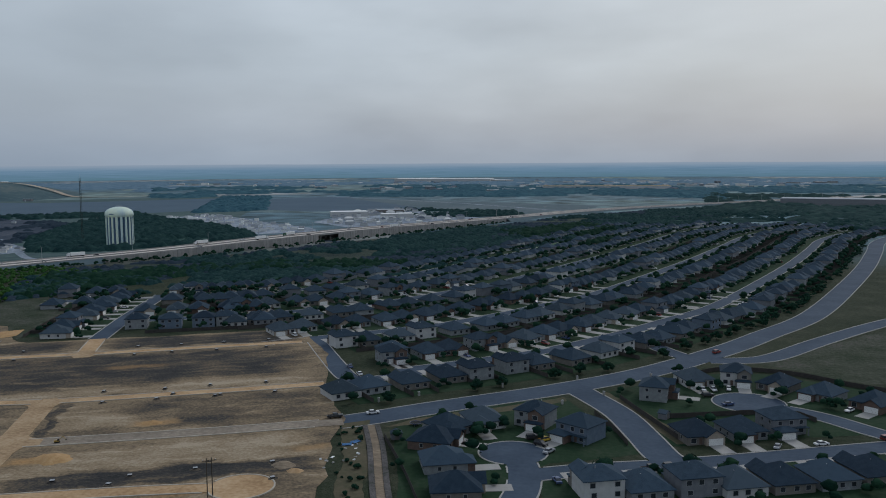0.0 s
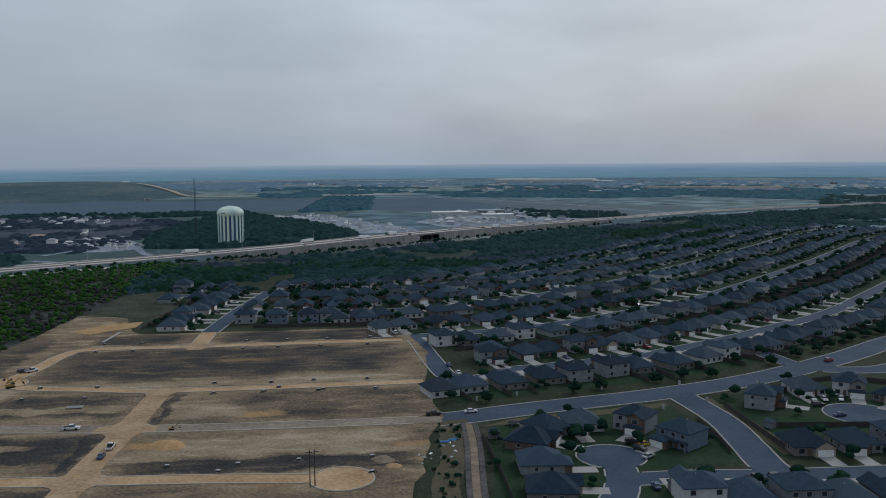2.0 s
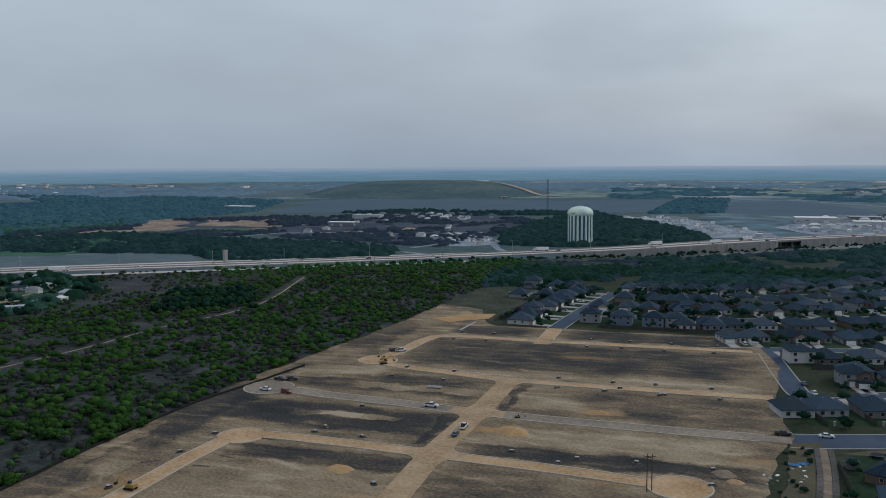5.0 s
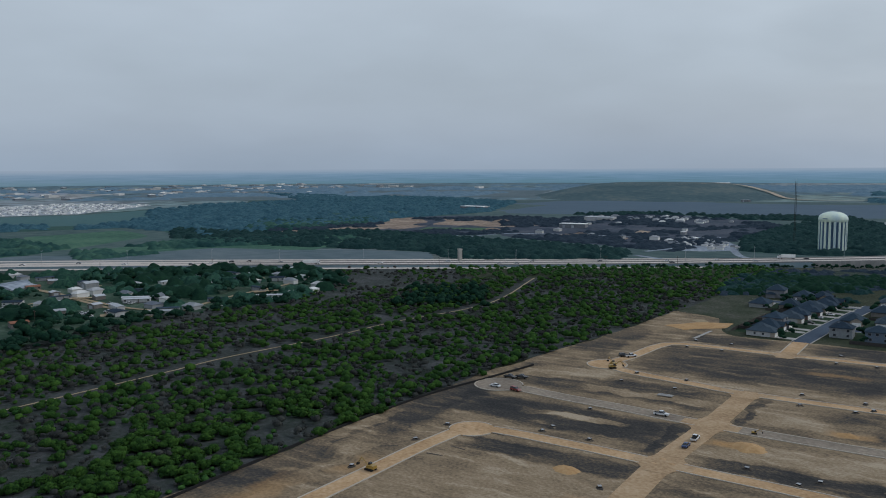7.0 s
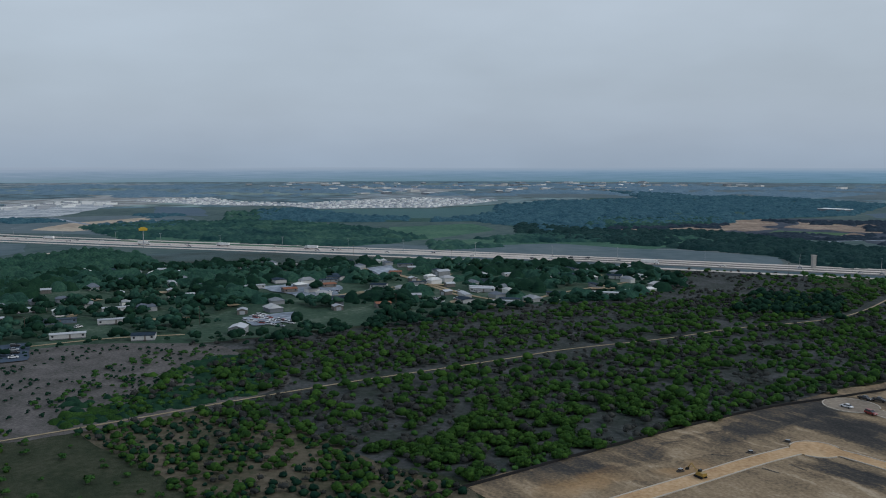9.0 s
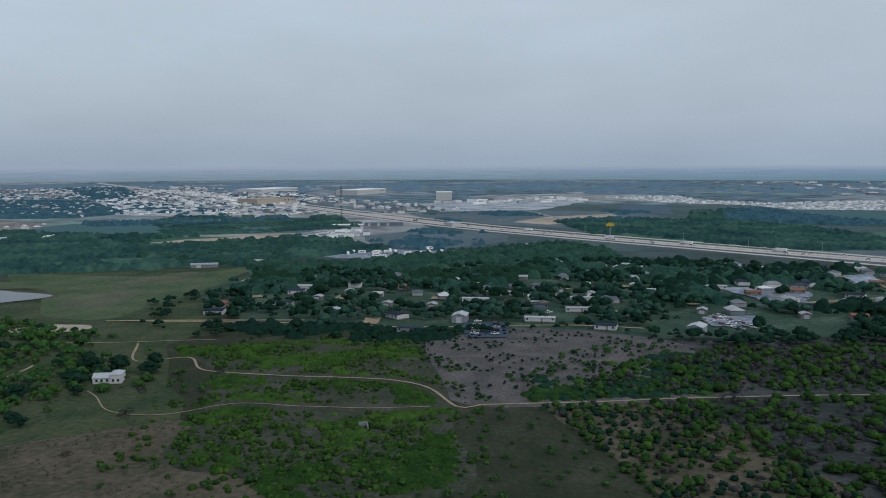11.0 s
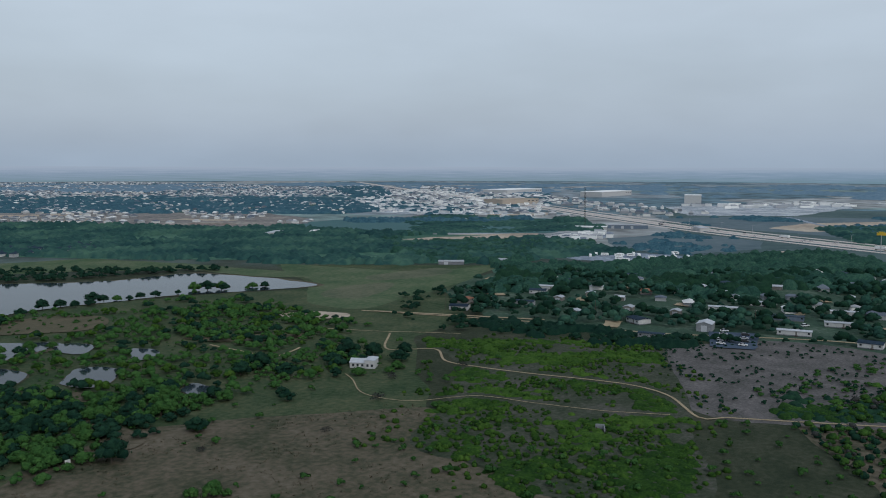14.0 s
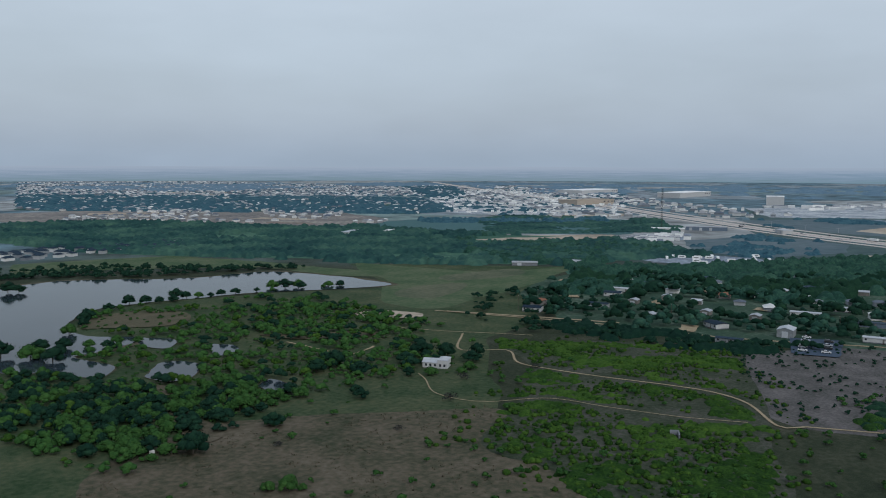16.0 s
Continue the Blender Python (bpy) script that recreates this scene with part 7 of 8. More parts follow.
        g.add([(*p, -1) for p in q] + [(*p, h) for p in q], [(0, 1, 5, 4), (1, 2, 6, 5), (2, 3, 7, 6), (3, 0, 4, 7)] + [], 0)
        if flat or w > 22:
            g.add([(*p, h) for p in q], [(0, 1, 2, 3)], 1)
        else:
            o = 0.5
            q = [(x + c * p - s * r, y + s * p + c * r) for p, r in ((-w / 2 - o, -d / 2 - o), (w / 2 + o, -d / 2 - o), (w / 2 + o, d / 2 + o), (-w / 2 - o, d / 2 + o), (-w / 4, 0), (w / 4, 0))]
            g.add([(*p, h - .1) for p in q[:4]] + [(*p, h + w * .18) for p in q[4:]], [(0, 1, 5, 4), (1, 2, 5), (2, 3, 4, 5), (3, 0, 4)], 1)
    tagged(part(name, g, list(mats)), label, "buildings", "", "stuff")


many_boxes("far_houses", scatter([(-306, -861), (-372, -862), (-495, -850), (-540, -926), (-425, -950), (-326, -925)], 110, 12, rng), "distant rows of pale houses with dark roofs beyond the lake", (7, 11), (2.8, 4.2), ("town", "roof_b"))
beside = [tuple(FW[i, :2] + normals(FW)[i] * s * rng.uniform(60, 240)) for i in range(len(FW)) if -2300 < FW[i, 1] < -680 for s in (1, -1) for _ in range(2)]
many_boxes("roadside_buildings", beside, "distant pale buildings along the freeway", (6, 20), (3, 5.5))
many_boxes("far_village_homes", [q for q in scatter(VILLAGE, 170, 15, rng) if q[0] < -520 and all(math.hypot(q[0] - a, q[1] - b) > 16 for a, b in taken)], "small pale homes in the far part of the village", (6, 12), (2.6, 3.2))
many_boxes("far_suburb", scatter([(-1716, -4267), (-2518, -3844), (-2510, -2412), (-1835, -1704), (-1286, -2238), (-1038, -2611)], 2500, 17, rng), "distant suburb of grey-roofed houses", (7, 12), (2.5, 4))
many_boxes("far_suburb", scatter([(-1005, -2531), (-1706, -1607), (-1288, -1129), (-1153, -1125), (-693, -1767)], 620, 15, rng), "distant pale houses among trees", (6, 11), (2.5, 4))
many_boxes("far_suburb", [q for q in scatter(LOTS, 330, 15, rng) if noise.noise((q[0] * .006, q[1] * .006, 8)) > -.12], "new houses at the edge of cleared land", (6, 11), (2.5, 4))
many_boxes("far_town", scatter([(-1718, -1588), (-2506, -2006), (-2497, -1440), (-2090, -1171), (-1416, -825), (-1246, -983), (-1248, -1117)], 1000, 13, rng), "distant pale commercial town along the freeway", (4.5, 13), (2.5, 4.5), ("town_pale", "town_roof"), flat=True)
many_boxes("far_town", scatter([(-2312, -402), (-2508, -226), (-2224, -138), (-2073, 31), (-2226, 159), (-2384, 388), (-2169, 547), (-1837, 322), (-1826, 60), (-1973, -7), (-2033, -186)], 800, 12, rng), "distant pale sheds and trailers", (4, 12), (2, 3.2), ("town_pale", "town_roof"), flat=True)
many_boxes("far_town", scatter([(-1900, -720), (-2284, -478), (-2120, -400), (-1800, -600)], 60, 24, rng), "pale sheds behind the stone yard", (12, 34), (4, 7), ("town_pale", "town_roof"), flat=True)
many_boxes("far_town", scatter([(-735, 1285), (-670, 1370), (-510, 1208), (-410, 1110), (-400, 1060), (-450, 1020), (-557, 1150)], 90, 12, rng), "distant roadside businesses and parked trucks", (4, 13), (2.5, 4), ("town_pale", "town_roof"), flat=True)
many_boxes("far_town", scatter([(-430, 1220), (-460, 1490), (-390, 1580), (-210, 1325), (-267, 1240), (-357, 1135)], 90, 13, rng), "distant roadside businesses and parked trucks", (4, 15), (2.5, 5), ("town_pale", "town_roof"))
many_boxes("far_town", scatter([(-1160, 1060), (-1090, 1160), (-930, 1200), (-860, 1120), (-950, 1060)], 26, 13, rng), "pale sheds and stored trailers in scrubland", (5, 15), (2.5, 3.5), ("town_pale", "town_roof"))
many_boxes("far_town", scatter([(-1150, 1020), (-1000, 1080), (-760, 980), (-650, 780), (-900, 720)], 14, 40, rng), "scattered far sheds in scrubland", (5, 13), (2.5, 4))
many_boxes("far_town", scatter([(-700, 760), (-735, 860), (-680, 850), (-600, 780), (-610, 740)], 40, 8, rng), "trailers and cars in a gravel yard", (4, 9), (1.6, 3))
many_boxes("far_town", scatter([(-900, 540), (-907, -535), (-1021, -555), (-1085, -529), (-1000, -485), (-912, -498)][1:], 26, 11, rng), "pale sheds and trailers in a yard", (6, 18), (3, 5), ("town_pale", "town_roof"), flat=True)
many_boxes("far_town", scatter([(-1900, 3300), (-300, 3900), (900, 3600), (600, 2700), (-300, 2500), (-900, 2700)], 150, 50, rng), "scattered far halls on the plain", (12, 46), (4, 8))
many_boxes("far_town", scatter([(-2600, 300), (-4300, -400), (-4400, 1800), (-3000, 2200)], 110, 60, rng), "scattered far farm buildings", (14, 50), (4, 8))


# ---- trees ----
def clump_shape():
    """A lumpy half-open ball of 20 quads, from a cube cut once each way."""
    idx, vs, fs = {}, [], []

    def vid(p):
        if p not in idx:
            idx[p] = len(vs)
            q = np.array(p, float)
            vs.append(q / np.linalg.norm(q))
        return idx[p]
    for ax in range(3):
        for sg in (-1, 1):
            if ax == 2 and sg == -1:
                continue
            u, w = (ax + 1) % 3, (ax + 2) % 3
            for i in (-1, 0):
                for j in (-1, 0):
                    q = []
                    for a, b in ((i, j), (i + 1, j), (i + 1, j + 1), (i, j + 1)):
                        p = [0, 0, 0]
                        p[ax], p[u], p[w] = sg, a, b
                        q.append(vid(tuple(p)))
                    fs.append(tuple(q if sg > 0 else q[::-1]))
    return np.array(vs), np.array(fs)


CV, CF = clump_shape()
LV = np.array([(r * math.cos(a + q), r * math.sin(a + q), z) for r, z, q in ((.82, -.4, 0), (1.0, .12, .3), (.72, .66, .5), (.3, .93, .8)) for a in np.linspace(0, 2 * math.pi, 6, endpoint=False)])
LF = np.array([(6 * j + i, 6 * j + (i + 1) % 6, 6 * j + 6 + (i + 1) % 6, 6 * j + 6 + i) for j in range(3) for i in range(6)] + [(18, 19, 20, 21), (18, 21, 22, 23)])


def crown_mesh(blobs, n, size, rg, core=0.95, plain=False):
    """Lumpy clumps of foliage with n loose leaf sprays standing out of them: vertices and quads."""
    V, F, k = [], [], 0
    for bx, by, bz, br in blobs if core else ():
        cv, cf = (LV, LF) if plain else (CV, CF)
        v = cv * (1 + rg.uniform(-.17, .17, (len(cv), 1)))
        V.append(v * br * core * np.array((1, 1, .8)) + np.array((bx, by, bz)))
        F.append(cf + k)
        k += len(cv)
    for i in range(int(n * .6) if plain else n):
        bx, by, bz, br = blobs[rg.integers(len(blobs))]
        d = rg.normal(size=3)
        d[2] = abs(d[2]) * .9 - .15
        d /= np.linalg.norm(d)
        c = np.array((bx, by, bz)) + d * br * rg.uniform(.86, 1.1) * np.array((1, 1, .8))
        u = d + rg.normal(size=3) * .2
        u /= np.linalg.norm(u)
        a = np.cross(u, rg.normal(size=3))
        a /= np.linalg.norm(a)
        b = np.cross(u, a)
        s = size * rg.uniform(.6, 1.3)
        V.append(np.array([c - a * s - b * s * .7, c + a * s - b * s * .5, c + a * s * .8 + b * s * .8, c - a * s * .7 + b * s * .6]))
        F.append(np.arange(4)[None] + k)
        k += 4
    return np.concatenate(V), np.concatenate(F)


def crown_blobs(rg, h, r, k):
    out = [(r * rg.uniform(-.2, .2), r * rg.uniform(-.2, .2), h * .56, r * .6)] if k > 1 else [(0, 0, h * .38, r * .95)]
    for i in range(k - 1):
        a, q = 2.4 * i + rg.uniform(-.5, .5), rg.uniform(.3, .78)
        out.append((r * q * math.cos(a), r * q * math.sin(a), h * (.66 - .42 * q * rg.uniform(.7, 1.2)) * (.6 if k > 7 and i % 3 == 2 else 1), r * rg.uniform(.3, .52)))
    return out


def tree(leaf, h, r, n, size, label, name="tree", seed=0, core=0.95):
    rg = np.random.default_rng(100 + seed)
    ob = thing(name, label, "tree", "trees")
    blobs = crown_blobs(rg, h, r, 16)
    t = Geo()
    t.rod((0, 0, -.1), (.1, .05, h * .4), .16 * h / 6, 6)
    for bx, by, bz, br in blobs:
        t.rod((.1, .05, h * .3), (bx, by, bz), .06 * h / 6, 4)
    part("trunk", t, "bark", ob)
    v, f = crown_mesh(blobs, n, size, rg, core * .82, True)
    part("crown", Geo().add([tuple(p) for p in v], [tuple(int(i) for i in q) for q in f]), leaf, ob, smooth=True)
    return ob


def stuff_of_trees(name, spots, leaf, h, r, n, size, label, seed=0, variants=5, vary=(0.7, 1.3), clumps=4, core=0.95, plain=False):
    """Many like crowns, too many to count, in one mesh."""
    rg = np.random.default_rng(300 + seed)
    if not len(spots):
        return
    temps = [crown_mesh(crown_blobs(rg, h, r, clumps), n, size, rg, core, plain) for _ in range(variants)]
    V, F, k = [], [], 0
    for x, y in spots:
        t, f = temps[rg.integers(variants)]
        a, s = rg.uniform(0, 6.28), rg.uniform(*vary)
        c, q = math.cos(a) * s, math.sin(a) * s
        V.append(np.stack([t[:, 0] * c - t[:, 1] * q + x, t[:, 0] * q + t[:, 1] * c + y, t[:, 2] * s * rg.uniform(.85, 1.1)], 1))
        F.append(f + k)
        k += len(t)
    V, F = np.concatenate(V).astype(np.float32), np.concatenate(F).astype(np.int32)
    nf = len(F)
    me = bpy.data.meshes.new(name)
    me.vertices.add(len(V))
    me.vertices.foreach_set("co", V.ravel())
    me.loops.add(4 * nf)
    me.loops.foreach_set("vertex_index", F.ravel())
    me.polygons.add(nf)
    me.polygons.foreach_set("loop_start", np.arange(0, 4 * nf, 4, dtype=np.int32))
    me.polygons.foreach_set("use_smooth", np.ones(nf, dtype=bool))
    me.update(calc_edges=True)
    me.materials.append(M[leaf])
    tagged(new(name, me), label, "vegetation", "", "stuff")


TREES = [tree("leaf_lime", 4.2, 3.7, 640, .25, "round lime-green mesquite tree in scrub", seed=1), tree("leaf_lime", 3.5, 3.3, 600, .24, "low lime-green mesquite tree", seed=2),
         tree("leaf_dark", 7.2, 4.0, 760, .26, "dark green oak with a broad crown", seed=3), tree("leaf_mid", 5.4, 3.4, 700, .25, "green oak with a dense crown down to the grass", seed=4),
         tree("leaf_mid", 6.4, 3.9, 760, .26, "mid-green elm with an open crown", seed=5), tree("twig", 4.0, 3.0, 300, .22, "grey leafless mesquite in scrub", seed=6, core=0),
         tree("leaf_dark", 4.4, 2.2, 220, .25, "small dark garden tree", seed=7)]
TUSED = set()


def place_tree(k, x, y, s=1.0):
    m = Matrix.Translation((x, y, 0)) @ Matrix.Rotation(rng.uniform(0, 6.28), 4, "Z") @ Matrix.Diagonal((s, s, s * rng.uniform(.85, 1.15), 1))
    if k not in TUSED:
        TUSED.add(k)
        TREES[k].matrix_world = m
        return
    made = copy_thing(TREES[k], m)
    made.matrix_world = m


rings = [resample(np.array(q + [q[0]], float), 5) for q in YARDS] + [np.array([np.mean(q, axis=0)]) for q in YARDS]
village_open = clear_of([p for p, _ in STREETS if -800 < p[:, 0].mean() < -560 and abs(p[:, 1].mean()) < 250] + rings, 15.0)
clear = clear_of([p for p, _ in STREETS], 5.8)
streets_clear = clear_of([p for p, _ in STREETS], 8.0)
freeway_clear = clear_of([FW], 47.0)
clear_far = lambda x, y: streets_clear(x, y) and freeway_clear(x, y)
house_clear = clear_of([np.array([(x, y) for x, y, _ in HOUSE_AT] + taken)], 11.0)
lumpy = lambda s, t, q=0.0: (lambda x, y: noise.noise((x * s, y * s, 3.1 + q)) > t and clear(x, y))


def not_water(x, y):
    a = np.array([x]), np.array([y])
    return not any(inside(*a, w)[0] for w in [LAKE] + POOLS)


# mesquite scrub: the nearest stand as single trees, the rest as a mass
scrub = scatter(BRUSH, 2500, 4.2, rng, lumpy(0.035, -0.24))
scrub.sort(key=lambda p: (p[0] + 240) ** 2 + (p[1] - 90) ** 2)
for i, (x, y) in enumerate(scrub[:130]):
    place_tree(int(rng.choice([0, 0, 1])), x, y, rng.uniform(.7, 1.15))
stuff_of_trees("mesquite_scrub", scrub[130:], "leaf_lime", 3.6, 3.7, 44, .30, "wide stand of lime-green mesquite trees", 1, vary=(.4, 1.15), clumps=3, core=1.0, plain=True, variants=8)
stuff_of_trees("leafless_scrub", scatter(BRUSH, 1700, 4.2, rng, lumpy(0.03, -0.2, 9)), "twig", 3.2, 3.2, 70, .26, "grey leafless scrub between the green trees", 2, core=.75, clumps=2, plain=True, vary=(.4, 1.25))
stuff_of_trees("undergrowth", scatter(BRUSH, 900, 3.8, rng, lumpy(0.04, -0.1, 5)), "leaf_mid", 1.4, 1.6, 16, .3, "low dull green undergrowth", 3, clumps=1, core=.85, plain=True)
SPARSE = [(-350, -70), (-318, -42), (-280, -8), (-245, 22), (-222, 40), (-175, 20), (-205, -25), (-252, -52), (-300, -84)]
stuff_of_trees("sparse_mesquite", scatter(SPARSE, 520, 3.8, rng, lumpy(0.03, -.15, 17)), "leaf_lime", 2.8, 2.6, 40, .28, "loose lime-green bushes in dark grass", 90, vary=(.4, 1.2), clumps=3, core=1.0, plain=True)
stuff_of_trees("undergrowth", scatter(SPARSE, 700, 3.2, rng, lumpy(0.04, -0.2, 15)), "leaf_dark", 1.5, 1.5, 20, .26, "low dark undergrowth", 92, clumps=1, core=.9, plain=True, vary=(.4, 1.3))
stuff_of_trees("leafless_scrub", scatter(SPARSE, 90, 4.6, rng, lumpy(0.03, -.1, 11)), "twig", 2.4, 2.5, 60, .22, "grey leafless scrub in dark grass", 91, core=.7, clumps=2, plain=True)
stuff_of_trees("mesquite_scrub", scatter(WESTBRUSH, 420, 4.6, rng, lumpy(0.03, -.05, 41)), "leaf_lime", 3.0, 3.2, 40, .3, "loose green mesquite beside the village", 93, vary=(.4, 1.15), clumps=3, core=1.0, plain=True)
stuff_of_trees("leafless_scrub", scatter(WESTBRUSH, 420, 4.6, rng, lumpy(0.03, -.25, 42)), "twig", 2.8, 3.0, 60, .24, "grey leafless scrub beside the village", 94, core=.7, clumps=2, plain=True)
NORTHBRUSH = [(-391, 488), (-452, 557), (-520, 500), (-575, 395), (-640, 420), (-560, 545), (-480, 650), (-400, 620)]
stuff_of_trees("dark_scrub", scatter(NORTHBRUSH, 700, 5, rng, clear), "leaf_mid", 3.4, 2.8, 20, .5, "dull green scrub beside the freeway", 4)
stuff_of_trees("dark_wood", scatter([(-475, 269), (-440, 316), (-508, 366), (-548, 326)], 160, 6, rng, clear), "leaf_dark", 6.5, 4, 40, .6, "clump of dark green oaks", 5)

# wood between the houses and the freeway
NORTH_WOOD = [(-391, 488), (-350, 560), (-333, 639), (-250, 680), (-195, 690), (-118, 800), (5, 1045), (120, 1250), (165, 1310), (216, 1700), (60, 1560), (-100, 1330), (-220, 1080), (-330, 850), (-400, 720), (-460, 640), (-440, 560)]
base = FW[(FW[:, 1] > 560) & (FW[:, 1] < 1250)]
foot = [tuple(q + rng.uniform(-5, 5, 2)) for d in (-27, -33) for q in resample(offset(base, d), 6.5) if rng.uniform() < .7]
stuff_of_trees("freeway_trees", foot, "leaf_dark", 5.0, 3.8, 8, .6, "dark trees along the foot of the freeway wall", 95, clumps=4, vary=(.4, 1.1), plain=True)
verge = [(-92, 272), (-84, 276), (-64, 212), (-46, 172), (-54, 168), (-70, 207), (-81, 240)]
stuff_of_trees("verge_bushes", scatter(verge, 70, 2.2, rng), "leaf_dark", 1.4, 1.2, 16, .3, "low dark bushes on the verge", 97, clumps=3, vary=(.4, 1.3))

# low green shrubs, heath tufts, meadow bushes
stuff_of_trees("green_shrubs", scatter(SHRUB, 2600, 1.9, rng, lambda x, y: noise.noise((x * .03, y * .03, 5.1)) + .6 * noise.noise((x * .12, y * .12, 2)) > -0.02 and clear(x, y)), "leaf_shrub", .9, 1.25, 24, .22, "dense low bright green shrubs", 7, clumps=1, vary=(.3, 1.3), core=.95, plain=True, variants=9)
stuff_of_trees("heath_shrubs", scatter(HEATH, 420, 3.0, rng, lumpy(0.05, .02, 6)), "leaf_dark", 1.7, 1.0, 12, .3, "small dark shrubs on the heath", 8)
stuff_of_trees("heath_bushes", scatter([(-440, -60), (-400, -30), (-350, -12), (-318, -48), (-300, -100), (-345, -110), (-400, -90)], 150, 4, rng, lumpy(0.04, -.05, 26)), "leaf_mid", 2.2, 2.0, 60, .36, "green bushes spreading over the heath", 99, core=.8, plain=True, vary=(.4, 1.2))
stuff_of_trees("meadow_bushes", scatter([(-345, -10), (-300, -110), (-339, -288), (-300, -330), (-240, -300), (-190, -270), (-110, -245), (-60, -150), (-150, -20)], 260, 7, rng, lumpy(0.02, .0, 14)), "leaf_mid", 2.6, 2.0, 80, .34, "scattered dark bushes in dry grass", 19, vary=(.4, 1.2), core=.8, plain=True)
stuff_of_trees("grass_tufts", scatter(DRY, 1100, 1.6, rng, lumpy(0.05, .05, 12)), "drygrass", .4, .8, 5, .22, "tufts of coarse grass", 18, core=0)
stuff_of_trees("meadow_shrubs", scatter([(-345, -10), (-300, -110), (-209, -87), (-140, -60), (-100, -240), (-60, -150), (-150, -20)], 420, 5, rng, lumpy(0.03, -.05, 4)), "leaf_mid", 2.0, 1.8, 60, .34, "scattered green bushes in the grass", 9, core=.8, plain=True, vary=(.4, 1.2))

EDGE = [(-352, -292), (-420, -184), (-345, -130), (-283, -98), (-195, -75), (-160, -127), (-180, -160), (-185, -200), (-239, -222), (-297, -252)]
stuff_of_trees("green_shrubs", scatter(EDGE, 700, 2.6, rng, lambda x, y: noise.noise((x * .05, y * .05, 7.1)) > .0 and clear(x, y)), "leaf_shrub", .9, 1.25, 24, .22, "loose low green shrubs at the edge of the stand", 70, clumps=1, vary=(.35, 1.3), core=.95, plain=True)

# lakeside and village trees
LAKESIDE = [(-272, -503), (-373, -434), (-338, -345), (-256, -270), (-189, -275), (-150, -262), (-100, -240), (-90, -290), (-95, -420), (-150, -440), (-215, -425), (-200, -480), (-230, -525)]
sel = scatter(LAKESIDE, 1250, 4.7, rng, lambda x, y: clear(x, y) and not_water(x, y) and house_clear(x, y) and noise.noise((x * .018, y * .018, 1)) > -.36 and math.hypot(x + 236, y + 475) > 32)
sel.sort(key=lambda p: (p[0] + 150) ** 2 + (p[1] + 280) ** 2)
for x, y in sel[:100]:
    place_tree(int(rng.choice([2, 3, 4, 4])), x, y, rng.uniform(.6, 1.1))
rest = sel[100:]
for k, (leaf, lo, hi, lab) in enumerate((("leaf_mid", -2, .08, "green trees between the lake and the meadow"), ("leaf_shrub", .08, .3, "light green young trees near the lake"), ("leaf_dark", .3, 2, "dark trees near the lake"))):
    pick = [q for q in rest if lo <= noise.noise((q[0] * .05, q[1] * .05, 21)) + rng.uniform(-.2, .2) < hi]
    stuff_of_trees("lakeside_trees", pick, leaf, 4.8, 3.4, 110, .28, lab, 60 + k, clumps=5, vary=(.35, 1.15), core=.95, plain=True)
stuff_of_trees("lakeside_shrubs", scatter(LAKESIDE, 500, 4, rng, lambda x, y: clear(x, y) and not_water(x, y)), "leaf_mid", 1.8, 1.7, 40, .34, "low green bushes near the lake", 65, clumps=3, vary=(.4, 1.3), core=.75, plain=True)
for poly, cnt in (([(-134, -407), (-154, -384), (-119, -319), (-90, -314)], 60), ([(-142, -354), (-165, -335), (-130, -267), (-95, -293)], 60), ([(-164, -315), (-184, -305), (-149, -254), (-132, -264)], 22)):
    band = scatter(poly, int(cnt * 1.25), 4.4, rng, not_water)
    for k, leaf in enumerate(("leaf_dark", "leaf_dark", "leaf_mid", "leaf_dark")):
        stuff_of_trees("tree_band", band[k::4], leaf, 5.4, 3.6, 320, .25, "dense band of green trees near the ponds", 51 + cnt + 7 * k, clumps=8, vary=(.55, 1.15), core=.82, plain=True)
shore = smooth_line([(-428, -498), (-397, -509), (-350, -529), (-303, -530), (-269, -531), (-232, -526), (-204, -492)], 13)
for x, y in shore:
    if rng.uniform() < .85:
        place_tree(int(rng.choice([2, 3, 2])), x + rng.uniform(-5, 5), y + rng.uniform(0, 4), rng.uniform(.5, 1.15))
for x, y, s in ((-230, -652, 1.5), (-236, -648, 1.2), (-190, -470, 1.3), (-150, -425, 1.9), (-155, -412, 1.4), (-142, -440, 1.5), (-162, -440, 1.3), (-172, -436, 1.2), (-182, -430, 1.0), (-196, -428, 1.1), (-206, -424, .9), (-166, -428, 1.0), (-188, -422, .8), (-164, -252, .9), (-128, -251, 1.1), (-115, -268, 1.1), (-210, -255, .8), (-214, -262, .7)):
    place_tree(int(rng.choice([2, 3])), x, y, s)
for x, y, s in ((-128, -199, .9), (-124, -203, .7), (-133, -204, .6), (-131, -196, .5)):
    place_tree(3, x, y, s)
for x, y, s in ((-290, -262, 1.2), (-290, -278, 1.4), (-266, -284, 1.1), (-258, -260, 1.0), (-282, -288, 1.4), (-270, -252, .8), (-302, -268, 1.1), (-256, -272, .8), (-250, -266, .7), (-278, -254, .9), (-375, -529, 1.5), (-383, -524, 1.6), (-391, -518, 1.4), (-412, -507, 1.2), (-420, -503, .9), (-264, -540, 1.2), (-274, -536, 1.1), (-298, -538, 1.3), (-305, -536, 1.0), (-313, -533, 1.0), (-163, -251, 1.0), (-127, -247, 1.3), (-116, -264, 1.1), (-237, -284, 1.2), (-232, -309, 1.4), (-240, -304, 1.3), (-226, -302, 1.2)):
    place_tree(int(rng.choice([2, 3])), x, y, s)
# loose trees in the pasture between lake, farmhouse and village
loose = np.random.default_rng(77)
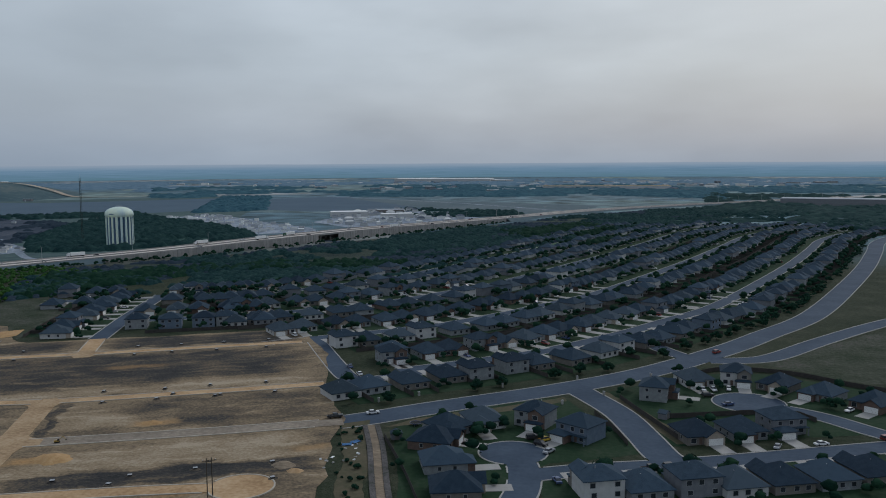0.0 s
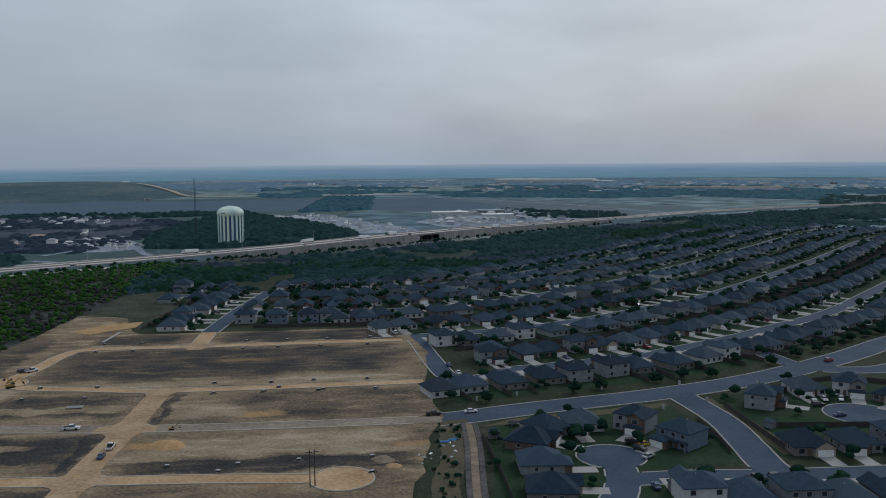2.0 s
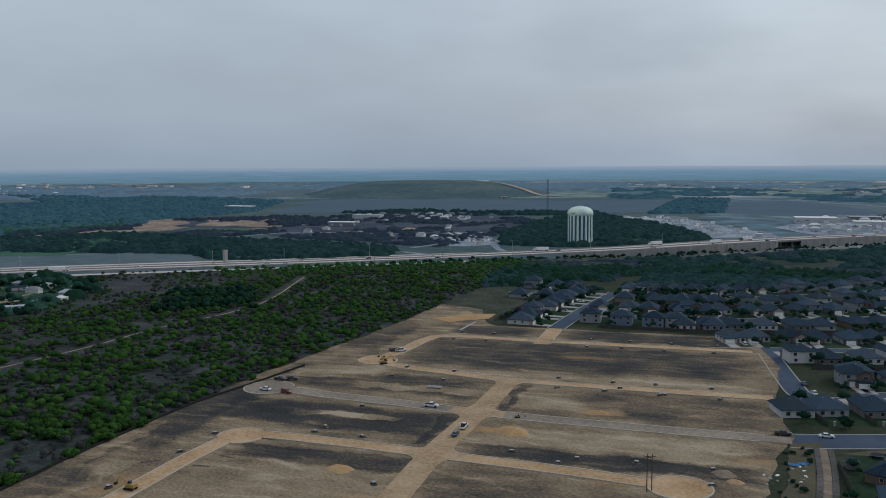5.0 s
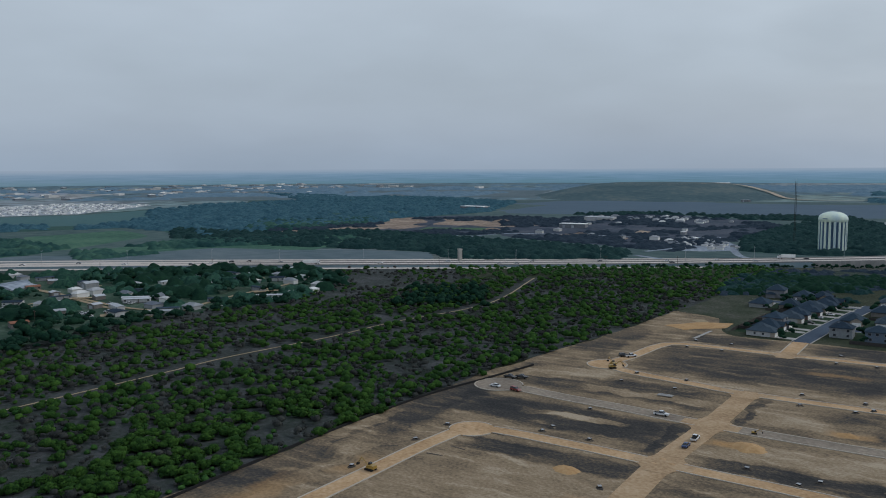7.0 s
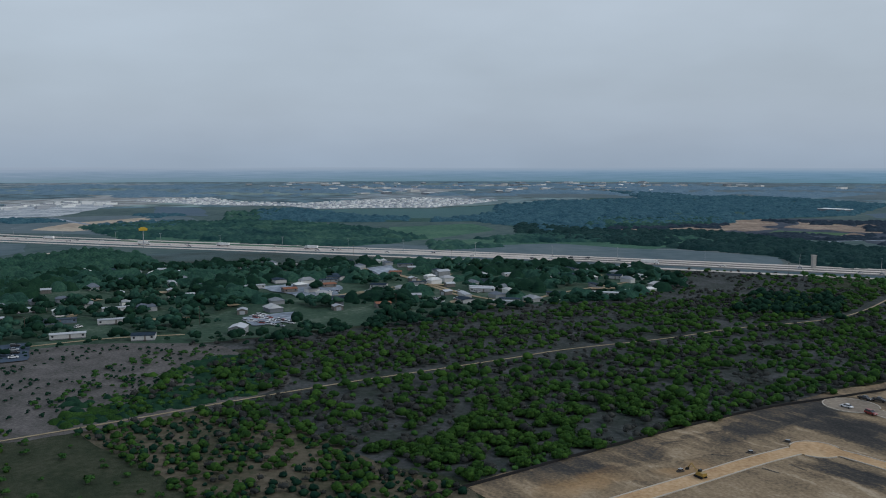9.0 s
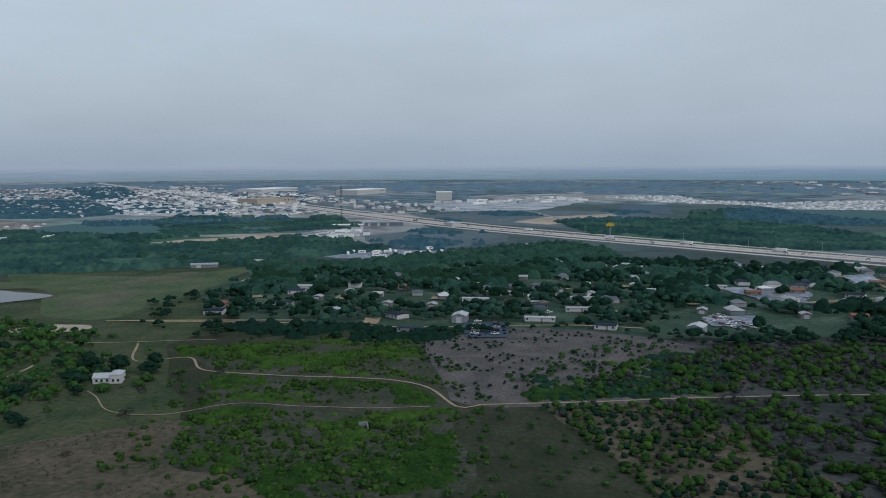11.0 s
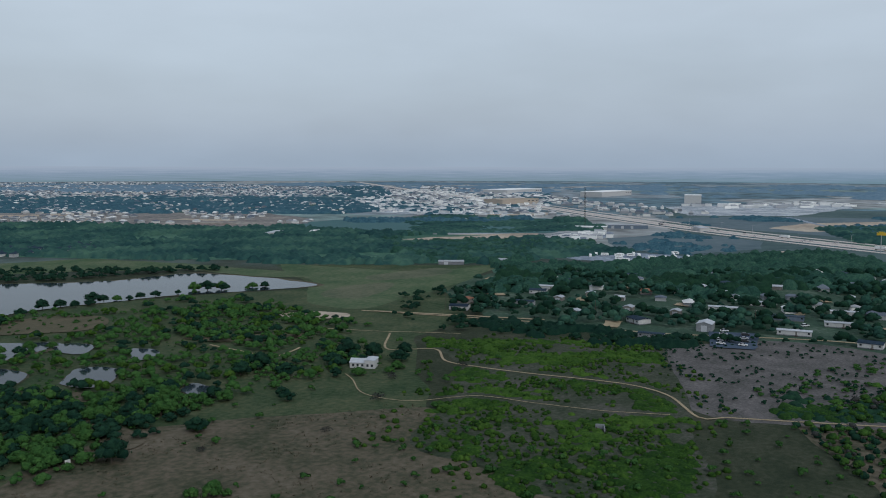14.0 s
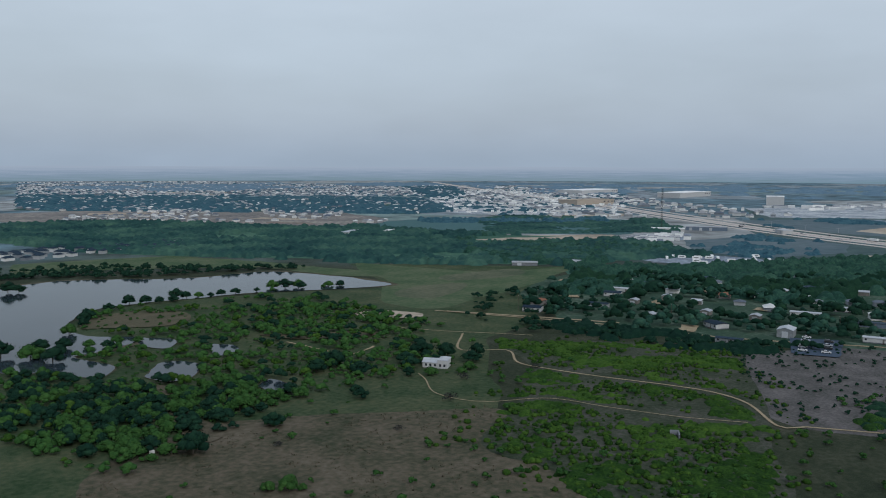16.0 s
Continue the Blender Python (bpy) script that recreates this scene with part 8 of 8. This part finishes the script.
for poly, cnt, leaf, lab in (
        ([(-323, -515), (-373, -488), (-350, -382), (-355, -330), (-321, -285), (-261, -270), (-246, -316), (-268, -373), (-262, -431)], 170, "leaf_mid", "loose green trees in the lakeside pasture"),
        ([(-323, -515), (-373, -488), (-350, -382), (-355, -330), (-321, -285), (-261, -270), (-246, -316), (-268, -373), (-262, -431)], 60, "leaf_dark", "loose dark trees in the lakeside pasture"),
        ([(-448, -388), (-531, -376), (-548, -300), (-430, -300), (-352, -275), (-381, -343)], 70, "leaf_dark", "dark trees at the edge of the village")):
    spots = scatter(poly, cnt, 5.0, loose, lambda x, y: clear(x, y) and not_water(x, y) and house_clear(x, y) and noise.noise((x * .03, y * .03, 31)) > -.15)
    stuff_of_trees("pasture_trees", spots, leaf, 5.2, 3.8, 60, .42, lab, 170 + cnt, clumps=6, vary=(.4, 1.25), core=.8, plain=True)
vil = scatter(VILLAGE, 1450, 6.0, rng, lambda x, y: village_open(x, y) and clear(x, y) and house_clear(x, y) and noise.noise((x * .02, y * .02, 4)) > -.12)
vil.sort(key=lambda p: -p[0])
for k, leaf in enumerate(("leaf_dark", "leaf_belt", "leaf_dark", "leaf_dark", "leaf_belt")):
    stuff_of_trees("village_trees", vil[k::5], leaf, 7.0, 4.7, 44, .42, "broad trees between the village homes", 110 + k, vary=(.5, 1.45), clumps=3, core=.95, plain=True)
belt = smooth_line([(-386, -290), (-392, -215), (-430, -150)], 7)
stuff_of_trees("hedge", [tuple(q + rng.normal(size=2) * 3.5) for q in belt for _ in range(2) if rng.uniform() < .8], "leaf_dark", 4.0, 3.4, 40, .34, "thick dark hedge in front of the village", 12, core=.85, plain=True)
belt = smooth_line([(-450, -60), (-447, -20), (-470, 40), (-522, 130), (-540, 220)], 7)
stuff_of_trees("hedge", [tuple(q + rng.normal(size=2) * 7) for q in belt for _ in range(3) if rng.uniform() < .75], "leaf_dark", 7.0, 4.6, 90, .4, "dark tree belt in front of the village", 13, core=.95, plain=True, clumps=5, vary=(.4, 1.25))
WEST_WOOD = [(-600, -400), (-690, -290), (-800, -120), (-900, -160), (-960, -220), (-850, -300), (-720, -350), (-640, -440)]
bank = smooth_line([(-240, -730), (-300, -700), (-350, -655), (-427, -630), (-470, -600)], 8)
stuff_of_trees("shore_trees", [tuple(q + rng.uniform(-8, 8, 2) + np.array((0, -10))) for q in bank for _ in range(3)] + scatter([(-200, -745), (-300, -712), (-420, -650), (-440, -665), (-360, -750), (-260, -795), (-180, -800)], 230, 6, rng), "leaf_dark", 6, 4.2, 40, .6, "dark trees on the far shore", 16, core=.8, plain=True, vary=(.4, 1.2), clumps=6)

# trees in the gardens and along the arterial
for x, y in along(13.5, S_LOTS + 18, S_LOTS + 420, 13):
    if rng.uniform() < .85 and clear(x, y):
        place_tree(6, x + rng.uniform(-2, 2), y + rng.uniform(-2, 2), rng.uniform(1.0, 1.6))
roadside = [tuple(q + rng.uniform(-3, 3, 2)) for q in along(14.5, S_LOTS + 240, BASE_S[-1] - 20, 7)]
stuff_of_trees("roadside_trees", roadside, "leaf_dark", 5.5, 3.2, 40, .5, "dark trees behind the gardens along the arterial", 50, core=.85, plain=True, vary=(.4, 1.2))
gard = []
for i, (x, y, f) in enumerate(HOUSE_AT):
    for _ in range(int(rng.choice((1, 2, 2, 3)) + 2 * (y > 480))):
        a = radians(f + rng.choice((150, 180, 210, 40, -40, 30, -30)))
        r = rng.uniform(11.5, 15)
        gard.append((x + r * math.cos(a), y + r * math.sin(a)))
for k, leaf in ((0, "leaf_dark"), (1, "leaf_dark")):
    stuff_of_trees("garden_trees", [q for q in gard if (q[1] > 560) == bool(k)], leaf, 5.4, 3.2, 18, .36, "small dark trees in the gardens", 17 + k, core=.95, plain=True, clumps=2)

# woods and thickets: closed canopies of many domed crowns
def canopy(poly, leaf, label, h=6.0, crown=8.0, thin=-0.25, seed=0, fine=3, keep=None, grain=0.007, name="far_wood"):
    rg = np.random.default_rng(500 + seed)
    lo, hi = np.min(poly, axis=0) - crown, np.max(poly, axis=0) + crown
    ni, nj = (np.ceil((hi - lo) / crown).astype(int) + 1)
    ci = (np.arange(ni)[:, None] + rg.uniform(.1, .9, (ni, nj))) * crown + lo[0]
    cj = (np.arange(nj)[None] + rg.uniform(.1, .9, (ni, nj))) * crown + lo[1]
    rad, top = crown * rg.uniform(.45, .85, (ni, nj)), h * rg.uniform(.45, 1.15, (ni, nj))
    live = inside(ci.ravel(), cj.ravel(), poly).reshape(ni, nj)
    for i, j in np.argwhere(live):
        x, y = ci[i, j], cj[i, j]
        live[i, j] = noise.noise((x * grain, y * grain, 2 + seed)) + .5 * noise.noise((x * grain * 5, y * grain * 5, seed)) > thin and (keep is None or keep(x, y))
    rad[~live] = 1e-3
    cell = crown / fine
    mi, mj = ni * fine, nj * fine
    gx = (np.arange(mi)[:, None] + rg.uniform(-.3, .3, (mi, mj))) * cell + lo[0]
    gy = (np.arange(mj)[None] + rg.uniform(-.3, .3, (mi, mj))) * cell + lo[1]
    ti, tj = np.clip((np.arange(mi) // fine)[:, None] + np.zeros((1, mj), int), 0, ni - 1), np.clip((np.arange(mj) // fine)[None] + np.zeros((mi, 1), int), 0, nj - 1)
    z = np.full((mi, mj), -.6)
    for di in (-1, 0, 1):
        for dj in (-1, 0, 1):
            a, b = np.clip(ti + di, 0, ni - 1), np.clip(tj + dj, 0, nj - 1)
            q = ((gx - ci[a, b]) ** 2 + (gy - cj[a, b]) ** 2) / rad[a, b] ** 2
            z = np.maximum(z, np.where(q < 1, top[a, b] * np.sqrt(np.clip(1 - q, 0, 1)) * (1 + .15 * rg.uniform(-1, 1, z.shape)), -.6))
    hit = z > 0
    use = hit[:-1, :-1] | hit[1:, :-1] | hit[1:, 1:] | hit[:-1, 1:]
    idx = np.arange(mi * mj).reshape(mi, mj)
    F = np.stack([idx[:-1, :-1][use], idx[1:, :-1][use], idx[1:, 1:][use], idx[:-1, 1:][use]], 1)
    if not len(F):
        return
    ids, inv = np.unique(F, return_inverse=True)
    V = np.stack([gx.ravel(), gy.ravel(), z.ravel()], 1)[ids].astype(np.float32)
    F = inv.reshape(-1, 4).astype(np.int32)
    me = bpy.data.meshes.new(name)
    me.vertices.add(len(V))
    me.vertices.foreach_set("co", V.ravel())
    me.loops.add(4 * len(F))
    me.loops.foreach_set("vertex_index", F.ravel())
    me.polygons.add(len(F))
    me.polygons.foreach_set("loop_start", np.arange(0, 4 * len(F), 4, dtype=np.int32))
    me.polygons.foreach_set("use_smooth", np.ones(len(F), dtype=bool))
    me.update(calc_edges=True)
    me.materials.append(M[leaf])
    tagged(new(name, me), label, "vegetation", "", "stuff")


STRIP = [(-755, -645), (-835, -600), (-945, -540), (-1010, -600), (-913, -675), (-850, -720)]


def wood_gap(x, y):
    """Away from the bare strip and the farm building in the wood."""
    return clear_far(x, y) and not inside(np.array([x]), np.array([y]), STRIP)[0] and math.hypot(x + 612, y + 464) > 42


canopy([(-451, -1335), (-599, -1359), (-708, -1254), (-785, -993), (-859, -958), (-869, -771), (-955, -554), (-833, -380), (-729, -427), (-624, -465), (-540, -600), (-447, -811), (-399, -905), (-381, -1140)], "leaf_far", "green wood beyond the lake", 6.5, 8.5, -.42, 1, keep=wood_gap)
track_clear = clear_of([p for p, _ in STREETS], 4.6)
canopy(SHRUB, "leaf_shrub", "low closed thicket of bright green shrubs", 1.2, 2.7, .07, 60, keep=track_clear, grain=.034, name="green_thicket")
canopy([(-316, -98), (-341, -96), (-363, -92), (-385, -74), (-405, -56), (-412, -31), (-380, -12), (-338, -20), (-312, -52), (-300, -84)], "leaf_dark", "dark low scrub spreading over the heath", 1.7, 3.2, -.12, 61, keep=track_clear, grain=.02, name="heath_thicket")
canopy([(-316, -98), (-341, -96), (-363, -92), (-385, -74), (-405, -56), (-412, -31), (-380, -12), (-338, -20), (-312, -52), (-300, -84)], "leaf_lime", "green bushes spreading over the heath", 1.9, 3.6, .22, 62, keep=track_clear, grain=.03, name="heath_thicket")
village_free = lambda x, y: village_open(x, y) and clear(x, y) and house_clear(x, y)
REAR = [(-545, 221), (-600, 300), (-690, 310), (-760, 200), (-800, 60), (-800, -120), (-690, -290), (-600, -400), (-500, -360), (-520, -300), (-575, -200), (-575, -60), (-560, 60)]
canopy(REAR, "leaf_belt", "closed wood behind the village homes", 7.0, 8.5, .05, 64, keep=village_free, grain=.012, name="village_wood")
canopy(REAR, "leaf_dark", "dark oaks behind the village homes", 8.0, 9.5, .16, 65, keep=village_free, grain=.012, name="village_wood")
canopy([(-386, -300), (-380, -215), (-400, -160), (-425, -145), (-440, -165), (-425, -200), (-410, -290)], "leaf_dark", "thick dark hedge in front of the village", 4.0, 5.0, -.15, 66, keep=village_free, grain=.03, name="hedge")
canopy(WEST_WOOD, "leaf_belt", "mid-green wood beside the village", 6.5, 7.5, -.5, 33, keep=wood_gap, name="village_wood")
canopy([(-600, -455), (-700, -420), (-850, -340), (-960, -560), (-870, -760), (-700, -620)], "leaf_belt", "darker trees along the wood's edge", 6.5, 8.5, .12, 2, keep=wood_gap)
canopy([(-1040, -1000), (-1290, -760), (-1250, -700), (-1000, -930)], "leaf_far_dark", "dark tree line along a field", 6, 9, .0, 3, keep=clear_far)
canopy([(-1132, -945), (-1257, -966), (-1300, -850), (-1310, -737), (-1210, -593), (-1103, -561), (-990, -634), (-900, -728)], "leaf_far", "low green thicket before the town", 2.6, 7, -.22, 68, keep=wood_gap, grain=.01)
canopy([(-1300, -745), (-1136, -615), (-1060, -585), (-1100, -550), (-1330, -690)], "leaf_far", "green trees along a field", 6, 9, -.1, 4, keep=clear_far)
canopy([(-1334, -310), (-1418, -174), (-1402, -9), (-1211, 128), (-1053, 166), (-997, 117), (-955, 14), (-1078, -196)], "leaf_far", "light green wood beyond the freeway", 5.5, 8.5, -.3, 5, keep=clear_far)
canopy([(-999, 157), (-1051, 253), (-1057, 347), (-985, 509), (-864, 390), (-953, 298), (-902, 153)], "leaf_far", "light green wood beyond the freeway", 5.5, 8.5, -.2, 6, keep=clear_far)
canopy([(-1366, 524), (-1364, 726), (-1268, 694), (-1209, 616), (-1164, 470), (-1226, 440)], "leaf_far", "light green wood beside the quarry", 6, 8.5, -.4, 7)
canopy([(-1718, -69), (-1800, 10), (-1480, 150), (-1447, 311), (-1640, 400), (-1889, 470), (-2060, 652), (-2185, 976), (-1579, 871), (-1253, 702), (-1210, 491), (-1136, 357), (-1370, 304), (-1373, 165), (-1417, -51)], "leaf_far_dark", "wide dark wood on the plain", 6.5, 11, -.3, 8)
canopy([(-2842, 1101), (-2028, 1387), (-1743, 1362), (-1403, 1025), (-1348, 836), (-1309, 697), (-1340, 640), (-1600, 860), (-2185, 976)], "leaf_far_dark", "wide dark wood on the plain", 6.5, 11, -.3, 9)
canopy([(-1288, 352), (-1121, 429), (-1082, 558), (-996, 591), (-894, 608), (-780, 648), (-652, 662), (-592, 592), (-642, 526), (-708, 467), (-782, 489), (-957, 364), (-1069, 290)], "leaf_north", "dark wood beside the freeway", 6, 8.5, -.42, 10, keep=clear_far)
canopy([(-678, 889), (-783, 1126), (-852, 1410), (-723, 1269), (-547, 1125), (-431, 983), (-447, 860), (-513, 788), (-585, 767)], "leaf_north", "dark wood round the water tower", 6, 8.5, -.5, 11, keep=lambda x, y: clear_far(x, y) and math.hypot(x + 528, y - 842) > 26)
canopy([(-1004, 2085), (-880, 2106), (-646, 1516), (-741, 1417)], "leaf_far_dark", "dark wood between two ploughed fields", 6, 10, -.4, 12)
canopy([(-1211, 906), (-1150, 1034), (-1109, 1176), (-928, 1219), (-783, 1126), (-682, 906), (-623, 700), (-763, 684), (-905, 675), (-1031, 782)], "leaf_scrub_far", "dark leafless thickets in cleared land", 4, 8, .02, 13, keep=clear_far)
canopy([(-1350, 540), (-1360, 700), (-1330, 900), (-1180, 980), (-1000, 900), (-930, 700), (-940, 620), (-1080, 560), (-1164, 450)], "leaf_scrub_far", "dark thickets in the quarry", 4, 8, .22, 14)
canopy([(-1230, 1090), (-1150, 1250), (-990, 1300), (-850, 1390), (-760, 1300), (-900, 1220), (-1100, 1170)], "leaf_north", "dark tree line along the ploughed field", 6, 9, -.1, 15)
canopy([(-376, 1560), (-177, 1510), (-140, 1400), (-266, 1350), (-400, 1450)], "leaf_north", "dark trees beside the freeway", 6, 9, -.05, 16, keep=clear_far)
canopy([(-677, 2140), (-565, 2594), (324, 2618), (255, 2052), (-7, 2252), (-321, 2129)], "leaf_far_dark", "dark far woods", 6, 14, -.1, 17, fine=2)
north_free = lambda x, y: clear_far(x, y) and house_clear(x, y)
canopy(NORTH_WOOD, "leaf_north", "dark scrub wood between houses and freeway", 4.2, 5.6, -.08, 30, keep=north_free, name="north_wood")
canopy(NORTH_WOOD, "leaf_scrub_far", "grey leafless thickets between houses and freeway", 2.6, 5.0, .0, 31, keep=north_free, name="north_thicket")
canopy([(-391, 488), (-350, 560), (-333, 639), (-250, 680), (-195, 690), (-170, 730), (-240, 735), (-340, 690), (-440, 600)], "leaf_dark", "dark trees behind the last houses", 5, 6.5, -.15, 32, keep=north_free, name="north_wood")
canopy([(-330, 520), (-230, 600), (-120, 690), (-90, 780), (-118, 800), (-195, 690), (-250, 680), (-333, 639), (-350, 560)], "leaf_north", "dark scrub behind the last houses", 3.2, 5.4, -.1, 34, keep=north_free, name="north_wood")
canopy([(-138, 1055), (-46, 1232), (12, 1148), (-1, 947), (-48, 886)], "leaf_dark", "dark thicket in the rough field", 5.5, 8, -.3, 18, keep=clear_far)
canopy([(100, 1230), (216, 1640), (300, 1600), (600, 1800), (900, 1800), (560, 1180), (330, 1150)], "leaf_north", "dark trees beyond the houses", 6, 10, .1, 19)
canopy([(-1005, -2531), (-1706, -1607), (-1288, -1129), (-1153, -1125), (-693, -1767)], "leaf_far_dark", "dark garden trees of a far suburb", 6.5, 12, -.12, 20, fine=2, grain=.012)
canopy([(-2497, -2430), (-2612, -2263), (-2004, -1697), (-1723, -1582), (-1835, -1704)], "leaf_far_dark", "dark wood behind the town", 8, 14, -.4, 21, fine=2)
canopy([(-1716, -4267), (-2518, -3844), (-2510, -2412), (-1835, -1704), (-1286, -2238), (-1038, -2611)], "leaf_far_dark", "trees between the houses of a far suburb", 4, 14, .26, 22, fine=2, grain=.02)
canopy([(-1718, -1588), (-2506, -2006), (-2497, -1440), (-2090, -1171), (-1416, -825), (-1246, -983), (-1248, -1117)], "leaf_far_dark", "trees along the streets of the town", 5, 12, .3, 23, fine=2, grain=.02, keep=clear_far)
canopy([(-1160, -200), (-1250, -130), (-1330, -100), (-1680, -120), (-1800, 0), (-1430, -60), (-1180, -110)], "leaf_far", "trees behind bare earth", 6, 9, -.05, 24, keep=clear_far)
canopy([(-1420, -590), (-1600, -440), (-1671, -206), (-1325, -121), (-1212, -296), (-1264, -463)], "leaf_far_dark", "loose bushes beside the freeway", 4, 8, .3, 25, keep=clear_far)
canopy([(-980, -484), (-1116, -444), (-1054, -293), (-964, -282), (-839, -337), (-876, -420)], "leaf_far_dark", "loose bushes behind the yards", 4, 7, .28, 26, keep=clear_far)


def plain_clear(x, y):
    """Open plain: outside the towns, fields and works, and away from the hill and the freeway."""
    return math.hypot(x, y) < 4700 and math.hypot(x - HC[0], y - HC[1]) > 580 and clear_far(x, y)


# the farther drifts take the paler leaf, with more haze in its colour
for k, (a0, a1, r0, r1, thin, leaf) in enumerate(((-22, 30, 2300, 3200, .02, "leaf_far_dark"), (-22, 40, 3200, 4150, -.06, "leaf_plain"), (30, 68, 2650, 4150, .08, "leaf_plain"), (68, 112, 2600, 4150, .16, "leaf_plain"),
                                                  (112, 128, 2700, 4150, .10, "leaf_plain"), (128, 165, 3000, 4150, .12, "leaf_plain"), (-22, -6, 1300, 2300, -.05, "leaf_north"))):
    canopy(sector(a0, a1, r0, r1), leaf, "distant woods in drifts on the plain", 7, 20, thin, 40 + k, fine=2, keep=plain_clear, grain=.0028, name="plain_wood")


# leafless trees standing in the meadow, and patterns that were not set out
for x, y, s in ((-232, -226, 1.1), (-190, -214, .8), (-300, -232, .9), (-150, -232, .7), (-262, -244, 1.0)):
    place_tree(5, x, y, s)
for made, used in ((TREES, TUSED), (VIL, VUSED), (CARS, CAR_USED)):
    for k, ob in enumerate(made):
        if k not in used:
            for child in list(ob.children_recursive):
                bpy.data.objects.remove(child)
            bpy.data.objects.remove(ob)

# rubbish tipped at the end of the lots
for x, y, a in ((-82, 253, 20), (-80, 256, 60)):
    tarp = thing("tarpaulin", "crumpled blue tarpaulin on bare ground", "tarpaulin", "rubbish", at=pose(x, y, .1, 0, 0, a))
    g, n = Geo(), 7
    vs = [(-1.6 + 3.2 * i / n, -1.1 + 2.2 * j / n, .25 + .28 * noise.noise((i * .9, j * .9, a))) for i in range(n + 1) for j in range(n + 1)]
    g.add(vs, [(i * (n + 1) + j, (i + 1) * (n + 1) + j, (i + 1) * (n + 1) + j + 1, i * (n + 1) + j + 1) for i in range(n) for j in range(n)])
    part("sheet", g, "tarp", tarp)
for k in range(16):
    x, y = -80 + rng.normal() * 3.2 - .25 * k * .3, 243 + rng.normal() * 8
    w, d, h = rng.uniform(.5, 1.6), rng.uniform(.3, .9), rng.uniform(.15, .5)
    scrap = thing("rubble_block", "broken piece of pale concrete on bare ground", "rubble", "rubbish", at=pose(x, y, .08, 0, 0, rng.uniform(0, 180)))
    part("block", Geo().add([(-w / 2, -d / 2, 0), (w / 2, -d / 2, 0), (w / 2, d / 2, 0), (-w / 2, d / 2, 0), (-w * .4, -d * .35, h), (w * .45, -d * .3, h * .8), (w * .35, d * .4, h), (-w * .42, d * .35, h * .7)],
                            [(4, 5, 6, 7), (0, 1, 5, 4), (1, 2, 6, 5), (2, 3, 7, 6), (3, 0, 4, 7)]), "concrete" if k % 3 else "white", scrap)
